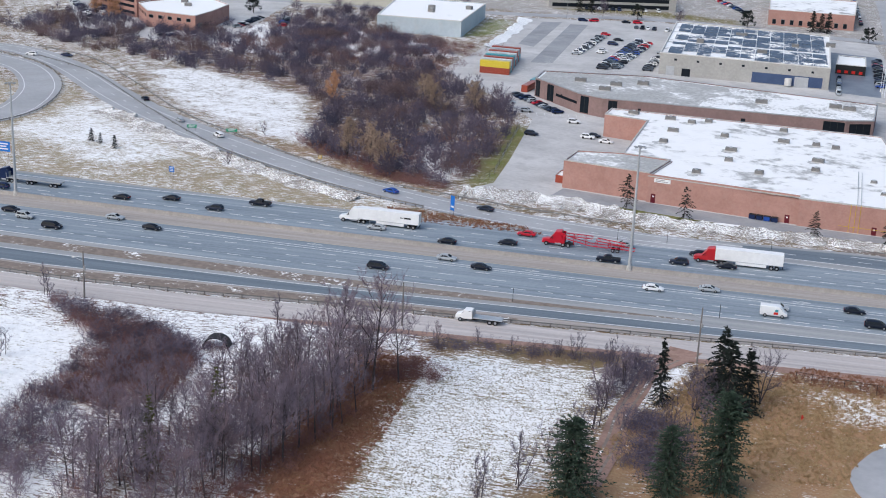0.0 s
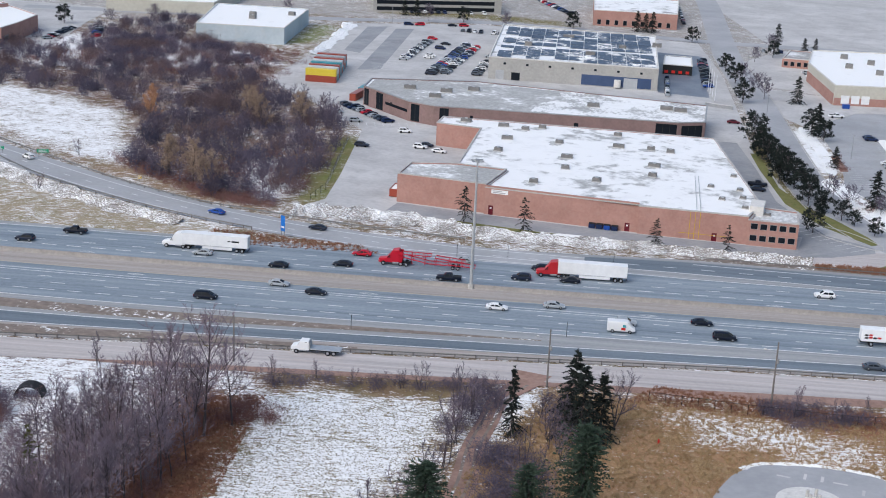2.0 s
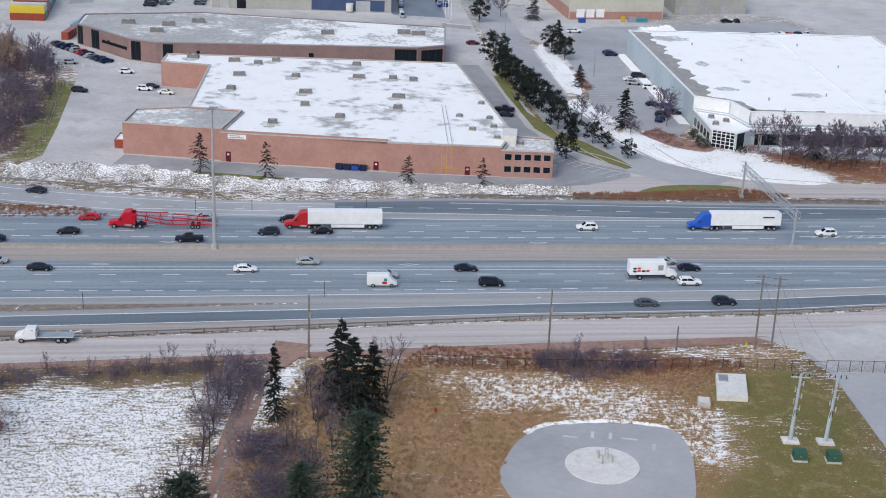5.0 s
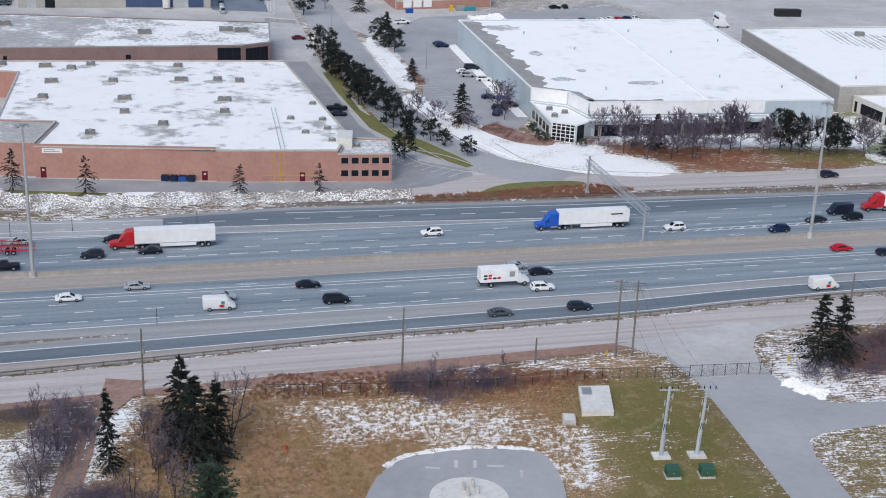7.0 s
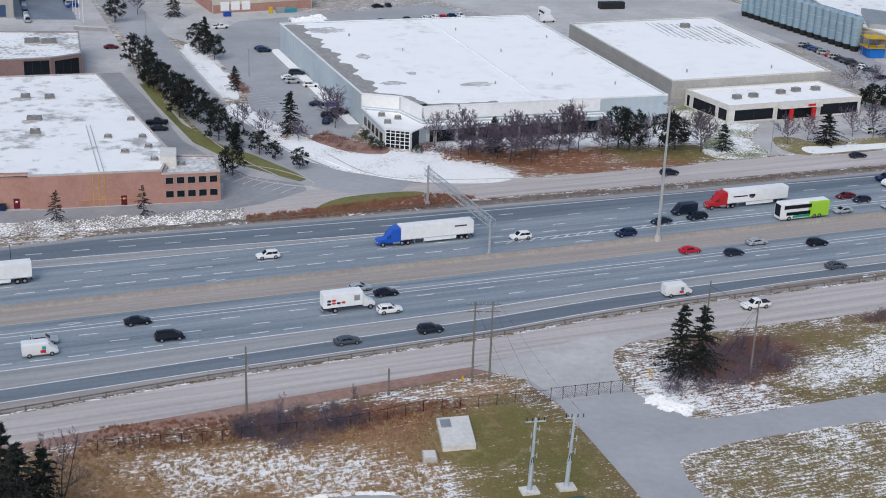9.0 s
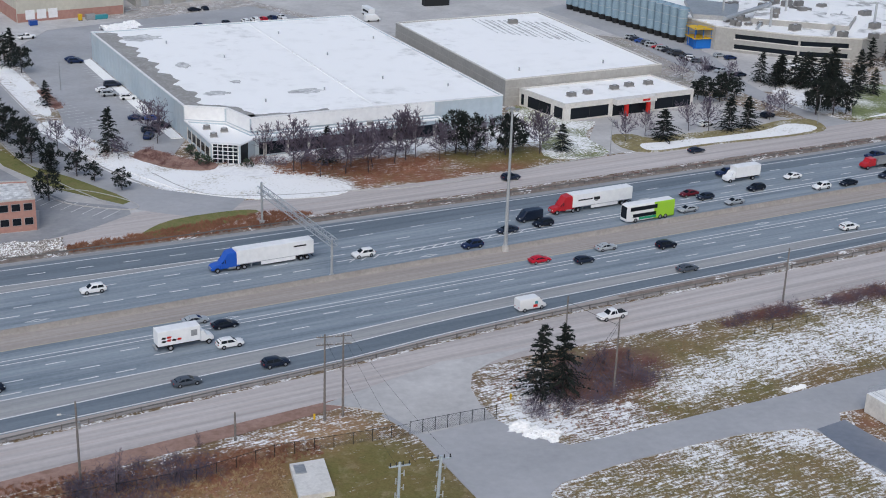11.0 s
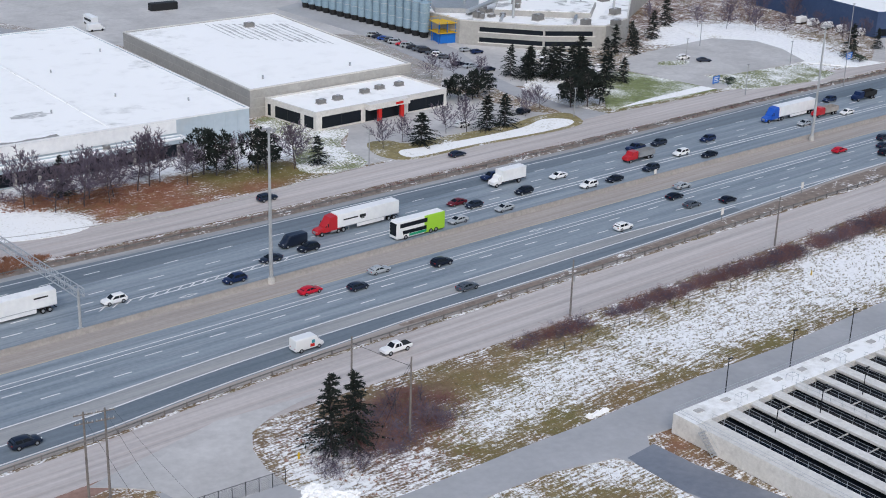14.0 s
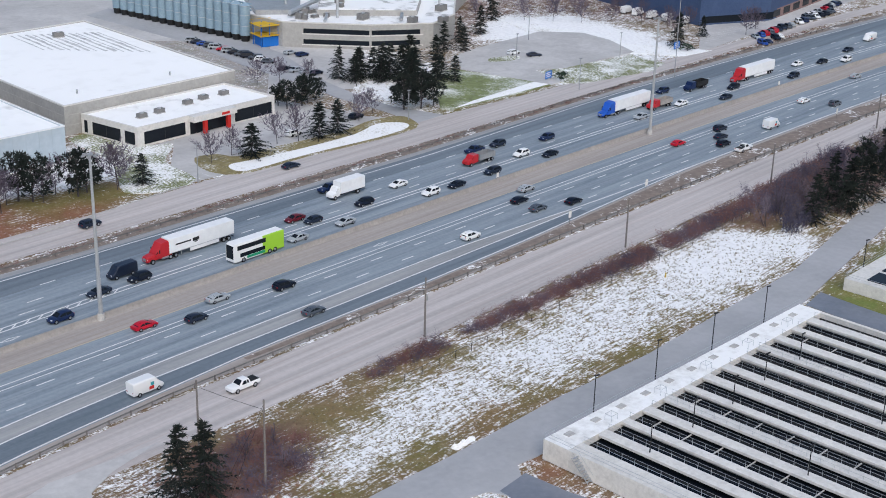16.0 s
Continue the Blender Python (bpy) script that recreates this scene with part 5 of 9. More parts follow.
# pale panelled distribution centre
h = empty("distribution_centre", "pale blue-grey panelled distribution centre with a broad snowy roof", "warehouse")
DC = [(3.6, 457.5), (24, 368), (34.2, 364.6), (39, 354.4), (107.8, 367.6), (88, 475)]
shell(h, DC, 8.4, "pale_panel", "snow_roof_clean", 0.35, "white_panel")
for i in range(5):
    a, b = DC[i], DC[(i + 1) % 6]
    L = (Vector(b) - Vector(a)).length
    k = max(1, int(L / 3.2))
    for j in range(1, k):
        on_wall(h, "panel_rib", "pale_panel", a, b, L * j / k - 0.05, L * j / k + 0.05, 0.1, 8.1, 0.05, 0.02)
for a, b, d0, d1 in ((DC[3], DC[4], 0.3, 50), (DC[1], DC[2], 0.2, 10.4), (DC[2], DC[3], 0.3, 11)):
    on_wall(h, "fascia", "white_panel", a, b, d0, d1, 4.9, 8.1, 0.07)
bare_strip(h, [(4.7, 456.5), (24.6, 368.9)], 5.2, 8.07, 31, "bare_gravel")
bare_strip(h, [(24.9, 368.2), (34.6, 365), (39.2, 355.4), (60, 359)], 2.4, 8.078, 32, "bare_gravel")
for i, (x, y, rx, ry) in enumerate(((18, 448.7, 6.5, 4.5), (57.1, 379.6, 5, 2.6), (33.4, 380.3, 4, 2.4), (27.6, 412.4, 2.2, 3.6), (40, 392, 1.5, 2.2))):
    melted(h, x, y, 8.058, rx, ry, 10, 40 + i)
bm = bmesh.new()
slab(bm, [(52.4, 466.8), (53.3, 466.9), (73.0, 361.9), (72.1, 361.7)], 7.9, 8.2)
part("roof_joint", bm, "snow_bank", h)
LOWER = [(24.05, 367.9), (28.6, 346.6), (35.2, 344.2), (39.5, 349.5), (89.5, 360.2), (88.9, 363.2), (39.1, 353.6), (34.2, 364.3)]
low = empty("front_offices", "low front offices with dark window bands and snowy roof", "office")
shell(low, LOWER, 4.6, "pale_panel", "snow_roof", 0.5, "white_panel")
on_wall(low, "window_band", "dark_glass", LOWER[0], LOWER[1], 3, 21, 0.9, 3.0, 0.05)
for j in range(6):
    on_wall(low, "pier", "pale_concrete", LOWER[0], LOWER[1], 2.6 + j * 3.6, 3.1 + j * 3.6, 0, 3.6, 0.15)
on_wall(low, "window_band", "dark_glass", LOWER[3], LOWER[4], 1, 50.5, 0.3, 3.4, 0.05)
for j in range(9):
    on_wall(low, "pier", "grey_block", LOWER[3], LOWER[4], 2 + j * 5.8, 2.9 + j * 5.8, 0, 3.2, 0.15)
on_wall(low, "glass_front", "dark_glass", LOWER[1], LOWER[2], 0.3, 6.7, 0.0, 4.5, 0.12)
for j in range(6):
    on_wall(low, "mullion", "white_panel", LOWER[1], LOWER[2], 0.3 + j * 1.24, 0.48 + j * 1.24, 0.0, 5.0, 0.2)
for j in range(5):
    on_wall(low, "transom", "white_panel", LOWER[1], LOWER[2], 0.3, 6.6, 0.9 + j * 0.98, 1.05 + j * 0.98, 0.2)
on_wall(low, "glass_side", "dark_glass", LOWER[2], LOWER[3], 0.3, 3.4, 0.0, 4.4, 0.1)
for x, y in ((30, 354), (33, 358), (29, 361), (70, 359)):
    roof_unit(low, x, y, 4.1, 1.6, 1.4, 0.9)
for x, y in ((45, 370), (62, 380), (80, 390), (96, 380), (70, 420), (40, 420), (25, 440), (88, 440), (60, 450)):
    pipe(h, "roof_vent", (x, y, 8.0), (x, y, 8.9), 0.22, "grey_metal")

# concrete warehouse and its low showroom
h = plain_block("concrete_warehouse", "tan-grey concrete warehouse with a broad snowy roof", [(101, 466), (114.4, 386.6), (167, 399.6), (154.5, 479)], 7.6, "grey_block", "snow_roof_clean", cat="warehouse")
for a, b in (((101, 466), (114.4, 386.6)), ((114.4, 386.6), (167, 399.6))):
    L = (Vector(b) - Vector(a)).length
    for z in (2.4, 5.0):
        on_wall(h, "wall_joint", "concrete", a, b, 0.2, L - 0.2, z, z + 0.12, 0.03, 0.02)
for i in range(13):
    bare_strip(h, [(128 + 2.0 * i, 470 - 0.6 * i), (130.5 + 2.1 * i, 448 - 1.4 * i)], 0.5 + 0.3 * (i % 3), 7.206 + 0.001 * i, 60 + i, "roof_melt")
roof_unit(h, 140, 462, 7.2, 3, 2, 1.4)
pipe(h, "roof_vent", (150, 404, 7.2), (150, 404, 8.2), 0.25, "grey_metal")
pipe(h, "roof_vent", (122, 398, 7.2), (122, 398, 8.2), 0.25, "grey_metal")
h = empty("showroom", "low concrete showroom with deep dark glass bays and red entrance columns", "office")
SR = [(118.9, 387.4), (125.9, 368.8), (168.6, 379.6), (163, 398)]
shell(h, SR, 4.9, "pale_concrete", "snow_roof_clean", 0.35, "pale_concrete")
for a, b, spans in ((SR[0], SR[1], ((1, 2.2), (4, 14), (15.5, 19))), (SR[1], SR[2], ((2, 14.5), (30.5, 43)))):
    for d0, d1 in spans:
        window(h, a, b, d0, d1, 0.4, 3.5, "black_plastic", max(1, int((d1 - d0) / 4.5)))
on_wall(h, "entrance_glass", "dark_glass", SR[1], SR[2], 16, 29, 0.0, 3.3, 0.03)
on_wall(h, "canopy", "pale_concrete", SR[1], SR[2], 15.6, 29.4, 3.5, 5.0, 2.2)
on_wall(h, "emblem_bar", "signal_red", SR[1], SR[2], 24.5, 27, 3.9, 4.5, 2.3, label="red plain emblem")
for d in (19.0, 26.5):
    on_wall(h, "red_column", "signal_red", SR[1], SR[2], d, d + 1.0, 0, 3.6, 2.0, -1.2)
for x, y in ((131, 378), (136.5, 380), (146, 384), (151.5, 386.5), (158, 388)):
    roof_unit(h, x, y, 4.5, 2.4, 1.6, 1.2, 14)

# process plant with blue silos
def silo(x, y):
    g = empty("silo", "tall pale blue steel silo on a skirt", "silo", "silos", m=pose(x, y, 0))
    bm = bmesh.new()
    tube(bm, (0, 0, 2.0), (0, 0, 11.5), 1.75, 1.75, 18)
    tube(bm, (0, 0, 11.5), (0, 0, 12.3), 1.75, 0.4, 18)
    part("shell", bm, "silo_blue", g)
    bm = bmesh.new()
    tube(bm, (0, 0, -0.1), (0, 0, 2.0), 1.3, 1.6, 12)
    part("skirt", bm, "black_plastic", g)
    bm = bmesh.new()
    for z in (5, 8.4, 11.4):
        tube(bm, (0, 0, z), (0, 0, z + 0.12), 1.8, 1.8, 18)
    part("hoop", bm, "galvanised", g)
    return g


s0 = silo(181, 519)
for i in range(1, 17):
    copy_thing(s0, pose(181 + 19.2 * i / 16, 519 - 59 * i / 16, 0))
h = empty("silo_gallery", "dark pipe gallery along the silos", "pipework")
for k in range(3):
    pipe(h, "gallery_pipe", (184, 521, 9.4 + k), (203, 461, 9.4 + k), 0.3, "silo_blue")
for k in range(7):
    pipe(h, "gallery_post", (184 + 3.1 * k, 521 - 9.8 * k, 0), (184 + 3.1 * k, 521 - 9.8 * k, 11.6), 0.16, "grey_metal")
h = empty("loading_frame", "yellow and blue steel loading frame beside the silos", "steel frame")
for x in (200.5, 203.5, 206.5):
    for y in (449.5, 455):
        pipe(h, "column", (x, y, 0), (x, y, 7), 0.16, "sign_blue")
for z in (3.4, 6.6):
    bm = bmesh.new()
    slab(bm, [(199.8, 448.6), (207.4, 448.6), (207.4, 456), (199.8, 456)], z, z + 0.15)
    part("platform", bm, "signal_yellow", h)
    for y in (448.7, 455.9):
        pipe(h, "guard_rail", (199.8, y, z + 1.1), (207.4, y, z + 1.1), 0.06, "signal_yellow")
boxy_bm = bmesh.new()
box(boxy_bm, 201, 206.5, 449.4, 455.2, 0, 3.2, None, 0.05)
part("enclosure", boxy_bm, "sign_blue", h)
h = empty("process_plant", "long grey process plant with window bands and cluttered snowy roof", "factory")
PP = [(207, 447.5), (210.5, 444.4), (229, 430.5), (248, 423.5), (262, 432), (286, 466), (312, 492), (262, 530), (205, 520), (201, 470)]
shell(h, PP, 8.0, "grey_block", "snow_roof_thin", 0.4, "pale_concrete")
for z in (1.2, 4.6):
    on_wall(h, "window_band", "dark_glass", PP[1], PP[2], 2, 22.8, z, z + 1.5, 0.05)
    on_wall(h, "window_band", "dark_glass", PP[2], PP[3], 0.4, 16, z, z + 1.5, 0.05)
    on_wall(h, "band_sill", "pale_concrete", PP[1], PP[2], 1.6, 23, z - 0.35, z, 0.25)
    on_wall(h, "band_sill", "pale_concrete", PP[2], PP[3], 0.2, 17, z - 0.35, z, 0.25)
bm = bmesh.new()
slab(bm, [(222, 452), (250, 436), (262, 452), (236, 474)], 7.5, 9.4)
part("upper_hall", bm, "grey_block", h)
bm = bmesh.new()
slab(bm, [(222.4, 452.2), (249.8, 436.6), (261.4, 452), (236, 473.4)], 9.4, 9.6)
part("upper_roof", bm, "snow_roof_thin", h)
bm = bmesh.new()
slab(bm, [(205, 462), (218, 456), (230, 478), (214, 490)], 7.5, 9.2)
part("upper_hall", bm, "grey_metal", h)
for x, y, w in ((215, 450, 3), (232, 440, 4), (243, 428, 3), (252, 424, 3), (228, 480, 5), (262, 440, 4), (270, 460, 5), (250, 480, 4)):
    roof_unit(h, x, y, 7.6, w, 2.4, 2.0, 25)
for x, y in ((226, 446), (218, 466), (240, 462), (268, 450)):
    pipe(h, "stack", (x, y, 7.6), (x, y, 14.5), 0.45, "galvanised")
pipe(h, "roof_duct", (212, 452, 9.5), (238, 470, 10.5), 0.8, "galvanised")
pipe(h, "roof_duct", (240, 430, 8.6), (262, 462, 8.6), 0.6, "grey_metal")
pipe(h, "roof_duct", (218, 440, 8.4), (226, 452, 8.4), 0.5, "galvanised")
rr = random.Random(19)
for i in range(22):
    t = rr.random()
    roof_unit(h, 216 + 44 * t + rr.uniform(-6, 6), 446 + 24 * t + rr.uniform(-8, 22), 9.5 if 0.2 < t < 0.7 else 7.6, rr.uniform(1.5, 4.5), rr.uniform(1.2, 2.6), rr.uniform(0.8, 2.0), rr.uniform(0, 60))
bm = bmesh.new()
v = [bm.verts.new(q) for q in ((249, 432, 7.6), (262, 446, 7.6), (276, 462, 7.6), (262, 470, 9.8), (250, 452, 9.8))]
bm.faces.new(v)
bmesh.ops.triangulate(bm, faces=bm.faces[:])
bmesh.ops.recalc_face_normals(bm, faces=bm.faces[:])
part("slanted_roof", bm, "snow_roof", h)
h = empty("blue_hall", "dark blue clad hall with brick base and snowy roof", "hall")
BH = [(349, 408), (378, 402.5), (436, 424), (412, 474), (346, 470)]
shell(h, BH, 9, "blue_cladding", "snow_roof", 0.4, "blue_cladding")
on_wall(h, "window_band", "dark_glass", BH[0], BH[1], 1, 31, 0.6, 3.0, 0.05)
on_wall(h, "brick_base", "brown_brick", BH[1], BH[2], 6, 56, 0, 3.4, 0.08)
for i in range(6):
    on_wall(h, "window_band", "dark_glass", BH[1], BH[2], 3 + i * 9, 9 + i * 9, 0.6, 3.0, 0.12)


# ---- yard things ----
def container(x, y, z, turn, paint, label):
    g = empty("shipping_container", label, "container", "shipping containers", m=pose(x, y, z, 0, 0, turn))
    bm = bmesh.new()
    box(bm, -6.1, 6.1, -1.22, 1.22, 0, 2.6, None, 0.04)
    part("shell", bm, paint, g)
    bm = bmesh.new()
    for s in (-1, 1):
        for i in range(24):
            box(bm, -5.8 + i * 0.5, -5.58 + i * 0.5, s * 1.22 - 0.03, s * 1.22 + 0.03, 0.15, 2.45)
    part("corrugation", bm, paint, g)["kind"] = "stuff"
    for s in (-1, 1):
        bm = bmesh.new()
        box(bm, 6.1, 6.14, s * 0.6 - 0.55, s * 0.6 + 0.55, 0.1, 2.5)
        part("door", bm, paint, g)


row = ["paint_yellow", "paint_pale_grey", "paint_rust_red", "paint_teal", "paint_pale_grey", "paint_rust_red", "paint_silver", "paint_rust_red"]
for i, c in enumerate(row):
    y = 446 + i * 4.9
    container(-209.2 - i * 1.55, y, 0, 11, "paint_rust_red" if i % 2 == 0 else "paint_teal", "rust-red stacked shipping container" if i % 2 == 0 else "teal stacked shipping container")
    container(-209.2 - i * 1.55, y, 2.6, 11, c, {"paint_yellow": "faded yellow shipping container on top of a stack", "paint_teal": "teal shipping container on top of a stack", "paint_rust_red": "rust-red shipping container on top of a stack"}.get(c, "pale grey shipping container on top of a stack"))
container(-186.5, 437, 0, 95, "paint_teal", "teal shipping container in the yard")
container(-184.5, 424.5, 0, 95, "paint_rust_red", "red shipping container beside the offices")
for k in range(4):
    g = empty("waste_bin", "blue steel waste bin against the brick wall", "bin", "waste bins", m=pose(-63.6 + k * 2.0, 299.3 + k * 0.13, 0))
    bm = bmesh.new()
    box(bm, -0.85, 0.85, -0.6, 0.6, 0.1, 1.3, None, 0.06)
    part("body", bm, "paint_navy" if k != 2 else "paint_blue", g)
    bm = bmesh.new()
    box(bm, -0.88, 0.88, -0.64, 0.64, 1.3, 1.38, None, 0.02)
    part("lid", bm, "black_plastic", g)
g = empty("roll_off_bin", "red steel roll-off bin filled with snow", "skip", m=pose(-121.5, 305, 0, 0, 0, 8))
bm = bmesh.new()
for s in (-1, 1):
    box(bm, s * 1.2 - 0.06, s * 1.2 + 0.06, -3.2, 3.2, 0.2, 2.4)
box(bm, -1.2, 1.2, -3.25, -3.15, 0.2, 2.4)
box(bm, -1.2, 1.2, 3.15, 3.25, 0.2, 2.4)
part("body", bm, "paint_rust_red", g)
bm = bmesh.new()
box(bm, -1.13, 1.13, -3.14, 3.14, 0.2, 2.1)
part("snow_fill", bm, "snow_bank", g)
g = empty("tarp_trailer", "teal covered trailer parked in the notch", "trailer", m=pose(-113.5, 325.5, 0, 0, 0, 6))
bm = bmesh.new()
box(bm, -4, 4, -1.2, 1.2, 0.7, 2.9, None, 0.1)
part("body", bm, "paint_teal", g)
for s in (-1, 1):
    wheel_bm = bmesh.new()
    tube(wheel_bm, (-2.4, s * 1.22 - s * 0.25, 0.42), (-2.4, s * 1.22, 0.42), 0.42, 0.42, 12)
    part("wheel", wheel_bm, "tyre", g)
bm = bmesh.new()
box(bm, 3.4, 3.6, -0.2, 0.2, 0.0, 0.8)
part("jack_leg", bm, "grey_metal", g)
g = empty("dark_bin", "dark steel bin on the far yard", "skip", m=pose(131.4, 531, 0, 0, 0, 8))
bm = bmesh.new()
box(bm, -5, 5, -1.6, 1.6, 0, 2.6, None, 0.08)
part("body", bm, "black_plastic", g)
g = empty("camper", "white camper van parked behind the warehouse", "camper", m=pose(101.9, 514, 0, 0, 0, 100))
bm = bmesh.new()
box(bm, -3.6, 3.6, -1.2, 1.2, 0.5, 3.2, None, 0.15)
part("body", bm, "paint_white", g)
bm = bmesh.new()
box(bm, -3, 2.4, -1.23, 1.23, 1.5, 2.3)
part("greenhouse", bm, "dark_glass", g)
for qx in (-2.2, 2.2):
    for s in (-1, 1):
        b2 = bmesh.new()
        tube(b2, (qx, s * 1.21 - s * 0.25, 0.4), (qx, s * 1.21, 0.4), 0.4, 0.4, 12)
        part("wheel", b2, "tyre", g)
for dx, dy, w, d, z, mat, nm, lab in ((0, 0, 2.6, 1.9, 1.7, "paint_blue", "waste_skip", "blue steel waste skip by the loading docks"), (19, 7.6, 3.4, 2.0, 1.9, "grey_metal", "pallet_stack", "grey stack of pallets and drums by the docks"), (22.5, 8.6, 4.6, 1.8, 1.5, "paint_teal", "crate_stack", "stack of teal crates by the docks"), (15.5, 6.4, 1.2, 1.2, 2.2, "signal_yellow", "dock_lift", "yellow lift truck mast by the docks")):
    g = empty(nm, lab, nm.replace("_", " "), m=pose(-14.5 + dx, 508.8 + dy, 0, 0, 0, 19))
    boxy_bm = bmesh.new()
    box(boxy_bm, -w / 2, w / 2, -d / 2, d / 2, 0.1, z, None, 0.05)
    part("body", boxy_bm, mat, g)
    boxy_bm = bmesh.new()
    box(boxy_bm, -w / 2 - 0.06, w / 2 + 0.06, -d / 2 - 0.06, d / 2 + 0.06, z - 0.18, z - 0.05, None, 0.02)
    part("rim", boxy_bm, mat, g)
    for k in (-0.4, 0.4):
        boxy_bm = bmesh.new()
        box(boxy_bm, k * w - 0.12, k * w + 0.12, -d / 2, d / 2, 0.0, 0.12)
        part("skid", boxy_bm, "black_plastic", g)
for x, y in ((-63, 494), (-65, 500), (-67, 507), (-69, 514)):
    g = empty("flagpole", "slim white flagpole beside the street", "flagpole", "flagpoles", m=pose(x, y, 0))
    boxy_bm = bmesh.new()
    tube(boxy_bm, (0, 0, -0.1), (0, 0, 10.5), 0.11, 0.07, 8)
    part("pole", boxy_bm, "white_panel", g)
    boxy_bm = bmesh.new()
    tube(boxy_bm, (0, 0, -0.1), (0, 0, 0.3), 0.4, 0.35, 10)
    part("base", boxy_bm, "concrete", g)
g = empty("sign_wall", "low grey wall at the street corner", "wall")
boxy_bm = bmesh.new()
slab(boxy_bm, [(-65, 483.4), (-59.5, 481.6), (-54, 481.2), (-54, 481.9), (-59.3, 482.3), (-64.7, 484.1)], 0, 1.3)
part("wall", boxy_bm, "grey_metal", g)
boxy_bm = bmesh.new()
slab(boxy_bm, [(-65.1, 483.3), (-59.5, 481.5), (-53.9, 481.1), (-53.9, 482.0), (-59.3, 482.4), (-64.8, 484.2)], 1.3, 1.42)
part("coping", boxy_bm, "pale_concrete", g)
snow_boulders("street_snow_pile", [(8, 497), (14, 500), (20, 506)], 5, 4, 1.6, "snow_bank", "ploughed pile of dirty snow", 9)
snow_boulders("lot_snow_ridge", [(-238, 500), (-247, 545), (-260, 592)], 4, 6, 1.2, "snow_bank", "long ridge of ploughed snow along the lot", 12)
snow_boulders("drive_snow_pile", [(60.5, 205), (62, 202), (66, 199.5)], 3, 2.5, 0.7, "snow_bank", "small ploughed snow pile at the gate", 13)
snow_boulders("verge_snow_pile", [(107.6, 207.4), (110, 208), (112, 208.5)], 1.0, 0.7, 0.25, "snow_bank", "small snow pile on the drive edge", 14)
for x, y, hh in ((-6, 420, 8), (-40, 470, 9), (-60, 560, 9), (-245, 610, 9), (60, 690, 14), (140, 720, 14), (0, 680, 12), (262, 398, 8), (282, 418, 8), (292, 384, 8), (290, 357, 25), (256, 360, 9), (127, 337, 9), (196, 357, 8)):
    g = empty("lot_lamp", "slim grey steel lot lamp post", "lamp post", "lot lamps", m=pose(x, y, 0))
    bm = bmesh.new()
    tube(bm, (0, 0, -0.1), (0, 0, hh), 0.14, 0.1, 8)
    part("pole", bm, "grey_metal", g)
    bm = bmesh.new()
    box(bm, -0.5, 0.5, -0.18, 0.18, hh, hh + 0.15, None, 0.03)
    part("lamp_head", bm, "grey_metal", g)
snow_boulders("pad_snow_rim", [(-5.8, 170.8), (-2.7, 174.4), (4.0, 177.0), (10, 178.1), (16.3, 177.8)], 0.9, 0.8, 0.12, "snow_bank", "thin rim of snow along the asphalt pad", 15, 0.12)
# a black culvert hood in the wood
g = empty("culvert_hood", "dark arched culvert hood half hidden in scrub", "culvert", m=pose(-129, 146, 0, 0, 0, 20))
bm = bmesh.new()
ring = [(2.6 * math.cos(a * math.pi / 12), 2.2 * math.sin(a * math.pi / 12)) for a in range(13)]
for y0, y1 in ((-1.5, 1.5),):
    A = [bm.verts.new((x, y0, z)) for x, z in ring]
    B = [bm.verts.new((x, y1, z)) for x, z in ring]
    C = [bm.verts.new((x * 0.93, y0, z * 0.92)) for x, z in ring]
    D = [bm.verts.new((x * 0.93, y1, z * 0.92)) for x, z in ring]
    for i in range(12):
        bm.faces.new((A[i], A[i + 1], B[i + 1], B[i]))
        bm.faces.new((C[i], C[i + 1], D[i + 1], D[i]))
        bm.faces.new((A[i], A[i + 1], C[i + 1], C[i]))
part("arch", bm, "black_plastic", g)

# ---- roadside furniture ----
def high_mast(x, y, h=30.0):
    g = empty("high_mast_lamp", "tall tapered grey steel highway lamp on the median", "street lamp", "highway lamps", m=pose(x, y, 0))
    bm = bmesh.new()
    tube(bm, (0, 0, 0.9), (0, 0, h * 0.5), 0.42, 0.3, 10)
    tube(bm, (0, 0, h * 0.5), (0, 0, h), 0.3, 0.2, 10)
    part("pole", bm, "galvanised", g)
    bm = bmesh.new()
    tube(bm, (0, 0, -0.1), (0, 0, 1.2), 0.75, 0.6, 10)
    part("base", bm, "concrete", g)
    bm = bmesh.new()
    tube(bm, (0, 0, h - 0.05), (0, 0, h + 0.25), 0.55, 0.55, 10)
    part("ring", bm, "grey_metal", g)
    for a in range(0, 360, 60):
        c, s = math.cos(radians(a)), math.sin(radians(a))
        bm = bmesh.new()
        tube(bm, (0.5 * c, 0.5 * s, h + 0.1), (0.95 * c, 0.95 * s, h), 0.06, 0.06, 5)
        arm = part("lamp_arm", bm, "grey_metal", g)
        bm = bmesh.new()
        box(bm, -0.3, 0.3, -0.22, 0.22, -0.16, 0.1, pose(1.2 * c, 1.2 * s, h - 0.02, 0, 0, a), 0.05)
        part("lamp_head", bm, "grey_metal", arm)
    return g


mast = high_mast(-76.6, 238.0)
for x, y in ((81.1, 277.2), (-234.9, 203.0), (243.1, 315.7), (400, 353.5), (-392, 163)):
    copy_thing(mast, pose(x, y, 0))


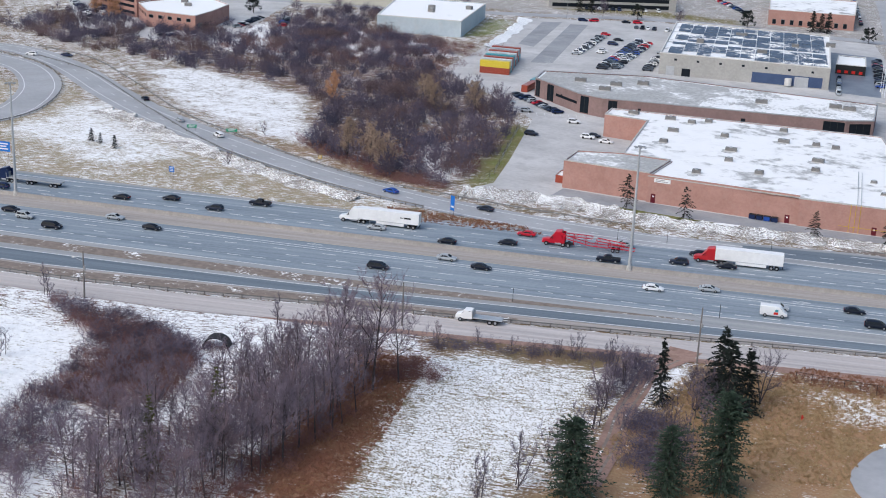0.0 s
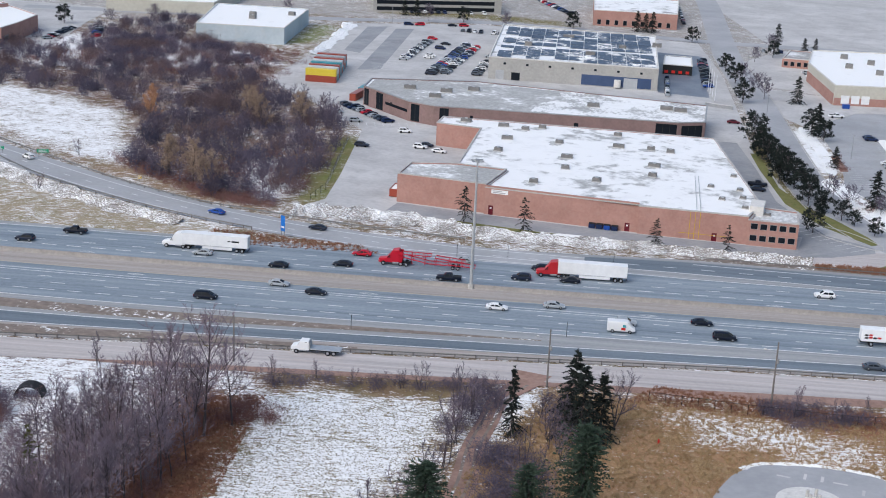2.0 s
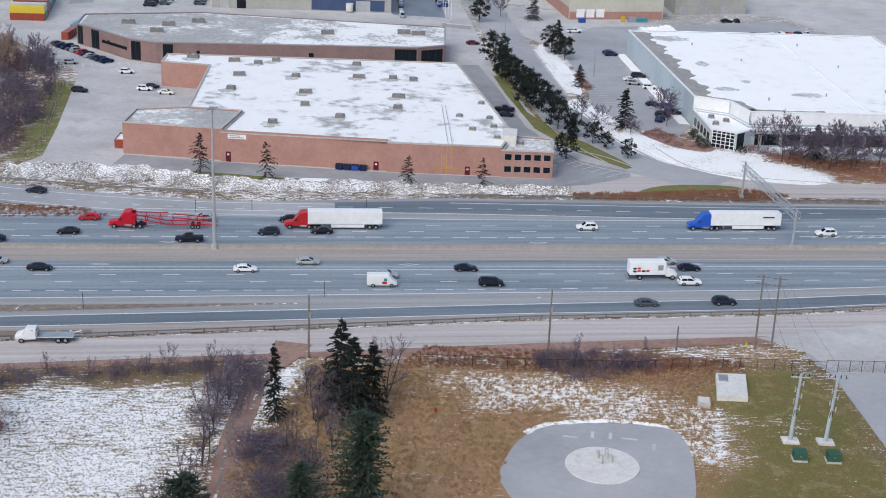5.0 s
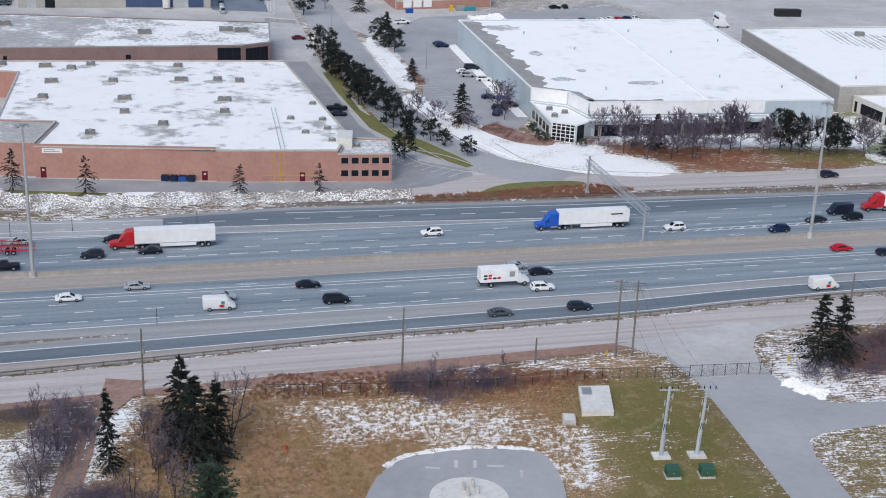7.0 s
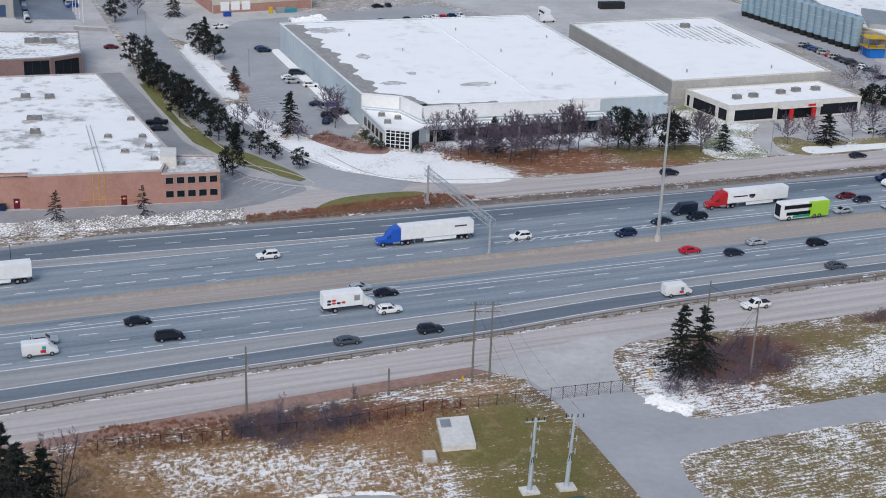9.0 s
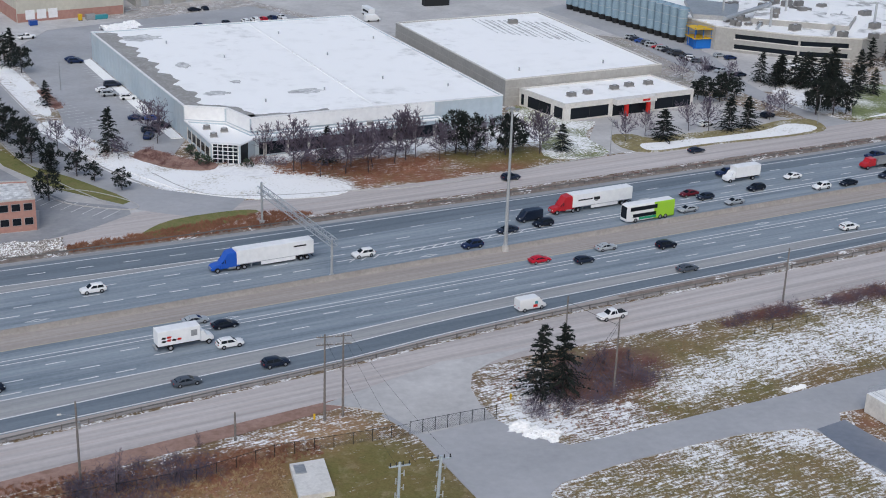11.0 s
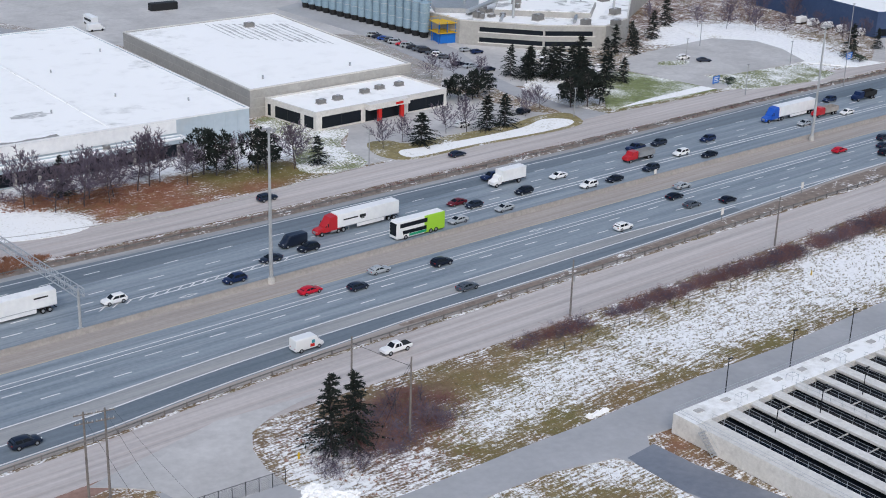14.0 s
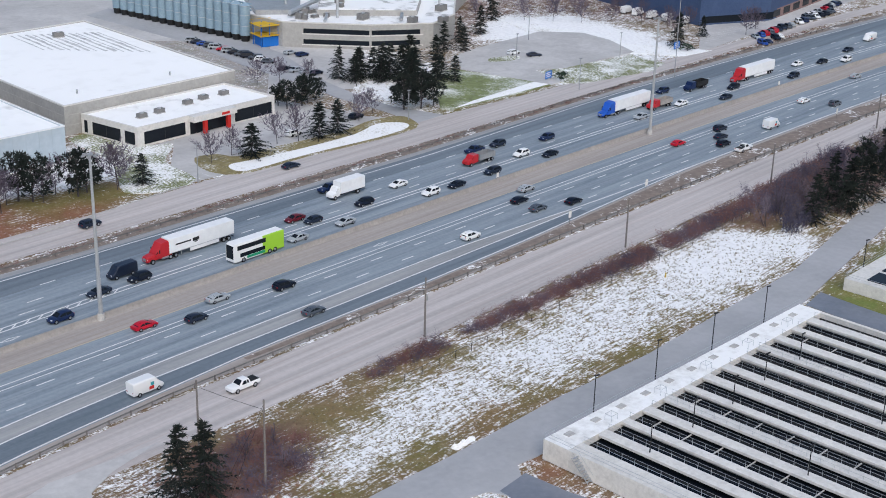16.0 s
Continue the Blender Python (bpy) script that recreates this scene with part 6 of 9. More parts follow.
def wood_pole(x, y, h, arms=0, lamp=False, lean=0.0):
    g = empty("utility_pole", "weathered wooden utility pole" + (" with a lamp arm" if lamp else " with crossarms" if arms else " without arms"), "utility pole", "utility poles", m=pose(x, y, 0, 0, lean, 0))
    bm = bmesh.new()
    tube(bm, (0, 0, -0.3), (0, 0, h), 0.2, 0.13, 8)
    part("shaft", bm, "weathered_wood", g)
    for k in range(arms):
        bm = bmesh.new()
        box(bm, -1.3, 1.3, -0.07, 0.07, h - 0.5 - k * 1.3, h - 0.36 - k * 1.3)
        arm = part("crossarm", bm, "weathered_wood", g)
        for s in (-1.1, -0.5, 0.5, 1.1):
            bm = bmesh.new()
            tube(bm, (s, 0, h - 0.36 - k * 1.3), (s, 0, h - 0.12 - k * 1.3), 0.07, 0.05, 6)
            part("insulator", bm, "concrete", arm)
    if lamp:
        bm = bmesh.new()
        tube(bm, (0, 0, h - 2.2), (-2.0, -0.6, h - 1.5), 0.04, 0.04, 5)
        part("bracket", bm, "galvanised", g)
        bm = bmesh.new()
        box(bm, -2.5, -1.9, -0.75, -0.45, h - 1.6, h - 1.42, None, 0.04)
        part("lamp_head", bm, "pale_concrete", g)
        bm = bmesh.new()
        tube(bm, (0.28, 0, h - 4.2), (0.28, 0, h - 3.2), 0.24, 0.24, 10)
        part("transformer", bm, "grey_metal", g)
    return g


POLES = [(-45.3, 190.7, 11.6, 0, True), (-4.5, 200.2, 12.8, 0, True), (32.1, 212.2, 14.4, 2, False), (35.1, 213.0, 14.0, 2, False), (79.8, 212.7, 13.3, 0, False), (75.2, 224.2, 12.5, 0, False), (125.5, 242.2, 11.0, 0, True), (184.0, 257.2, 10.6, 0, False), (240.5, 271.2, 9.5, 0, False), (300.0, 290.0, 9.5, 0, False), (18.0, 208.5, 4.6, 0, False), (-168.1, 152.6, 10.5, 0, True), (-104, 176, 9.5, 0, False)]
for q in POLES:
    wood_pole(*q)


def wires(ends, sag, label, r=0.018):
    """Each wire hangs as one swept line."""
    for a, b in ends:
        a, b = Vector(a), Vector(b)
        bm = bmesh.new()
        prev = None
        for i in range(9):
            t = i / 8
            p = a.lerp(b, t) - Vector((0, 0, sag * 4 * t * (1 - t)))
            ring = [bm.verts.new(p + Vector((r * math.cos(k * 1.5708), r * math.sin(k * 1.5708) * 0.5, r * math.sin(k * 1.5708)))) for k in range(4)]
            if prev:
                for k in range(4):
                    bm.faces.new((prev[k], prev[(k + 1) % 4], ring[(k + 1) % 4], ring[k]))
            prev = ring
        tagged(link("overhead_wire", bm, "black_plastic"), label, "cable", "overhead wires")


wires([((35.1, 213, 13.6), (38, 178.0, 11)), ((36.2, 213, 13.6), (43, 178.4, 11)), ((32.1, 212.2, 13.8), (35.4, 177.3, 11))], 0.8, "thin overhead wires between poles")
wires([((79.8, 212.7, 12.6), (64.5, 203, 0.3)), ((79.8, 212.7, 12.2), (66.5, 202, 0.3)), ((79.8, 212.7, 11.8), (75.2, 224.2, 11.5))], 0.1, "pale guy wires stayed to the ground", 0.03)


def power_post(x, y):
    g = empty("power_post", "galvanised steel power post with switchgear and crossarm", "utility pole", "power posts", m=pose(x, y, 0, 0, 1.5, 8))
    bm = bmesh.new()
    slab(bm, [(-1.3, -1.0), (1.3, -1.0), (1.3, 1.0), (-1.3, 1.0)], -0.1, 0.25)
    part("footing", bm, "pale_concrete", g)
    bm = bmesh.new()
    tube(bm, (0, 0, 0.2), (0, 0, 4.6), 0.34, 0.31, 10)
    tube(bm, (0, 0, 4.6), (0, 0, 11.6), 0.26, 0.2, 8)
    part("shaft", bm, "post_steel", g)
    bm = bmesh.new()
    box(bm, -1.5, 1.5, -0.09, 0.09, 11.0, 11.2)
    arm = part("crossarm", bm, "post_steel", g)
    for i, s in enumerate((-1.3, -0.45, 0.45, 1.3)):
        bm = bmesh.new()
        tube(bm, (s, 0, 11.2), (s, 0, 11.7), 0.09, 0.06, 6)
        part("insulator", bm, "black_plastic", arm)
    for i in range(5):
        bm = bmesh.new()
        z = 5.6 + i * 1.05
        tube(bm, (0, 0, z), (0.55 * (-1) ** i, -0.25, z + 0.35), 0.05, 0.05, 5)
        tube(bm, (0.55 * (-1) ** i, -0.25, z - 0.1), (0.55 * (-1) ** i, -0.25, z + 0.75), 0.11, 0.08, 6)
        part("fuse", bm, "galvanised", g)
    bm = bmesh.new()
    for s in (-0.22, 0.22):
        tube(bm, (s, -0.2, 4.4), (s * 0.3, -0.2, 5.6), 0.06, 0.06, 5)
    part("cable_head", bm, "black_plastic", g)
    return g


p1 = power_post(35.4, 177.3)
copy_thing(p1, pose(40.9, 178.0, 0, 0, 2.5, 8))


def transformer_box(x, y):
    g = empty("transformer_cabinet", "dark green steel transformer cabinet on a concrete base", "electrical box", "transformer cabinets", m=pose(x, y, 0, 0, 0, 6))
    bm = bmesh.new()
    box(bm, -1.15, 1.15, -1.0, 1.0, -0.1, 0.18)
    part("base", bm, "concrete", g)
    bm = bmesh.new()
    box(bm, -1.0, 1.0, -0.85, 0.85, 0.18, 1.55, None, 0.05)
    part("body", bm, "box_green", g)
    for s in (-1, 1):
        bm = bmesh.new()
        box(bm, -0.48 + s * 0.49, 0.48 + s * 0.49, -0.9, -0.86, 0.26, 1.45)
        d = part("door", bm, "box_green", g)
        bm = bmesh.new()
        box(bm, s * 0.1 - 0.03, s * 0.1 + 0.03, -0.95, -0.9, 0.75, 1.0)
        part("handle", bm, "grey_metal", d)
    return g


tb = transformer_box(36.3, 171.6)
copy_thing(tb, pose(41.4, 172.2, 0, 0, 0, 6))


# overhead sign gantry, seen from its back: a lattice truss out over the lanes
def gantry():
    g = empty("overhead_gantry", "galvanised lattice truss gantry reaching over the highway", "gantry")
    a, b = Vector((34.6, 301.4, 0)), Vector((43.6, 268.8, 0))
    for p, h in ((a, 9.3), (b, 8.2)):
        bm = bmesh.new()
        tube(bm, p, p + Vector((0, 0, h)), 0.28, 0.24, 10)
        tube(bm, p - Vector((0, 0, 0.1)), p + Vector((0, 0, 0.8)), 0.6, 0.55, 10)
        part("column", bm, "galvanised", g)
    d = (b - a).normalized()
    s = Vector((-d.y, d.x, 0)) * 0.6
    length = (b - a).length + 1.0
    for sx in (-1, 1):
        for z in (6.9, 8.3):
            bm = bmesh.new()
            tube(bm, a - d * 0.8 + s * sx + Vector((0, 0, z)), a + d * length + s * sx + Vector((0, 0, z)), 0.1, 0.1, 6)
            part("chord", bm, "galvanised", g)
    n = 15
    for i in range(n + 1):
        p = a + d * (length * i / n)
        q = a + d * (length * min(i + 1, n) / n)
        bm = bmesh.new()
        for u, v in (((-1, 6.9), (-1, 8.3)), ((1, 6.9), (1, 8.3)), ((-1, 6.9), (1, 6.9)), ((-1, 8.3), (1, 8.3))):
            tube(bm, p + s * u[0] + Vector((0, 0, u[1])), p + s * v[0] + Vector((0, 0, v[1])), 0.05, 0.05, 4)
        if i < n:
            for sx in (-1, 1):
                tube(bm, p + s * sx + Vector((0, 0, 6.9 if i % 2 else 8.3)), q + s * sx + Vector((0, 0, 8.3 if i % 2 else 6.9)), 0.05, 0.05, 4)
            for z in (6.9, 8.3):
                tube(bm, p + s + Vector((0, 0, z)), q - s + Vector((0, 0, z)), 0.045, 0.045, 4)
        part("lattice_panel", bm, "galvanised", g)


gantry()


def chain_fence(name, pts, h, label, posts=3.0, mesh_step=0.35, wire="black_plastic"):
    """Posts, a top rail and a wire mesh with real gaps."""
    g = empty(name, label, "fence")
    for (a, b) in zip(pts, pts[1:]):
        a, b = Vector((*a, 0)), Vector((*b, 0))
        d, length = (b - a).normalized(), (b - a).length
        k = max(1, round(length / posts))
        for i in range(k + 1):
            bm = bmesh.new()
            q = a + d * (length * i / k)
            tube(bm, q - Vector((0, 0, 0.2)), q + Vector((0, 0, h + 0.1)), 0.05, 0.05, 6)
            part("post", bm, "black_plastic", g)
        bm = bmesh.new()
        tube(bm, a + Vector((0, 0, h)), b + Vector((0, 0, h)), 0.035, 0.035, 5)
        part("top_rail", bm, "black_plastic", g)
        bm = bmesh.new()
        s = 0.0
        while s < length - mesh_step:
            p, q = a + d * s, a + d * min(s + h, length)
            tube(bm, p + Vector((0, 0, 0.05)), q + Vector((0, 0, 0.05 + (q - p).length)), 0.011, 0.011, 3, False)
            tube(bm, q + Vector((0, 0, 0.05)), p + Vector((0, 0, 0.05 + (q - p).length)), 0.011, 0.011, 3, False)
            s += mesh_step
        part("wire_mesh", bm, wire, g)["kind"] = "stuff"
    return g


chain_fence("field_fence", [(-26, 192.3), (-8, 194.4), (11.3, 197.7), (23, 202.4), (43.9, 205)], 1.9, "dark chain-link fence along the straw field")
chain_fence("entrance_gate", [(43.9, 205), (58.3, 207.6)], 2.2, "closed chain-link gate across the private drive", 2.1)
chain_fence("verge_fence", [along(x, lane(x, SERV_S) - 8.4) for x in range(100, 216, 12)], 1.3, "low wire fence along the snowy verge", 4.0, 1.2, "galvanised")
chain_fence("lot_fence", [(-140, 288), (-141, 300), (-160, 360)], 1.8, "chain-link fence along the lot", 4.0, 1.0, "galvanised")


def sign_post(x, y, h, w, sh, face, label, turn=0, poles=2, bars=3):
    g = empty("road_sign", label, "sign", m=pose(x, y, 0, 0, 0, turn))
    for i in range(poles):
        px = 0 if poles == 1 else (i - 0.5) * w * 0.7
        bm = bmesh.new()
        tube(bm, (px, 0.05, -0.2), (px, 0.05, h + sh), 0.06, 0.06, 6)
        part("post", bm, "weathered_wood", g)
    bm = bmesh.new()
    box(bm, -w / 2, w / 2, -0.06, 0, h, h + sh, None, 0.02)
    b = part("board", bm, face, g)
    for k in range(bars):
        bm = bmesh.new()
        box(bm, -w * 0.36, w * (0.36 - 0.15 * (k % 2)), -0.075, -0.064, h + sh * (0.2 + 0.25 * k), h + sh * (0.32 + 0.25 * k))
        part("legend_bar", bm, "lamp_white", b)
    return g


sign_post(-131.5, 253.5, 1.6, 1.5, 4.0, "sign_blue", "tall blue roadside information sign", -20, 2, 1)
sign_post(-263.5, 228.7, 2.5, 4.2, 3.0, "sign_blue", "blue highway sign on posts in dry grass", 10)
sign_post(-212.6, 240.2, 2.0, 1.6, 1.6, "sign_blue", "small blue service sign in dry grass", 10)
sign_post(-229, 292, 1.5, 3.4, 1.0, "sign_green", "flat green ramp sign", 30)
sign_post(-243, 290, 1.2, 3.0, 1.0, "sign_green", "green ramp sign at the rail", 30)
sign_post(-190, 282, 0.8, 1.0, 1.0, "signal_yellow", "small yellow warning sign on the ramp", 30, 1)
sign_post(255, 373, 0.5, 3.6, 2.2, "sign_blue", "blue company sign beside a clipped hedge", 20)
sign_post(316, 384, 0.5, 4.0, 2.2, "sign_blue", "blue company sign on the lawn", 20)
for x, off in ((186, 0.0), (308, 0.0)):
    sign_post(*along(x, off), 1.2, 0.9, 1.1, "pale_concrete", "small sign on the median barrier", 15, 1)
for x, off in ((205, -27.5), (292, -27.5), (176, -28.5)):
    sign_post(*along(x, off), 1.4, 1.0, 1.5, "pale_concrete", "pale road sign on the grass divider", 15, 1)
for x, off in ((-55, -26.2), (-82, 22.5), (-70, 24.5), (-45, 25.0), (-98, -32.0)):
    a = along(x, off)
    g = empty("marker_post", "slim dark roadside marker post", "marker post", "marker posts", m=pose(*a, 0))
    bm = bmesh.new()
    tube(bm, (0, 0, -0.1), (0, 0, 3.2), 0.06, 0.06, 6)
    part("stake", bm, "black_plastic", g)


def drive_lamp(x, y, h=7.0):
    g = empty("drive_lamp", "slim black lamp post beside the tanks", "lamp post", "drive lamps", m=pose(x, y, 0))
    bm = bmesh.new()
    tube(bm, (0, 0, -0.1), (0, 0, h), 0.09, 0.07, 8)
    part("pole", bm, "black_plastic", g)
    bm = bmesh.new()
    box(bm, -0.2, 0.75, -0.15, 0.15, h - 0.05, h + 0.1, None, 0.03)
    part("lamp_head", bm, "black_plastic", g)
    return g


dl = drive_lamp(131.6, 204.5)
for x, y in ((148.5, 209.1), (164.1, 212.2), (180.5, 215.9), (214.6, 222.5)):
    copy_thing(dl, pose(x, y, 0))

# concrete vault pad, hydrants, small boxes in the field
g = empty("vault_pad", "pale concrete vault slab with a steel hatch", "concrete pad")
bm = bmesh.new()
slab(bm, [(24.6, 198.7), (29.7, 199.3), (29.6, 190.0), (24.5, 189.5)], -0.2, 0.7)
part("slab", bm, "pale_concrete", g)
bm = bmesh.new()
slab(bm, [(25.0, 197.9), (26.6, 198.0), (26.6, 195.6), (25.0, 195.5)], 0.7, 0.86)
part("hatch", bm, "grey_metal", g)
g = empty("small_vault", "small grey concrete chamber in snowy grass", "concrete box")
bm = bmesh.new()
box(bm, 21.2, 23.3, 186.0, 188.4, -0.1, 0.9, None, 0.06)
part("chamber", bm, "concrete", g)
bm = bmesh.new()
box(bm, 21.4, 23.1, 186.2, 188.2, 0.9, 0.98)
part("lid", bm, "pale_concrete", g)
g = empty("turning_island", "round pale concrete island on the asphalt pad", "pad")
bm = bmesh.new()
slab(bm, [(6.5 + 5.6 * math.cos(a * math.pi / 24), 163 + 5.6 * math.sin(a * math.pi / 24)) for a in range(48)], 0.0, 0.18)
part("disc", bm, "pale_concrete", g)
for dx, dy, hh in ((-0.8, 1.0, 1.4), (0.5, 1.6, 1.6), (1.2, 0.2, 1.3), (-0.2, -0.6, 1.5)):
    bm = bmesh.new()
    tube(bm, (6.5 + dx, 164 + dy, 0.1), (6.5 + dx, 164 + dy, hh), 0.32, 0.25, 10)
    part("pipe_head", bm, "concrete", g)


def hydrant(x, y, tint, label):
    g = empty("fire_hydrant", label, "hydrant", "hydrants", m=pose(x, y, 0))
    bm = bmesh.new()
    tube(bm, (0, 0, -0.1), (0, 0, 0.75), 0.15, 0.15, 8)
    tube(bm, (-0.28, 0, 0.5), (0.28, 0, 0.5), 0.08, 0.08, 6)
    part("barrel", bm, tint, g)
    bm = bmesh.new()
    tube(bm, (0, 0, 0.75), (0, 0, 1.0), 0.17, 0.06, 8)
    part("bonnet", bm, tint, g)


hydrant(-20.6, 174.6, "signal_red", "red hydrant in straw grass")
hydrant(62.5, 213.5, "signal_yellow", "yellow hydrant beside the drive mouth")
for x, y in ((30.6, 212.6), (180, 241)):
    g = empty("marker_sheet", "small yellow pole guard", "marker", m=pose(x, y, 0))
    bm = bmesh.new()
    box(bm, -0.16, 0.16, -0.04, 0.04, 0.0, 1.0, None, 0.02)
    part("guard", bm, "signal_yellow", g)


# ---- settling tanks ----
def tanks():
    """A raised concrete deck over long water channels, set square to the drive."""
    o, ux = Vector((117.0, 198.4, 0)), Vector((0.9775, 0.211, 0))
    uy = Vector((0.211, -0.9775, 0))
    m = Matrix.Translation(o) @ Matrix((tuple(ux) + (0,), tuple(-uy) + (0,), (0, 0, 1, 0), (0, 0, 0, 1))).transposed()
    g = empty("settling_tank", "raised pale concrete settling tank with long dark water channels", "water tank", m=m)
    length, depth, top = 71.0, 75.0, 3.3

    def put(name, x0, x1, y0, y1, z0, z1, mat, parent=g, bevel=0.04):
        b = bmesh.new()
        box(b, x0, x1, -y1, -y0, z0, z1, None, bevel)
        return part(name, b, mat, parent)

    put("front_deck", 0, length, 0, 4.6, 0, top, "pale_concrete")
    put("deck_topping", 0.05, length - 0.05, 0.05, 4.55, top, top + 0.03, "deck_snow", bevel=0)
    put("end_wall", -0.0, 0.7, 4.6, depth, 0, top, "pale_concrete")
    put("end_wall", length - 0.7, length, 4.6, depth, 0, top, "pale_concrete")
    put("rear_wall", 0.7, length - 0.7, depth - 0.6, depth, 0, top, "pale_concrete")
    put("tank_floor", 0.7, length - 0.7, 4.6, depth - 0.6, 0.0, 1.9, "concrete", bevel=0)
    put("water", 0.7, length - 0.7, 4.7, depth - 0.7, 1.9, 2.35, "still_water", bevel=0)
    put("end_walk", 0.7, 3.3, 4.6, depth, top - 0.5, top, "pale_concrete")

    def rail(x, parent):
        b = bmesh.new()
        for z in (0.55, 1.08):
            tube(b, (x, -4.8, top + z), (x, -depth + 1, top + z), 0.026, 0.026, 4)
        y = 5.0
        while y < depth - 1:
            tube(b, (x, -y, top), (x, -y, top + 1.08), 0.028, 0.028, 4, False)
            y += 2.2
        part("handrail", b, "galvanised", parent)

    rail(3.2, g)
    for i in range(12):
        x = 7.9 + i * 5.33
        wide = 2.1 if i % 3 != 1 else 1.7
        w = put("channel_wall", x - wide / 2, x + wide / 2, 4.6, depth - 0.6, top - 0.45, top, "pale_concrete")
        put("web", x - 0.25, x + 0.25, 4.6, depth - 0.6, 0.2, top - 0.45, "concrete", w, 0)
        rail(x + wide / 2 - 0.08, w)
        if i in (3, 8):
            rail(x - wide / 2 + 0.08, w)
        if i in (1, 3, 9):
            for k in range(12):
                y = 8 + k * 5.4
                put("cross_beam", x + wide / 2, x + 5.33 - wide / 2, y, y + 0.16, top - 0.75, top - 0.6, "concrete", w, 0)
        if i % 2 == 0:
            put("trough", x + wide / 2 + 0.7, x + wide / 2 + 1.0, 6.0, depth - 3, top - 1.0, top - 0.78, "galvanised", w, 0)
    b = bmesh.new()
    for z in (0.55, 1.05):
        tube(b, (0.1, -0.15, top + z), (length - 0.1, -0.15, top + z), 0.03, 0.03, 4)
        tube(b, (0.1, -0.15, top + z), (0.1, -depth, top + z), 0.03, 0.03, 4)
    x = 0.1
    while x < length:
        tube(b, (x, -0.15, top), (x, -0.15, top + 1.05), 0.03, 0.03, 4, False)
        x += 2.4
    part("deck_rail", b, "galvanised", g)
    for i in range(11):
        x = 3.0 + i * 6.2
        h = put("deck_hatch", x, x + 1.5, 1.2, 2.3, top, top + 0.16, "concrete")
        b = bmesh.new()
        for u, v in ((0, 0), (1.5, 0), (1.5, -1.2), (0, -1.2)):
            tube(b, (x + 1.8 + u, -2.6 + v, top), (x + 1.8 + u, -2.6 + v, top + 1.0), 0.03, 0.03, 4)
        for u0, v0, u1, v1 in ((0, 0, 1.5, 0), (1.5, 0, 1.5, -1.2), (1.5, -1.2, 0, -1.2), (0, -1.2, 0, 0)):
            tube(b, (x + 1.8 + u0, -2.6 + v0, top + 1.0), (x + 1.8 + u1, -2.6 + v1, top + 1.0), 0.03, 0.03, 4)
        if i % 2:
            part("hatch_rail", b, "galvanised", g)
        else:
            b.free()
    for k in range(9):
        put("stair_tread", -0.05 - 1.0, 0.0, 6.2 + k * 0.32, 6.5 + k * 0.32, 3.0 - k * 0.34, 3.06 - k * 0.34, "galvanised", bevel=0)
    b = bmesh.new()
    for s in (-1.05, -0.02):
        tube(b, (s, -6.0, 4.1), (s, -9.2, 1.2), 0.03, 0.03, 4)
        tube(b, (s, -6.0, 3.0), (s, -9.2, 0.1), 0.06, 0.06, 4)
    part("stair_rail", b, "galvanised", g)
    for i, (x, y) in enumerate(((9, 13), (20, 13), (31, 13), (43, 12), (54, 12), (15, 32), (38, 32), (60, 30))):
        d = drive_lamp(0, 0, 4.6)
        d.matrix_basis = m @ pose(7.9 + round((x - 7.9) / 10.66) * 10.66, -y, top)
        d["label"] = "slim black lamp post on the tank walkway"


tanks()


def second_tank():
    g = empty("concrete_basin", "low concrete basin with dark water and rails", "water tank", m=pose(205, 219, 0, 0, 0, 14))
    bm = bmesh.new()
    slab(bm, [(0, 0), (34, 0), (34, -26), (0, -26)], 0, 2.4)
    part("shell", bm, "pale_concrete", g)
    for k in range(5):
        bm = bmesh.new()
        box(bm, 2 + k * 6.3, 7.2 + k * 6.3, -25, -3.5, 2.41, 2.5)
        part("water", bm, "still_water", g)
    bm = bmesh.new()
    for z in (2.95, 3.45):
        tube(bm, (0, -0.1, z), (34, -0.1, z), 0.03, 0.03, 4)
        tube(bm, (0, -0.1, z), (0, -26, z), 0.03, 0.03, 4)
    part("rail", bm, "galvanised", g)


second_tank()

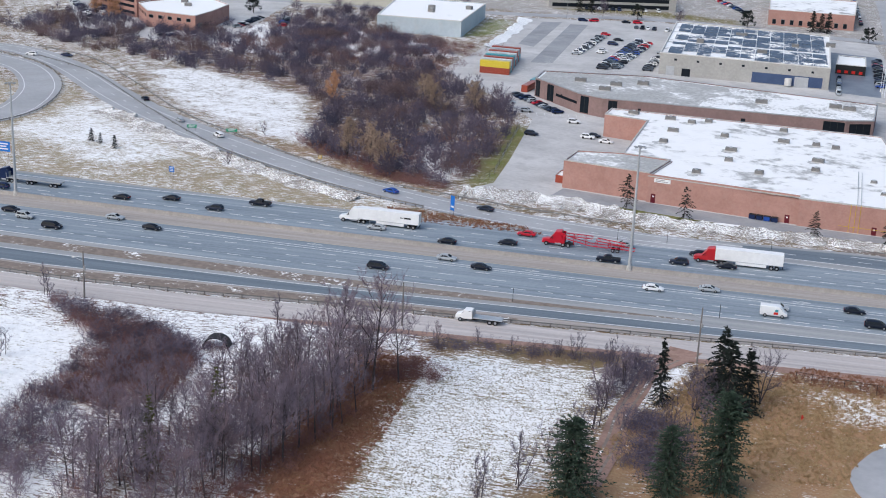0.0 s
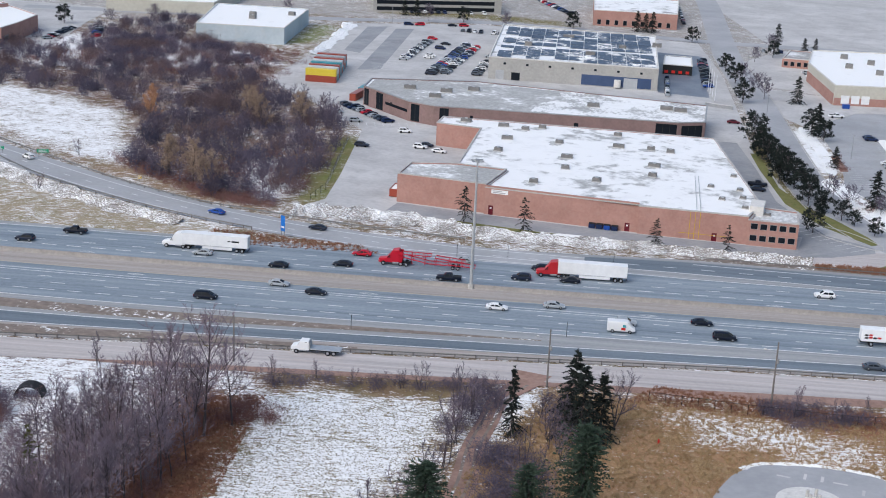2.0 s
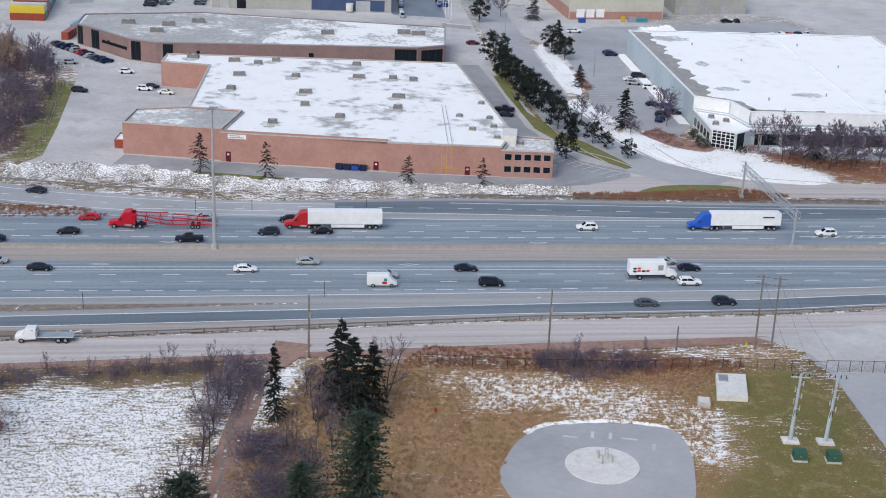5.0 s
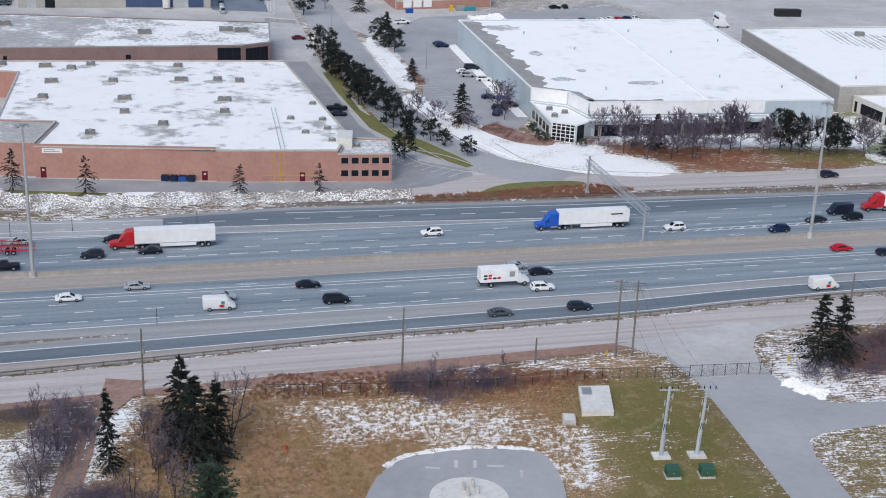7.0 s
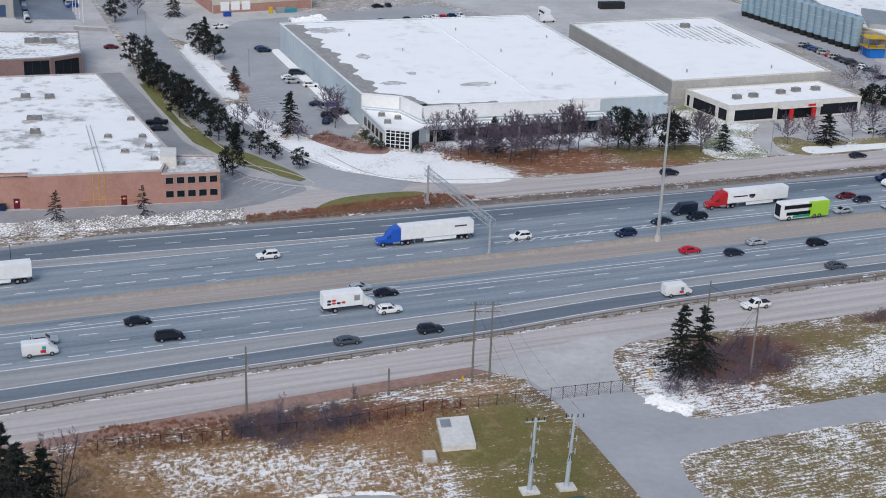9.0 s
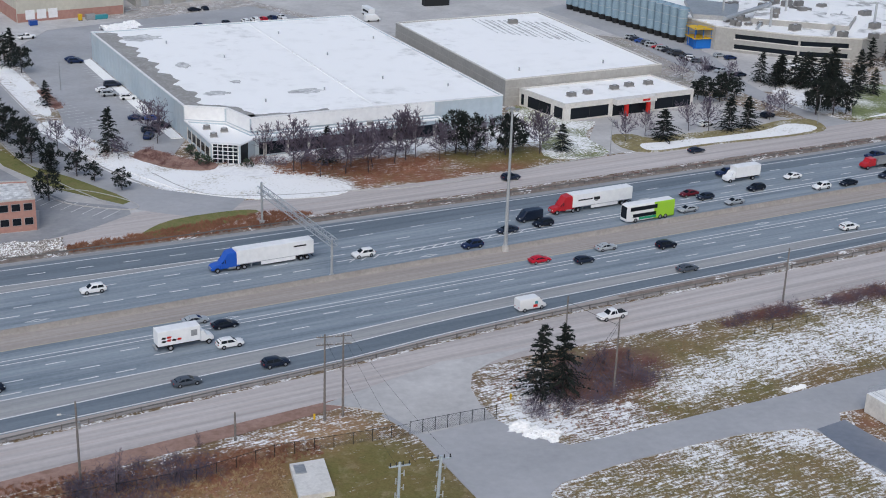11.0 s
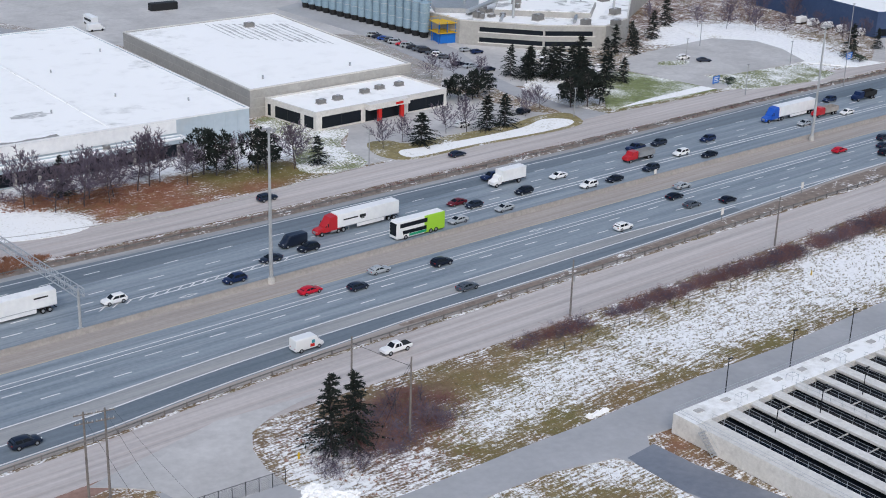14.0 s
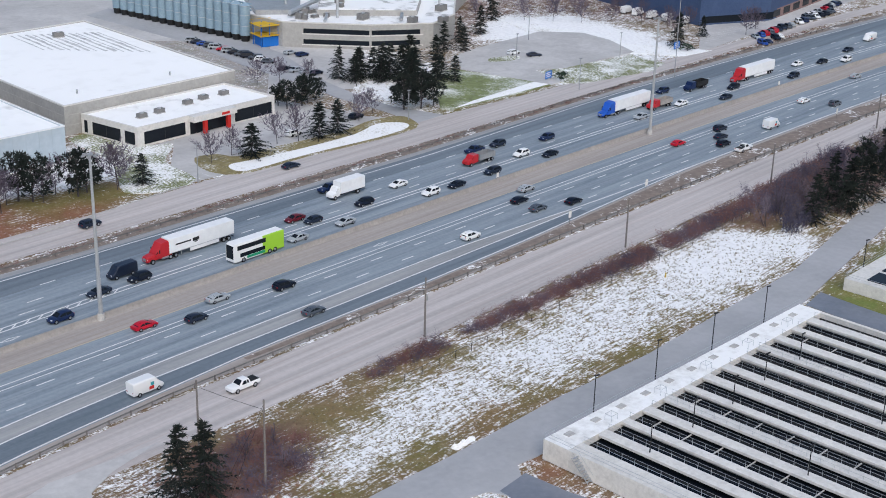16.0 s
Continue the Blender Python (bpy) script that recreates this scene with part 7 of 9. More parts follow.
# ---- plants ----
class Soup:
    """Loose faces of one plant, gathered as plain lists."""

    def __init__(self):
        self.v, self.f = [], []

    def twig(self, a, b, r0, r1):
        d = (b - a)
        if d.length < 1e-5:
            return
        d.normalize()
        u = d.orthogonal().normalized()
        w = d.cross(u)
        k = len(self.v)
        for c, r in ((a, r0), (b, r1)):
            for i in range(3):
                q = c + (u * math.cos(2.0944 * i) + w * math.sin(2.0944 * i)) * r
                self.v.append((q.x, q.y, q.z))
        for i in range(3):
            j = (i + 1) % 3
            self.f.append((k + i, k + j, k + 3 + j, k + 3 + i))

    def blade(self, a, b, w, rnd):
        """A thin twig as one flat sliver."""
        d = b - a
        s = d.cross(Vector((rnd.uniform(-1, 1), rnd.uniform(-1, 1), rnd.uniform(-1, 1))))
        if s.length < 1e-4:
            return
        s = s.normalized() * (w / 2)
        k = len(self.v)
        for q in (a - s, a + s, b + s * 0.35, b - s * 0.35):
            self.v.append((q.x, q.y, q.z))
        self.f.append((k, k + 1, k + 2, k + 3))

    def leaf(self, c, d, length, width, rnd):
        d = d.normalized()
        u = Vector((rnd.uniform(-1, 1), rnd.uniform(-1, 1), rnd.uniform(-1, 1)))
        s = d.cross(u)
        if s.length < 1e-3:
            return
        s.normalize()
        k = len(self.v)
        for q in (c - s * width * 0.5, c + s * width * 0.5, c + d * length):
            self.v.append((q.x, q.y, q.z))
        self.f.append((k, k + 1, k + 2))

    def mesh(self, name, material):
        if len({len(q) for q in self.f}) == 1:
            return quick_mesh(name, np.array(self.v), np.array(self.f), material)
        me = bpy.data.meshes.new(name)
        me.from_pydata(self.v, [], self.f)
        me.materials.append(MATS[material])
        return me


def shoot(rnd, crown, p, d, length, fine, wide):
    """A thin side shoot with its sprays of twigs."""
    q, here = p.copy(), d.normalized()
    for i in range(3):
        here = (here + Vector((rnd.gauss(0, 0.12), rnd.gauss(0, 0.12), rnd.gauss(0.08, 0.08)))).normalized()
        n = q + here * (length / 3)
        crown.blade(q, n, (0.055 - 0.012 * i) * wide, rnd)
        for _ in range(fine):
            a = q.lerp(n, rnd.random())
            o = here * rnd.uniform(0.5, 1.0) + Vector((rnd.gauss(0, 0.42), rnd.gauss(0, 0.42), rnd.gauss(0.18, 0.3)))
            crown.blade(a, a + o * length * rnd.uniform(0.25, 0.6), 0.034 * wide, rnd)
        q = n


def bare_tree_parts(seed, h, spread=0.9, stems=1, fine=4, clear=0.24, wide=1.0):
    """A leader that runs to the top, with limbs that rise and bend upwards and break into shoots."""
    rnd = random.Random(seed)
    trunk, crown = Soup(), Soup()
    limbs = round((11 + 1.5 * fine) / (1 + 0.45 * (stems - 1)))
    for s in range(stems):
        lean = Vector((rnd.gauss(0, 0.04 + 0.09 * (stems - 1)), rnd.gauss(0, 0.04 + 0.09 * (stems - 1)), 1)).normalized()
        p = Vector((rnd.gauss(0, 0.2 * (stems - 1)), rnd.gauss(0, 0.2 * (stems - 1)), -0.2))
        top = h * rnd.uniform(0.85, 1.0)
        stem = [p]
        for i in range(7):
            lean = (lean + Vector((rnd.gauss(0, 0.035), rnd.gauss(0, 0.035), 0.03))).normalized()
            stem.append(stem[-1] + lean * top / 7)
        for i in range(7):
            trunk.twig(stem[i], stem[i + 1], h * 0.0135 * (1 - 0.12 * i), h * 0.0135 * (1 - 0.12 * (i + 1)))
        for i in range(limbs):
            t = clear + (0.97 - clear) * (i + rnd.random()) / limbs
            u = (t - clear) / (1 - clear)
            k = min(int(t * 7), 6)
            q = stem[k].lerp(stem[k + 1], t * 7 - k)
            az = i * 2.4 + rnd.uniform(-0.5, 0.5)
            el = radians(28 + 38 * u + 22 * (1.0 - spread) + rnd.uniform(-8, 8))
            d = Vector((math.cos(az) * math.cos(el), math.sin(az) * math.cos(el), math.sin(el)))
            reach = h * (0.1 + 0.33 * spread * (1 - u ** 1.6)) * rnd.uniform(0.7, 1.15)
            r = h * 0.0052 * (1 - 0.6 * u)
            for j in range(5):
                d = (d + Vector((rnd.gauss(0, 0.1), rnd.gauss(0, 0.1), 0.1 + rnd.gauss(0, 0.05)))).normalized()
                n = q + d * reach / 5
                trunk.twig(q, n, r * (1 - 0.17 * j), r * (1 - 0.17 * (j + 1)))
                q = n
                for _ in range(2):
                    side = Vector((rnd.gauss(0, 1), rnd.gauss(0, 1), rnd.gauss(0.25, 0.6))).normalized()
                    shoot(rnd, crown, q, d * rnd.uniform(0.5, 0.9) + side * 0.75, reach * rnd.uniform(0.22, 0.42) * (1.1 - 0.1 * j), fine, wide)
    return trunk, crown


def thing_from(name, soups, label, category, group):
    g = empty(name, label, category, group)
    for pn, s, mat in soups:
        ob = new(pn, s.mesh(pn, mat))
        ob.parent = g
    return g


def conifer_parts(seed, h, r, levels=24, per=9, taper=1.0, foot=0.06, droop=0.3):
    """Drooping boughs in ragged whorls, longer on one side than the other."""
    rnd = random.Random(seed)
    trunk, crown = Soup(), Soup()
    trunk.twig(Vector((0, 0, -0.2)), Vector((0, 0, h * 0.97)), h * 0.016, 0.02)
    lop = rnd.uniform(0, 6.28)
    for i in range(levels):
        t = i / (levels - 1)
        z = h * (foot + (0.98 - foot) * t)
        reach = r * ((1 - t) ** taper * 0.95 + 0.06) * rnd.uniform(0.78, 1.08)
        for k in range(per):
            if rnd.random() < 0.22:
                continue
            a = 2 * math.pi * (k + rnd.random()) / per
            L = reach * rnd.uniform(0.45, 1.35) * (1 + 0.22 * math.sin(a + lop + 2.5 * t))
            o = Vector((math.cos(a), math.sin(a), -droop + 0.5 * t + rnd.gauss(0, 0.1)))
            p = Vector((0, 0, z + rnd.uniform(-1.3, 1.3) * h / levels))
            trunk.twig(p, p + o * L * 0.8, 0.03, 0.01)
            m = 7
            for j in range(m):
                c = p + o * L * (0.15 + 0.8 * j / m) - Vector((0, 0, 0.12 * L * (j / m) ** 2))
                for _ in range(3):
                    d = o + Vector((rnd.uniform(-0.9, 0.9), rnd.uniform(-0.9, 0.9), rnd.uniform(-0.8, 0.25)))
                    crown.leaf(c, d, rnd.uniform(0.4, 0.8) * (0.3 + 0.13 * r), rnd.uniform(0.16, 0.3) * (0.35 + 0.15 * r), rnd)
    return trunk, crown


def round_pine_parts(seed, h, r, clumps=46):
    rnd = random.Random(seed)
    trunk, crown = Soup(), Soup()
    trunk.twig(Vector((0, 0, -0.2)), Vector((rnd.gauss(0, 0.3), rnd.gauss(0, 0.3), h * 0.8)), h * 0.025, 0.06)
    for _ in range(clumps):
        a, t = rnd.uniform(0, 2 * math.pi), rnd.random()
        rad = r * (0.35 + 0.65 * math.sin(math.pi * (0.25 + 0.7 * t))) * math.sqrt(rnd.random()) * 1.05
        c = Vector((rad * math.cos(a), rad * math.sin(a), h * (0.22 + 0.74 * t)))
        trunk.twig(Vector((0, 0, max(0.3, c.z - 1.0))), c, 0.05, 0.015)
        s = rnd.uniform(0.5, 1.0) * (0.3 + 0.2 * r)
        for _ in range(26):
            d = Vector((rnd.gauss(0, 1), rnd.gauss(0, 1), rnd.gauss(0.25, 0.8))).normalized()
            crown.leaf(c + d * s * rnd.uniform(0.1, 0.6), d, s * rnd.uniform(0.5, 0.9), s * 0.36, rnd)
    return trunk, crown


def shrub_soup(seed, h, r, stems=16, w=0.055):
    """A low spreading bush of forked slivers."""
    rnd = random.Random(seed)
    s = Soup()
    for _ in range(stems):
        b = Vector((rnd.gauss(0, 0.45) * r, rnd.gauss(0, 0.45) * r, -0.05))
        o = Vector((rnd.gauss(0, 0.32) * r, rnd.gauss(0, 0.32) * r, h * rnd.uniform(0.45, 1.0)))
        s.blade(b, b + o, w * 1.1, rnd)
        for _ in range(6):
            q = b + o * rnd.uniform(0.25, 1.0)
            s.blade(q, q + Vector((rnd.gauss(0, 0.5), rnd.gauss(0, 0.5), rnd.uniform(-0.05, 0.5))) * h * (0.5 if h < 3 else 0.3), w, rnd)
    return s


def scatter(name, soups, spots, material, label, category):
    """Many plants in one mesh, each turned and scaled; every face of a soup has the same number of corners."""
    V, F, k = [], [], 0
    packed = [(np.array(s.v), np.array(s.f)) for s in soups]
    for i, (x, y, sc, turn) in enumerate(spots):
        v, f = packed[i % len(packed)]
        c, s_ = math.cos(turn), math.sin(turn)
        w = v * sc
        V.append(np.stack([w[:, 0] * c - w[:, 1] * s_ + x, w[:, 0] * s_ + w[:, 1] * c + y, w[:, 2] - 0.05], -1))
        F.append(f + k)
        k += len(v)
    me = quick_mesh(name, np.concatenate(V), np.concatenate(F), material)
    return tagged(new(name, me), label, category, kind="stuff")


def quick_mesh(name, v, f, material):
    me = bpy.data.meshes.new(name)
    n, c = f.shape
    me.vertices.add(len(v))
    me.vertices.foreach_set("co", v.astype(np.float32).ravel())
    me.loops.add(n * c)
    me.loops.foreach_set("vertex_index", f.astype(np.int32).ravel())
    me.polygons.add(n)
    me.polygons.foreach_set("loop_start", np.arange(0, n * c, c, dtype=np.int32))
    me.update(calc_edges=True)
    me.materials.append(MATS[material])
    return me


PADS = [[(-8.5, 150), (-7.6, 166), (-5.5, 171), (-2.7, 174.4), (4, 177), (16.5, 178), (19.4, 174), (20.8, 164), (19, 140), (-8, 140)], [(23.8, 200), (30.2, 200), (30.2, 189), (23.8, 189)], DRIVE_E]


def spots_in(poly, count, seed, lo=0.8, hi=1.2):
    """Places strewn over a polygon, clear of the paved pads."""
    r = np.random.default_rng(seed)
    xs, ys = [p[0] for p in poly], [p[1] for p in poly]
    out = np.zeros((0, 2))
    while len(out) < count:
        q = r.uniform((min(xs), min(ys)), (max(xs), max(ys)), (count * 2, 2))
        k = inside(q[:, 0], q[:, 1], poly)
        for pad in PADS:
            k &= ~inside(q[:, 0], q[:, 1], pad)
        out = np.concatenate([out, q[k]])
    out = out[:count]
    sc, turn = r.uniform(lo, hi, count), r.uniform(0, 6.28, count)
    return [(float(a), float(b), float(c), float(d)) for (a, b), c, d in zip(out, sc, turn)]


def bare_master(seed, h, spread, stems, fine, crown_mat, label, group, clear=0.24, wide=1.0):
    a, b = bare_tree_parts(seed, h, spread, stems, fine, clear, wide)
    return thing_from("bare_tree", [("trunk", a, "bark"), ("crown", b, crown_mat)], label, "tree", group)


def plant_copies(masters, spots, h0):
    """Places copies of the masters, the first of each being the master itself. spots: (x, y, height) and, for a slim one, its girth."""
    for i, (x, y, h, *girth) in enumerate(spots):
        m = masters[i % len(masters)]
        mat = pose(x, y, 0, 0, 0, (i * 137) % 360)
        if i < len(masters):
            ob = m
            ob.matrix_basis = mat
        else:
            ob = copy_thing(m, mat)
        s = h / h0
        w = s * (girth[0] if girth else 1.0)
        ob.scale = (w, w, s)


# tall bare trees of the foreground wood
WOOD = [(-113.6, 131), (-109, 146), (-101, 152), (-93, 152), (-90, 135), (-88, 112), (-90, 92), (-102, 72), (-113, 74), (-115, 92), (-115, 106), (-112, 116)]
tall = [bare_master(10 + i, 15, 1.0, 1, 4, "twigs", "tall bare deciduous tree with grey-purple twigs", "bare trees of the wood", 0.3, 1.15) for i in range(4)]
spots = [(-92.2, 110, 15), (-91.8, 112.6, 14), (-91.1, 116.5, 16), (-90.4, 120.6, 15), (-90.2, 125.7, 16), (-94.1, 133.9, 17), (-92.7, 105.2, 14), (-95.8, 101.2, 15), (-96.8, 138.4, 22.0), (-92.7, 144.1, 24.0), (-99, 146, 18), (-90.5, 150, 16), (-103, 120, 14), (-98, 116, 15), (-94, 124, 14), (-101, 130, 16), (-97, 110, 14), (-106, 112, 13), (-110, 122, 14), (-108, 134, 13)]
spots += [(x, y, 12.5 * s) for x, y, s, a in spots_in(WOOD, 74, 21, 0.8, 1.2)]
plant_copies(tall, spots, 15)
small = [bare_master(30 + i, 7, 0.75, 3, 3, "twigs" if i == 1 else "dark_twigs", "small bare tree with thin spreading twigs", "small bare trees", 0.07, 0.9) for i in range(3)]
plant_copies(small, [(-125.5, 162.2, 6.8), (-92, 169, 6.0), (-66.4, 179.2, 6.0), (-55.2, 168.4, 9.0), (-53.2, 160, 9.5), (-51.6, 151, 9.5), (-50.4, 141, 9.5), (-51.5, 132, 10), (-54, 123, 10), (-56.5, 114, 10), (-54.2, 172, 8.5), (-36.5, 164, 8), (-37.5, 171, 8), (-34, 159, 8.5), (-38.5, 178, 7), (-70, 178, 4), (-79, 176, 3.5), (-86, 175, 4), (-60, 182, 5.5), (0.6, 196.6, 6.6), (8.5, 197.3, 5.1), (12.5, 207.4, 2.6), (-55.1, 182.2, 4.2), (-50, 176, 4.5), (-176, 150, 7), (-170, 128, 6), (-160, 120, 6), (-155, 112, 6.5), (-150, 104, 6), (-148, 98, 6.5), (-142, 120, 6), (-140, 130, 5), (-165, 105, 7)] + [(-42, 176, 6), (-39, 168, 7), (-40, 158, 7), (-36, 152, 7), (84, 215, 4), (81, 221, 4.5), (86, 222, 3.5), (-209, 262, 5), (-222, 300, 5), (-200, 300, 5), (218, 252, 8), (222, 248, 8), (226, 255, 9), (231, 251, 9), (236, 258, 9), (243, 253, 9), (255, 262, 9), (266, 265, 9)], 7)
plant_copies([bare_master(44, 12, 0.8, 3, 3, "dark_twigs", "bare multi-stemmed tree with reddish twigs", "field trees")], [(-29.2, 177.5, 11.5)], 12)
street = [bare_master(50 + i, 9, 1.55, 1, 4, "dark_twigs", "bare ornamental tree with a rounded crown", "ornamental trees", 0.2, 2.3) for i in range(3)]
plant_copies(street, [(46.9, 336.3, 11.5), (52.4, 331.6, 10.5), (58.7, 333, 11), (64, 332.4, 10.5), (71.9, 339.2, 12.5), (41.5, 347, 7.5), (83.4, 339.5, 8.3), (93.1, 341.5, 7.8), (110, 341.8, 9.3), (75.2, 341.5, 11), (156.4, 355.1, 7.2), (162.1, 354.6, 7.9), (184.2, 362.5, 6.8), (191.6, 367.7, 6.2), (135.8, 348.5, 6.9), (142.7, 352.2, 6.3), (111, 343.8, 9), (178.3, 408.9, 6.5), (352.9, 389.4, 8), (-7, 363, 7), (-2, 356, 6), (7, 352, 5), (15, 372, 9), (17, 364, 8), (-46, 510, 8), (-52, 520, 8), (-60, 545, 7), (185, 408, 6.5)] + [(192, 404, 6), (330, 400, 7), (342, 406, 7), (300, 444, 7), (285, 452, 7), (320, 452, 8), (340, 440, 8), (362, 394, 7), (49, 338, 9), (66, 337, 9), (78, 343, 9), (56, 336, 8), (86, 344, 8), (97, 345, 8), (61, 338, 10), (69, 344, 9), (308, 438, 7), (316, 432, 7), (326, 428, 7), (333, 420, 7), (338, 412, 6.5), (324, 446, 8), (334, 452, 8), (346, 448, 8)], 8)

# conifers
spruce = []
for i in range(3):
    a, b = conifer_parts(70 + i, 10, 4.2, 19, 10, 0.72)
    spruce.append(thing_from("spruce_tree", [("trunk", a, "bark"), ("crown", b, "needles")], "dark green spruce with drooping boughs", "tree", "spruces"))
plant_copies(spruce, [(-45, 166.5, 12.4, 0.58), (-33.2, 169, 13.6, 1.1), (-36.2, 175, 13.8, 0.9), (-30.4, 171.5, 12.0, 0.9), (67.4, 213.3, 11.9, 0.92), (70.8, 212.5, 12.2, 0.92), (-259, 260.9, 3.9), (-255.5, 260.8, 3), (-248, 258.4, 3.8), (-32.9, 506.9, 10.4), (-20, 450.4, 11), (-9.9, 403.3, 6.9), (5.1, 357.9, 10.8), (116.2, 342.6, 6.8, 1.25), (167.8, 354.2, 8.9, 1.35), (173.9, 355.8, 8.4, 1.35), (146.3, 348.6, 7.9, 1.7), (201.9, 403.4, 9.2), (206.9, 400.6, 8.8, 1.3), (211.2, 399.8, 8.6, 1.3), (214.9, 396.3, 10, 1.3), (225.4, 402.1, 10.5, 1.3), (227.9, 389.2, 7.5, 1.2), (248.8, 418.6, 9), (229.7, 384.5, 7.5, 1.2), (273.5, 433.3, 9), (290.2, 449.9, 9.9), (320.2, 387.7, 10.5)] + [(337.7, 394.6, 6.7), (254.4, 415.7, 8), (220, 398, 9, 1.3), (217, 388, 8.5, 1.3), (240, 410, 7.5, 1.2), (260, 426, 8), (228.7, 247.6, 10.4), (240.9, 248.8, 12), (250.3, 252, 12), (261.8, 256.8, 10.4), (245, 257, 10.4), (270, 258, 10.4), (280, 262, 10.4), (292, 268, 9.6), (-9, 345, 6), (55.6, 341, 9), (-250, 640, 8), (-244, 642, 9), (-60, 668, 9), (-130, 660, 10), (-126, 662, 9), (-122, 660, 10), (-44, 640, 7), (-39, 642, 7)], 10)
for x, y, hh in ((204, 398, 10), (209, 404, 11), (216, 402, 12), (222, 394, 12), (219, 392, 12), (224, 386, 11), (211, 395, 10)):
    ob = copy_thing(spruce[int(x) % 3], pose(x, y, 0, 0, 0, x * 11))
    ob.scale = (hh / 9.5, hh / 9.5, hh / 13.5)
ragged = []
for i in range(2):
    a, b = conifer_parts(80 + i, 8, 3.1, 10, 7, 0.6, 0.2, 0.35)
    ragged.append(thing_from("young_spruce", [("trunk", a, "bark"), ("crown", b, "needles")], "ragged dark spruce on a bare trunk by the warehouse", "tree", "young spruces"))
plant_copies(ragged, [(-95.4, 287.6, 9.2), (-78.9, 287.3, 8.3), (-44.7, 289.7, 7.2), (-27.2, 293.7, 6.8)], 8)
pines = []
for i in range(3):
    a, b = round_pine_parts(90 + i, 8, 3.6, 56)
    pines.append(thing_from("pine_tree", [("trunk", a, "bark"), ("crown", b, "needles")], "dense dark pine with a broad uneven crown", "tree", "pines"))
plant_copies(pines, [(-38.7, 424.8, 11), (-35, 412, 9.5), (-30.9, 400.6, 9), (-27, 391, 8.5), (-22.4, 380.7, 8.8), (-19, 370, 9.2), (-15.4, 360.2, 9.2), (-13, 352, 8.4), (-8.4, 346, 6.6), (-2.8, 340.3, 6), (1, 335.9, 4.6), (6.8, 328.6, 5.2), (-9, 323.4, 7.4), (-24, 374, 8), (-33, 405, 9), (-25, 386, 8.6), (-61.7, 538.7, 9), (-52.7, 497.3, 9), (-22, 452, 9), (-17, 442, 8), (88.9, 345, 11)] + [(91.5, 343.3, 10.6), (101, 341.8, 10.6), (103.5, 343.5, 9), (173.5, 382, 7.9), (181.4, 385.2, 8), (178.5, 382.7, 8.3), (185.5, 387.4, 6), (173, 386, 6), (200.4, 366, 10.5), (205.3, 365.2, 9.7), (209.9, 366.2, 8), (203, 370, 9), (208, 371, 9), (238, 249, 9), (262, 262, 10), (286, 272, 9)], 8)
a, b = conifer_parts(101, 18, 6.6, 34, 16, 0.36, 0.04, 0.1)
big_pine = thing_from("white_pine", [("trunk", a, "bark"), ("crown", b, "pine_needles")], "large blue-green pine with soft layered boughs", "tree", "large pines")
plant_copies([big_pine], [(-25.5, 139, 17, 0.95), (-45.5, 124.5, 13.5, 1.15), (-32.5, 133, 12, 1.0)], 18)
a, b = conifer_parts(103, 12, 2.8, 20, 7, 0.7)
yellow_pine = thing_from("scots_pine", [("trunk", a, "bark"), ("crown", b, "olive_needles")], "thin yellow-green pine among bare trees", "tree", "thin pines")
plant_copies([yellow_pine], [(-104.5, 112, 12.5), (-109, 100, 11), (-106, 96, 10)], 12)

for x, y, h in ((-232, 628, 9), (-190, 628, 8), (-60, 640, 8), (-62, 600, 7), (20, 648, 8), (60, 650, 9), (110, 660, 8), (-300, 604, 8), (-340, 540, 9), (-352, 520, 8)):
    ob = copy_thing(street[0], pose(x, y, 0, 0, 0, x * 7))
    ob.scale = (h / 9,) * 3
for x, y, h in ((-215, 634, 8), (-160, 646, 9), (-98, 640, 8), (-70, 566, 8), (-56, 618, 8), (90, 655, 9), (-372, 512, 9), (160, 668, 9)):
    ob = copy_thing(pines[1], pose(x, y, 0, 0, 0, x * 5))
    ob.scale = (h / 8,) * 3

# leafy-brown willows and an orange tree in the north wood
def hazy(seed, h, mat, label):
    a, b = bare_tree_parts(seed, h, 1.05, 2, 3, 0.08)
    rnd = random.Random(seed)
    for _ in range(1500):
        q = b.v[rnd.randrange(len(b.v))]
        if q[2] > h * 0.3:
            c = Vector(q)
            b.blade(c, c + Vector((rnd.gauss(0, 1), rnd.gauss(0, 1), rnd.gauss(-0.6, 0.6))) * 0.45, 0.13, rnd)
    return thing_from("leafy_tree", [("trunk", a, "bark"), ("crown", b, mat)], label, "tree", "rusty-leaved trees")


plant_copies([hazy(110, 11, "orange_leaf", "tree still hung with orange leaves")], [(-229, 352, 12), (-420, 452, 14), (-404, 446, 13)], 11)
plant_copies([hazy(111, 12, "dry_leaf", "broad willow with dull tan twigs"), hazy(112, 12, "dry_leaf", "broad willow with dull tan twigs")], [(-176, 287, 14), (-186, 290, 13), (-168, 284, 12), (-192, 362, 12), (-182, 372, 12), (-200, 372, 11), (-208, 380, 10)], 12)
NWOOD = [(-205, 296), (-165, 277), (-146, 280), (-147, 300), (-160, 355), (-176, 392), (-195, 414), (-236, 398), (-248, 366), (-226, 345), (-214, 320)]
BAND = [(-440, 408), (-385, 386), (-330, 380), (-290, 375), (-262, 372), (-228, 396), (-214, 424), (-250, 440), (-300, 440), (-440, 480)]
wood_soups = []
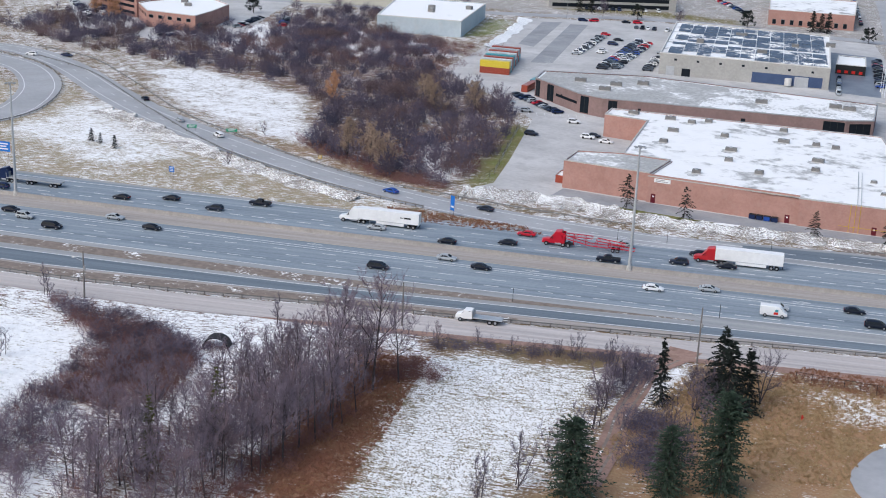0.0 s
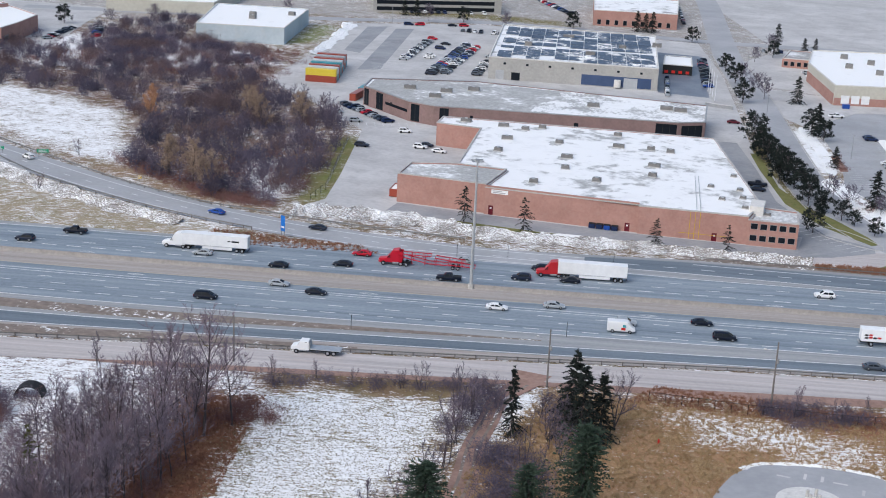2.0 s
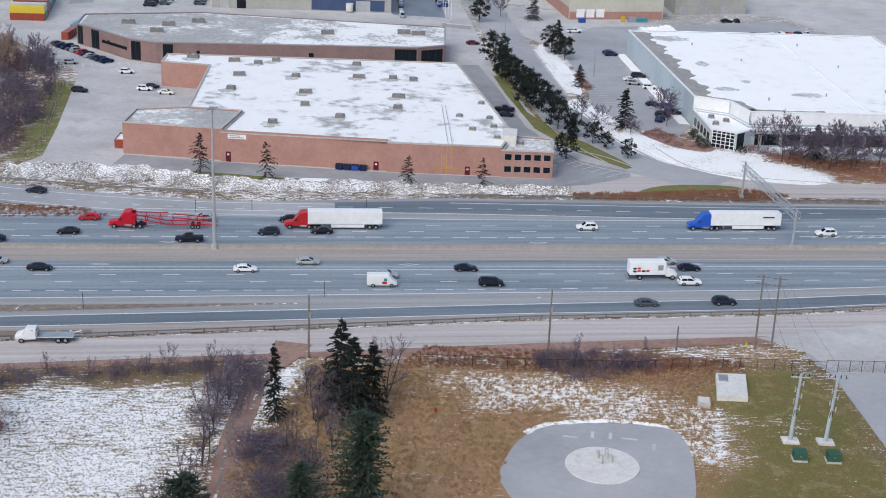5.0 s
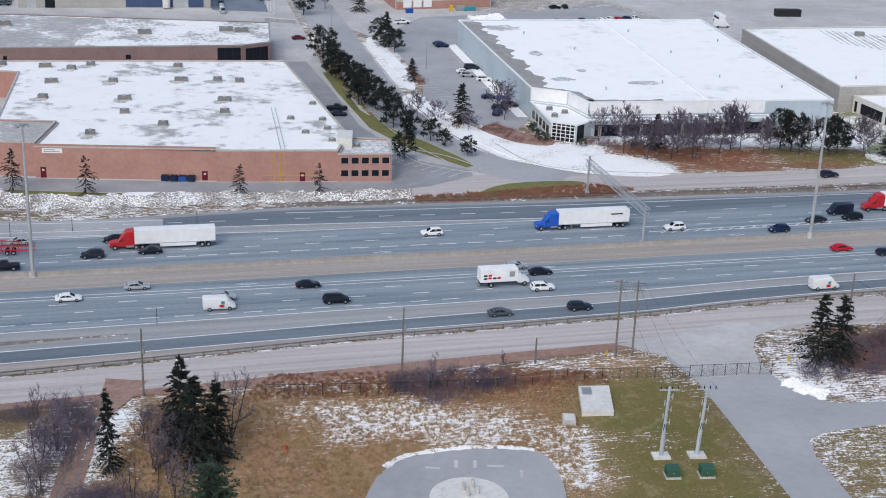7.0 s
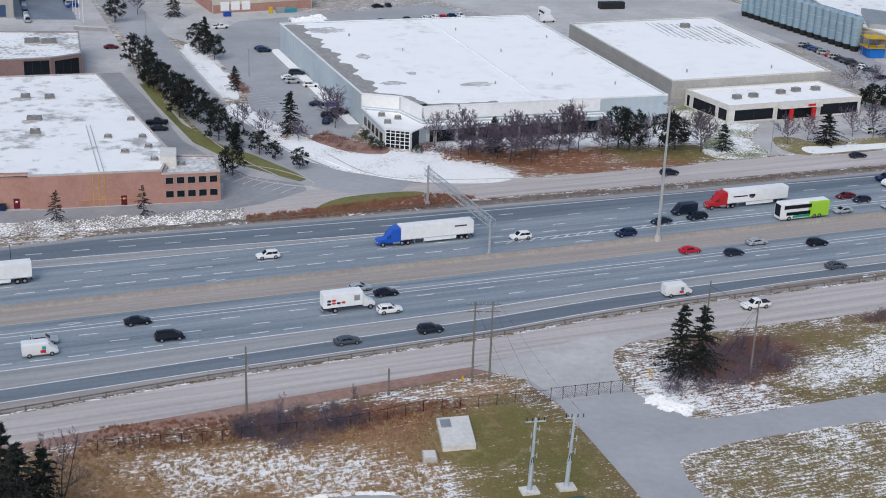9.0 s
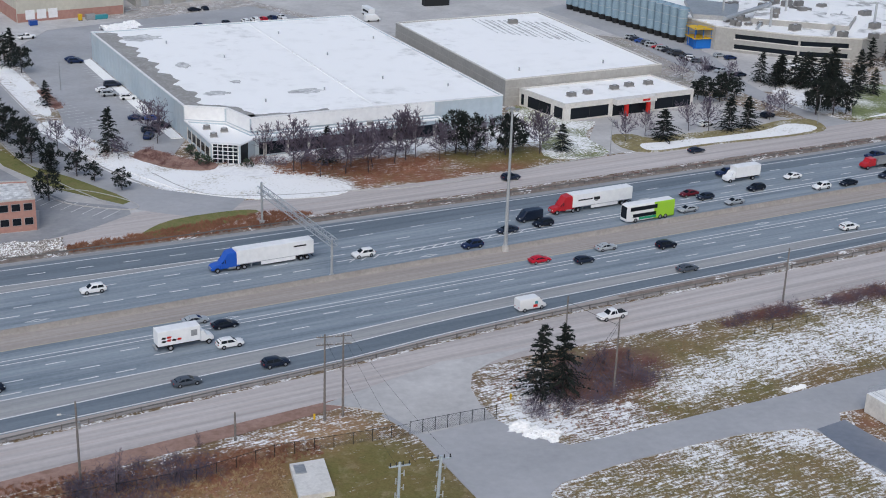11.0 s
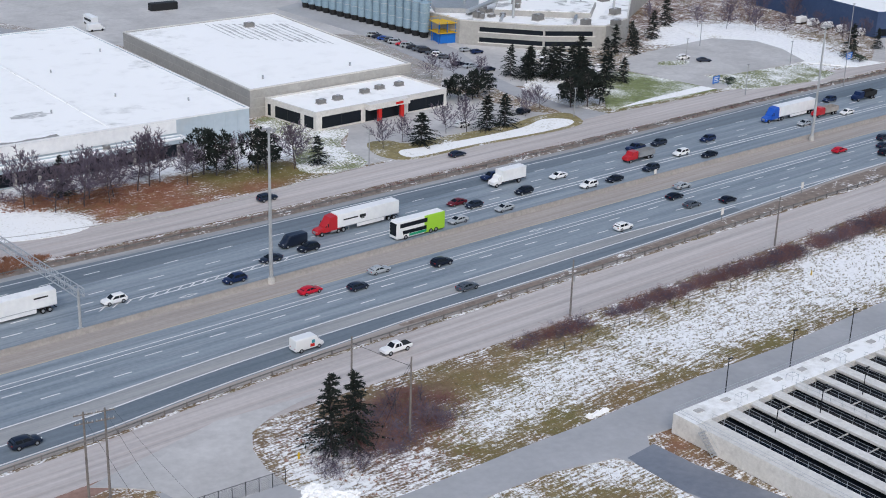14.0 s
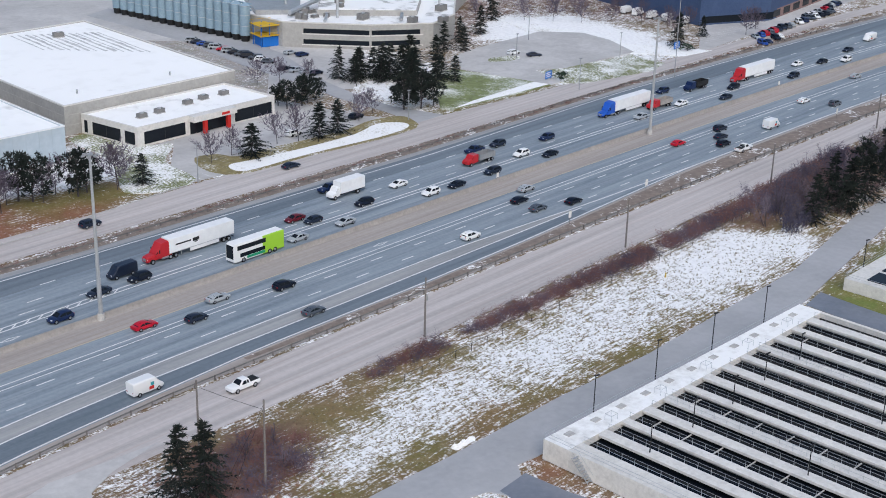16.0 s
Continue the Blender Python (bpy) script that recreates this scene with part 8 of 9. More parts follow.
for i in range(4):
    a, b = bare_tree_parts(120 + i, 7, 1.3, 1, 2, 0.05, 2.0)
    k = len(a.v)
    a.v += b.v
    a.f += [tuple(j + k for j in q) for q in b.f]
    wood_soups.append(a)
far_soups = []
for i in range(4):
    a, b = bare_tree_parts(124 + i, 7, 1.3, 1, 1, 0.05, 2.8)
    k = len(a.v)
    a.v += b.v
    a.f += [tuple(j + k for j in q) for q in b.f]
    far_soups.append(a)
scatter("north_wood", far_soups, spots_in(NWOOD, 120, 5, 0.8, 1.4), "dark_twigs", "dense bare thicket of grey-purple trees", "thicket")
scatter("north_wood_band", far_soups, spots_in(BAND, 95, 6, 0.6, 1.1), "dark_twigs", "belt of bare dark trees behind the ramp", "thicket")
scatter("foreground_wood", wood_soups, spots_in(WOOD, 44, 7, 0.5, 0.95) + spots_in([(-140, 140), (-128, 139), (-115, 128), (-116, 74), (-128, 70), (-139, 92), (-138, 112)], 84, 41, 0.45, 0.9), "twigs", "tangled bare undergrowth below tall trees", "thicket")
THICK = [(-330, 452), (-318, 500), (-296, 508), (-262, 500), (-240, 470), (-232, 432), (-262, 430), (-300, 446)]
domes = [shrub_soup(160 + i, 4.6, 3.2, 40, 0.11) for i in range(4)]
thicket_spots = spots_in(NWOOD, 230, 33, 0.6, 1.25) + spots_in(BAND, 420, 34, 0.5, 1.1) + spots_in([(-395, 420), (-300, 422), (-250, 470), (-262, 500), (-345, 500)], 100, 30, 0.5, 1.0) + spots_in(THICK, 190, 47, 0.5, 1.1) + spots_in([(-355, 509), (-335, 569), (-326, 560), (-306, 512), (-298, 448), (-314, 443)], 130, 35, 0.5, 1.15) + spots_in([(218, 244), (300, 268), (305, 284), (258, 274), (225, 258)], 70, 37, 0.6, 1.1)
clumped = lambda q: math.sin(q[0] * 0.17 + 2.0 * math.sin(q[1] * 0.06)) + math.sin(q[1] * 0.19 + q[0] * 0.05)
for name, mat, lo, hi, label in (("north_thicket", "dark_twigs", -0.5, 0.6, "dense purple-brown thicket of bare bushes"), ("plum_thicket", "plum_twigs", 0.6, 9, "dark plum-grey thicket of bare bushes"), ("brown_thicket", "brown_twigs", -9, -0.5, "dull brown thicket of bare bushes")):
    scatter(name, domes, [q for q in thicket_spots if lo <= clumped(q) < hi], mat, label, "thicket")
shrubs = [shrub_soup(130 + i, 2.0, 1.9, 18, 0.042) for i in range(5)]
LEFT_SCRUB = [(-178, 150), (-140, 140), (-128, 145), (-133, 110), (-120, 84), (-140, 84), (-145, 118), (-152, 136)]
scatter("red_scrub", shrubs, spots_in([(72, 226), (86, 227), (94, 222), (84, 211), (70, 210)], 90, 52, 0.5, 1.1) + spots_in([(-94, 150), (-84, 152), (-85, 160), (-94, 161)], 60, 50, 0.5, 1.1) + spots_in(WOOD, 220, 8, 0.8, 1.8) + spots_in(LEFT_SCRUB, 120, 9, 0.7, 1.4) + spots_in([(-169, 146), (-153, 147), (-134, 142), (-122, 130), (-122, 110), (-140, 112), (-144, 134)], 330, 31, 0.7, 1.5) + spots_in([(-205, 300), (-165, 277), (-146, 280), (-147, 300), (-165, 340)], 130, 10, 0.8, 1.5) + spots_in([(-215, 306), (-205, 296), (-185, 284), (-165, 275), (-146, 275), (-146, 281), (-165, 281), (-200, 300)], 150, 32, 0.6, 1.2), "rust_twigs", "low reddish dogwood scrub", "scrub")
scatter("field_scrub", shrubs, spots_in([(40, 345), (78, 352.5), (78, 347), (42, 340)], 70, 51, 0.5, 1.0) + spots_in([(-96, 172), (-60, 185), (-58, 181), (-93, 168)], 55, 48, 0.5, 1.2) + spots_in([(-59, 187), (-50, 186), (-52, 164), (-57, 164)], 50, 49, 0.8, 1.6) + spots_in(LEFT_SCRUB, 200, 42, 0.8, 1.7) + spots_in([(-166, 148), (-153, 150), (-134, 144), (-128, 136), (-140, 130)], 120, 43, 0.8, 1.6) + spots_in([(-7, 201), (14, 205), (14, 196), (-4, 190)], 70, 11, 0.6, 1.3) + spots_in([(-48, 158), (-40, 160), (-33, 150), (-33, 134), (-43, 140)], 60, 12, 0.9, 1.9) + spots_in([(72, 212), (76, 209), (90, 216), (84, 225), (74, 222)], 50, 13, 0.6, 1.4) + spots_in([(-44, 185), (-36, 183), (-35, 172), (-42, 172)], 20, 14, 0.9, 1.6) + spots_in([(62, 206), (76, 206), (80, 216), (66, 218)], 60, 36, 0.4, 0.9), "dark_twigs", "leafless brown-purple bushes", "scrub")
hedge = []
rnd = random.Random(15)
for i in range(900):
    x = 96 + 170 * rnd.random() ** 0.85
    t = (x - 96) / 170
    if (0.5 + 0.5 * math.sin(x * 0.31) + 0.4 * math.sin(x * 0.13 + 1)) < 0.02 - 0.6 * t:
        continue
    hedge.append((*along(x, lane(x, SERV_S) - 2.9 - 1.9 * min(1, t * 2.2) + rnd.gauss(0, 0.9 + 0.9 * t * t)), rnd.uniform(0.4, 0.95) + 0.35 * t, rnd.uniform(0, 6.28)))
scatter("verge_brush", shrubs, hedge[::2], "rust_twigs", "reddish bare brush along the service road", "hedge")
hedge = hedge[1::2]
scatter("verge_hedge", shrubs, hedge, "dark_twigs", "long ragged row of bare purple-brown bushes", "hedge")
verge = [(*along(x, lane(x, N_SERV_S) - 2.2 + rnd.gauss(0, 0.5)), rnd.uniform(0.25, 0.5), rnd.uniform(0, 6.28)) for x in [14 + 380 * rnd.random() for _ in range(230)]]
scatter("verge_weeds", shrubs, verge, "rust_twigs", "dry weeds along the highway verge", "weeds")
scatter("lawn_scrub", shrubs, spots_in([(10.5, 352.4), (14.5, 359.4), (22, 350.5), (29.5, 345.3), (27.5, 340.5), (19.5, 342.8)], 70, 44, 0.35, 0.7) + spots_in([(-12.5, 420), (-10.2, 421), (-5.4, 401), (-7.6, 399.5)], 22, 45, 0.4, 0.8) + spots_in([(31, 344), (38, 349), (45, 350), (40, 342)], 30, 46, 0.3, 0.6) + spots_in([(36, 344), (60, 344), (60, 349), (36, 348)], 26, 16, 0.4, 0.7) + spots_in([(-8, 362), (6, 350), (14, 352), (-2, 366)], 20, 17, 0.4, 0.7) + spots_in([(-330, 420), (-225, 430), (-232, 500), (-320, 500)], 240, 18, 0.9, 1.8), "rust_twigs", "reddish bare bushes", "scrub")


bed_pines = [thing_from("juniper_bush", [("trunk", a, "bark"), ("crown", b, "pine_needles")], "low blue-green juniper bush beside the glass entrance", "bush", "junipers") for a, b in (round_pine_parts(97, 3, 2.2, 24),)]
plant_copies(bed_pines, [(27.2, 343.8, 2.4, 1.1), (36.5, 341.2, 2.0, 1.1), (24.2, 352.2, 2.6, 1.0), (25.6, 347.8, 2.2, 1.0), (258.6, 371.5, 2.2, 1.6), (318, 381, 2.2, 1.6)], 3)


def tuft_soup(seed):
    rnd = random.Random(seed)
    s = Soup()
    for _ in range(12):
        a = rnd.uniform(0, 6.28)
        s.leaf(Vector((rnd.gauss(0, 0.16), rnd.gauss(0, 0.16), 0)), Vector((math.cos(a) * 0.7, math.sin(a) * 0.7, 1)), rnd.uniform(0.35, 0.75), 0.1, rnd)
    return s


tufts = [tuft_soup(140 + i) for i in range(5)]
scatter("snowfield_tufts", tufts, spots_in([(-94, 163), (-86, 130), (-74, 100), (-58, 100), (-56, 176)], 9000, 20, 0.2, 0.42), "dull_straw", "short dead grass poking through the snow", "grass")
scatter("straw_tufts", tufts, spots_in([(-45, 188), (-48, 140), (24, 160), (24, 202), (-20, 193)], 6000, 19, 0.5, 1.2), "straw", "tufts of straw-coloured dead grass", "grass")
scatter("rust_tufts", tufts, spots_in([(-100, 160), (-91, 164), (-82, 130), (-74, 95), (-90, 90), (-98, 120)], 6500, 22, 0.4, 0.9) + spots_in([(62, 221), (60, 213), (68, 199), (84, 202), (92, 212), (80, 226)], 200, 23, 0.4, 0.9) + spots_in([(42, 335), (57, 330), (76, 331), (82, 343), (42, 345)], 700, 24, 0.5, 1.0) + spots_in([(-5.8, 295), (10.5, 299.5), (24, 305), (38, 309), (47, 306), (37, 300), (10, 293.5), (-5, 291)], 1500, 27, 0.7, 1.6) + spots_in([(-150, 252), (-112, 256), (-104, 252), (-150, 240)], 700, 28, 0.6, 1.3) + spots_in([(-30, 190), (-26, 200), (12, 205), (30, 206), (30, 202), (10, 196)], 1400, 29, 0.5, 1.2), "rust_grass", "rusty-brown dead grass", "grass")
scatter("verge_tufts", tufts, spots_in([(84, 202), (206, 232), (222, 246), (205, 262), (120, 240), (84, 224)], 5200, 25, 0.25, 0.6) + spots_in([(60, 186), (84, 193), (105, 194), (108, 178), (100, 160), (62, 160)], 2400, 26, 0.25, 0.6), "dull_straw", "short yellow grass through the snow", "grass")

# ---- vehicles ----

def loft(bm, stations, chamfer=0.12):
    """A shell through upright cross-sections: (x, low, high, half width)."""
    rings = []
    for x, z0, z1, w in stations:
        c = min(chamfer, (z1 - z0) * 0.35)
        pts = [(-w, z0 + c), (-w * 0.99, z1 - c), (-w + c, z1), (w - c, z1), (w * 0.99, z1 - c), (w, z0 + c), (w - c * 0.6, z0), (-w + c * 0.6, z0)]
        rings.append([bm.verts.new((x, y, z)) for y, z in pts])
    for a, b in zip(rings, rings[1:]):
        for i in range(8):
            j = (i + 1) % 8
            bm.faces.new((a[i], b[i], b[j], a[j]))
    bm.faces.new(rings[0])
    bm.faces.new(rings[-1][::-1])
    bmesh.ops.recalc_face_normals(bm, faces=bm.faces[:])
    return bm


def cabin(bm, x0, x1, x2, x3, z0, z1, w0, w1):
    """A greenhouse: base from x0 to x3, roof from x1 to x2."""
    lo = [bm.verts.new(p) for p in ((x0, -w0 * 0.93, z0), (x3, -w0 * 0.93, z0), (x3, w0 * 0.93, z0), (x0, w0 * 0.93, z0))]
    hi = [bm.verts.new(p) for p in ((x1, -w1, z1), (x2, -w1, z1), (x2, w1, z1), (x1, w1, z1))]
    bm.faces.new(hi)
    bm.faces.new(lo[::-1])
    for i in range(4):
        j = (i + 1) % 4
        bm.faces.new((lo[i], lo[j], hi[j], hi[i]))
    bmesh.ops.recalc_face_normals(bm, faces=bm.faces[:])
    return bm


def wheel(parent, x, y, r=0.33, w=0.22, rim=True):
    bm = bmesh.new()
    s = 1 if y > 0 else -1
    tube(bm, (x, y - s * w, r), (x, y, r), r, r, 14)
    t = part("wheel", bm, "tyre", parent)
    if not rim:
        return
    bm = bmesh.new()
    tube(bm, (x, y - s * 0.02, r), (x, y + s * 0.015, r), r * 0.62, r * 0.55, 10)
    part("rim", bm, "steel_rim", t)


def boxy(name, parent, mat, *dims, bevel=0.05, label=""):
    bm = bmesh.new()
    box(bm, *dims, None, bevel)
    return part(name, bm, mat, parent, label)


CARS = {  # length, half width, height, belt; greenhouse: rear base, rear roof, front roof, front base; axles, wheel radius, nose and tail heights
    "sedan": dict(l=4.85, w=0.92, h=1.45, belt=0.9, g=(-1.98, -1.0, 0.2, 1.25), fx=1.45, rx=-1.4, r=0.34, nose=0.72, tail=0.98),
    "hatchback": dict(l=4.35, w=0.9, h=1.5, belt=0.93, g=(-2.02, -1.45, 0.25, 1.2), fx=1.3, rx=-1.28, r=0.34, nose=0.76, tail=0.96),
    "suv": dict(l=4.75, w=0.95, h=1.7, belt=1.04, g=(-2.24, -1.7, 0.25, 1.15), fx=1.4, rx=-1.38, r=0.39, nose=0.92, tail=1.06),
    "minivan": dict(l=5.1, w=0.99, h=1.76, belt=1.0, g=(-2.45, -2.05, 0.65, 1.75), fx=1.55, rx=-1.5, r=0.37, nose=0.82, tail=1.02),
    "pickup": dict(l=5.8, w=0.99, h=1.88, belt=1.14, g=(-0.85, -0.6, 0.6, 1.35), fx=1.85, rx=-1.75, r=0.43, nose=1.08, tail=1.15),
    "van": dict(l=5.9, w=1.03, h=2.55, belt=1.25, g=(0.9, 1.0, 1.5, 2.15), fx=1.85, rx=-1.8, r=0.39, nose=1.05, tail=1.1),
}
FLEET = {}


def rounded_hull(bm, stations):
    """A car's shell through rounded cross-sections: (x, low, high, half width, share of the width at the top)."""
    rings = []
    for x, z0, z1, w, k in stations:
        d = z1 - z0
        half_ring = [(w * 0.8, z0), (w * 0.97, z0 + 0.14 * d), (w, z0 + 0.5 * d), (w * 0.98, z0 + 0.78 * d), (w * (0.35 * k + 0.6), z0 + 0.94 * d), (w * k * 0.82, z1), (0, z1 + 0.025 * w)]
        pts = half_ring + [(-y, z) for y, z in half_ring[-2::-1]]
        rings.append([bm.verts.new((x, y, z)) for y, z in pts])
    k = len(rings[0])
    for a, b in zip(rings, rings[1:]):
        for i in range(k):
            j = (i + 1) % k
            bm.faces.new((a[i], b[i], b[j], a[j]))
    bm.faces.new(rings[0])
    bm.faces.new(rings[-1][::-1])
    bmesh.ops.recalc_face_normals(bm, faces=bm.faces[:])
    return bm


def softened(ob):
    """Smooth shading, but for true creases."""
    ob.data.polygons.foreach_set("use_smooth", [True] * len(ob.data.polygons))
    ob.data.set_sharp_from_angle(angle=radians(38))
    return ob


def top_shell(bm, g, B, H, W):
    """The painted roof and pillars, domed a little, leaning in towards the roof."""
    x0, x1, x2, x3 = g
    rings = []
    for x, z, c in ((x0, B, 0.0), (x0 * 0.45 + x1 * 0.55, B + 0.62 * (H - B), 0.0), (x1, H - 0.05, 0.02), ((x1 + x2) / 2, H - 0.01, 0.03), (x2, H - 0.05, 0.02), (x2 * 0.5 + x3 * 0.5, B + 0.5 * (H - 0.05 - B), 0.0), (x3, B, 0.0)):
        t = (z - B) / (H - B)
        w = W * (0.94 - 0.2 * t)
        half_ring = [(W * 0.94, B - 0.06), (w, z - 0.06 * t), (w - 0.1, z), (0, z + c)]
        rings.append([bm.verts.new((x, y, max(zz, B - 0.06))) for y, zz in half_ring + [(-y, zz) for y, zz in half_ring[-2::-1]]])
    for a, b in zip(rings, rings[1:]):
        for i in range(len(a) - 1):
            bm.faces.new((a[i], b[i], b[i + 1], a[i + 1]))
    bmesh.ops.recalc_face_normals(bm, faces=bm.faces[:])
    return bm


def panes_of(g, B, H, W, posts):
    """The glass, a little proud of the shell: windscreen, rear window and the sides, as lists of quads."""
    x0, x1, x2, x3 = g

    def screen(xt, xb, out):
        zt, zb = H - 0.1, B + 0.05
        f = lambda z: (z - B) / (H - 0.05 - B)
        X = lambda z: xb + (xt - xb) * f(z) + out
        wt, wb = W * (0.94 - 0.2 * f(zt)) - 0.13, W * 0.94 - 0.16
        return [(X(zb), -wb, zb + 0.02), (X(zb), wb, zb + 0.02), (X(zt), wt, zt + 0.02), (X(zt), -wt, zt + 0.02)]

    sides = []
    zt, zb = H - 0.16, B + 0.04
    for s in (-1, 1):
        quads = []
        lean = lambda z: s * (W * (0.94 - 0.2 * (z - B) / (H - B)) + 0.012)
        ends = [(x0 + (x1 - x0) * (zb - B) / (H - B) + 0.22, x1 + 0.1), (x3 - (x3 - x2) * (zb - B) / (H - B) - 0.3, x2 - 0.08)]
        cuts = [ends[0]] + [(q, q) for q in posts] + [ends[1]]
        for (b0, t0), (b1, t1) in zip(cuts, cuts[1:]):
            quads.append([(b0 + 0.05, lean(zb), zb), (b1 - 0.05, lean(zb), zb), (t1 - 0.05, lean(zt), zt), (t0 + 0.05, lean(zt), zt)])
        sides.append(quads)
    return [screen(x2, x3, 0.02)], [screen(x1, x0, -0.02)], sides


def build_car(kind, colour, label, group, full=True):
    d = CARS[kind]
    L, W, H, B = d["l"] / 2, d["w"], d["h"], d["belt"]
    paint = "paint_" + colour
    g = empty({"van": "delivery_van", "pickup": "pickup_truck"}.get(kind, kind + "_car" if kind in ("sedan", "hatchback") else kind), label, {"van": "van", "pickup": "pickup"}.get(kind, "car"), group)
    x0, x1, x2, x3 = d["g"]
    nose, tail = d["nose"], d["tail"]
    bm = bmesh.new()
    if kind == "pickup":
        rounded_hull(bm, [(-L, 0.5, B * 0.95, W * 0.93, 0.95), (-L + 0.08, 0.42, B, W * 0.98, 0.97), (-0.9, 0.38, B, W, 0.97), (x3, 0.36, B - 0.02, W, 0.95), (L - 0.6, 0.38, nose + 0.06, W * 0.98, 0.92), (L - 0.14, 0.42, nose, W * 0.95, 0.9), (L, 0.52, nose - 0.14, W * 0.86, 0.9)])
    elif kind == "van":
        loft(bm, [(-L, 0.5, H - 0.12, W * 0.96), (-L + 0.1, 0.4, H, W), (0.9, 0.38, H, W), (1.35, 0.38, H - 0.1, W), (1.9, 0.38, 1.75, W), (2.3, 0.38, 1.3, W), (L - 0.25, 0.4, nose + 0.05, W * 0.95), (L, 0.48, nose - 0.2, W * 0.85)], 0.16)
    else:
        rounded_hull(bm, [(-L, 0.42, tail - 0.16, W * 0.8, 0.85), (-L + 0.07, 0.34, tail - 0.03, W * 0.9, 0.88), (-L + 0.4, 0.26, tail + 0.01, W * 0.97, 0.92), (-1.0, 0.24, B + 0.01, W, 0.94), (0.3, 0.24, B, W, 0.94), (x3 - 0.05, 0.24, B - 0.01, W, 0.94), (x3 + 0.5, 0.25, (B + nose) / 2 + 0.06, W * 0.99, 0.9), (L - 0.35, 0.28, nose + 0.03, W * 0.94, 0.86), (L - 0.08, 0.32, nose - 0.08, W * 0.86, 0.84), (L, 0.4, nose - 0.2, W * 0.74, 0.82)])
    softened(part("body", bm, paint, g))
    if kind == "van":
        bm = bmesh.new()
        cabin(bm, 1.0, 1.05, 1.42, 2.18, B + 0.02, 2.3, W + 0.02, W * 0.96)
        part("greenhouse", bm, "dark_glass", g)
    else:
        bm = bmesh.new()
        top_shell(bm, d["g"], B, H, W)
        roof = softened(part("roof", bm, paint, g))
        xm = (x1 + x2) / 2
        front, rear, sides = panes_of(d["g"], B, H, W, [xm - 1.0, xm + 0.05] if kind in ("suv", "minivan") else [xm - 0.1])
        glass = [("windscreen", front), ("rear_window", rear), ("side_glass", sides[0]), ("side_glass", sides[1])]
        if not full:
            glass = [("glass", front + rear + sides[0] + sides[1])]
        for name, quads in glass:
            bm = bmesh.new()
            for q in quads:
                bm.faces.new([bm.verts.new(v) for v in q])
            pane = part(name, bm, "dark_glass", roof)
            if not full:
                pane["kind"] = "stuff"
    if kind == "pickup":
        boxy("cargo_bed", g, "black_plastic", -L + 0.14, -0.95, -W + 0.16, W - 0.16, B - 0.3, B + 0.03, bevel=0)
    for s in (-1, 1):
        wheel(g, d["fx"], s * (W + 0.015), d["r"], 0.22, full)
        wheel(g, d["rx"], s * (W + 0.015), d["r"], 0.22, full)
        if not full:
            continue
        boxy("headlight", g, "lamp_white", L - 0.34, L - 0.1, s * W * 0.64 - 0.17, s * W * 0.64 + 0.17, nose - 0.16, nose - 0.01, bevel=0.02)
        boxy("tail_light", g, "lamp_red", -L - 0.01, -L + 0.12, s * W * 0.68 - 0.16, s * W * 0.68 + 0.16, tail - 0.22, tail - 0.06, bevel=0.02)
        boxy("mirror", g, paint, x3 - 0.5, x3 - 0.34, s * (W + 0.08) - 0.09, s * (W + 0.08) + 0.09, B, B + 0.14, bevel=0.03)
    if not full:
        return g
    boxy("bumper", g, "black_plastic", L - 0.12, L + 0.01, -W * 0.66, W * 0.66, 0.32, 0.5, bevel=0.03)
    if kind == "van" and colour == "white":
        for s in (-1, 1):
            boxy("door_graphic", g, "signal_red", 0.0, 0.9, s * (W + 0.006) - 0.005, s * (W + 0.006) + 0.005, 0.7, 1.25, bevel=0, label="red printed panel")
            boxy("stripe_graphic", g, "paint_teal", 0.3, 0.95, s * (W + 0.006) - 0.005, s * (W + 0.006) + 0.005, 1.3, 1.9, bevel=0, label="teal printed panel")
    return g


TONES = {"black": "black", "charcoal": "dark grey", "navy": "dark blue", "blue": "bright blue", "white": "white", "silver": "silver", "grey": "mid-grey", "red": "bright red", "maroon": "maroon"}


def put_car(kind, colour, m, parked=False):
    key = (kind, colour, parked)
    if key in FLEET:
        return copy_thing(FLEET[key], m)
    what = {"sedan": "four-door sedan", "hatchback": "compact hatchback", "suv": "sport utility vehicle", "minivan": "minivan with dark windows", "pickup": "crew-cab pickup truck", "van": "high-roofed delivery van"}[kind]
    g = build_car(kind, colour, TONES[colour] + " " + what + (" parked on asphalt" if parked else " on the highway"), "parked vehicles" if parked else "highway vehicles", not parked)
    g.matrix_basis = m
    FLEET[key] = g
    return g


def drive(x, off, kind, colour):
    """On the highway at x, off metres north of the barrier: westward to the north of it, eastward to the south."""
    a = along(x, off)
    put_car(kind, colour, pose(*a, 0.03, 0, 0, heading(x) + (180 if 0 < off < 30 else 0)))


def dual(parent, x, w, r=0.5):
    for s in (-1, 1):
        wheel(parent, x, s * w, r, 0.5)


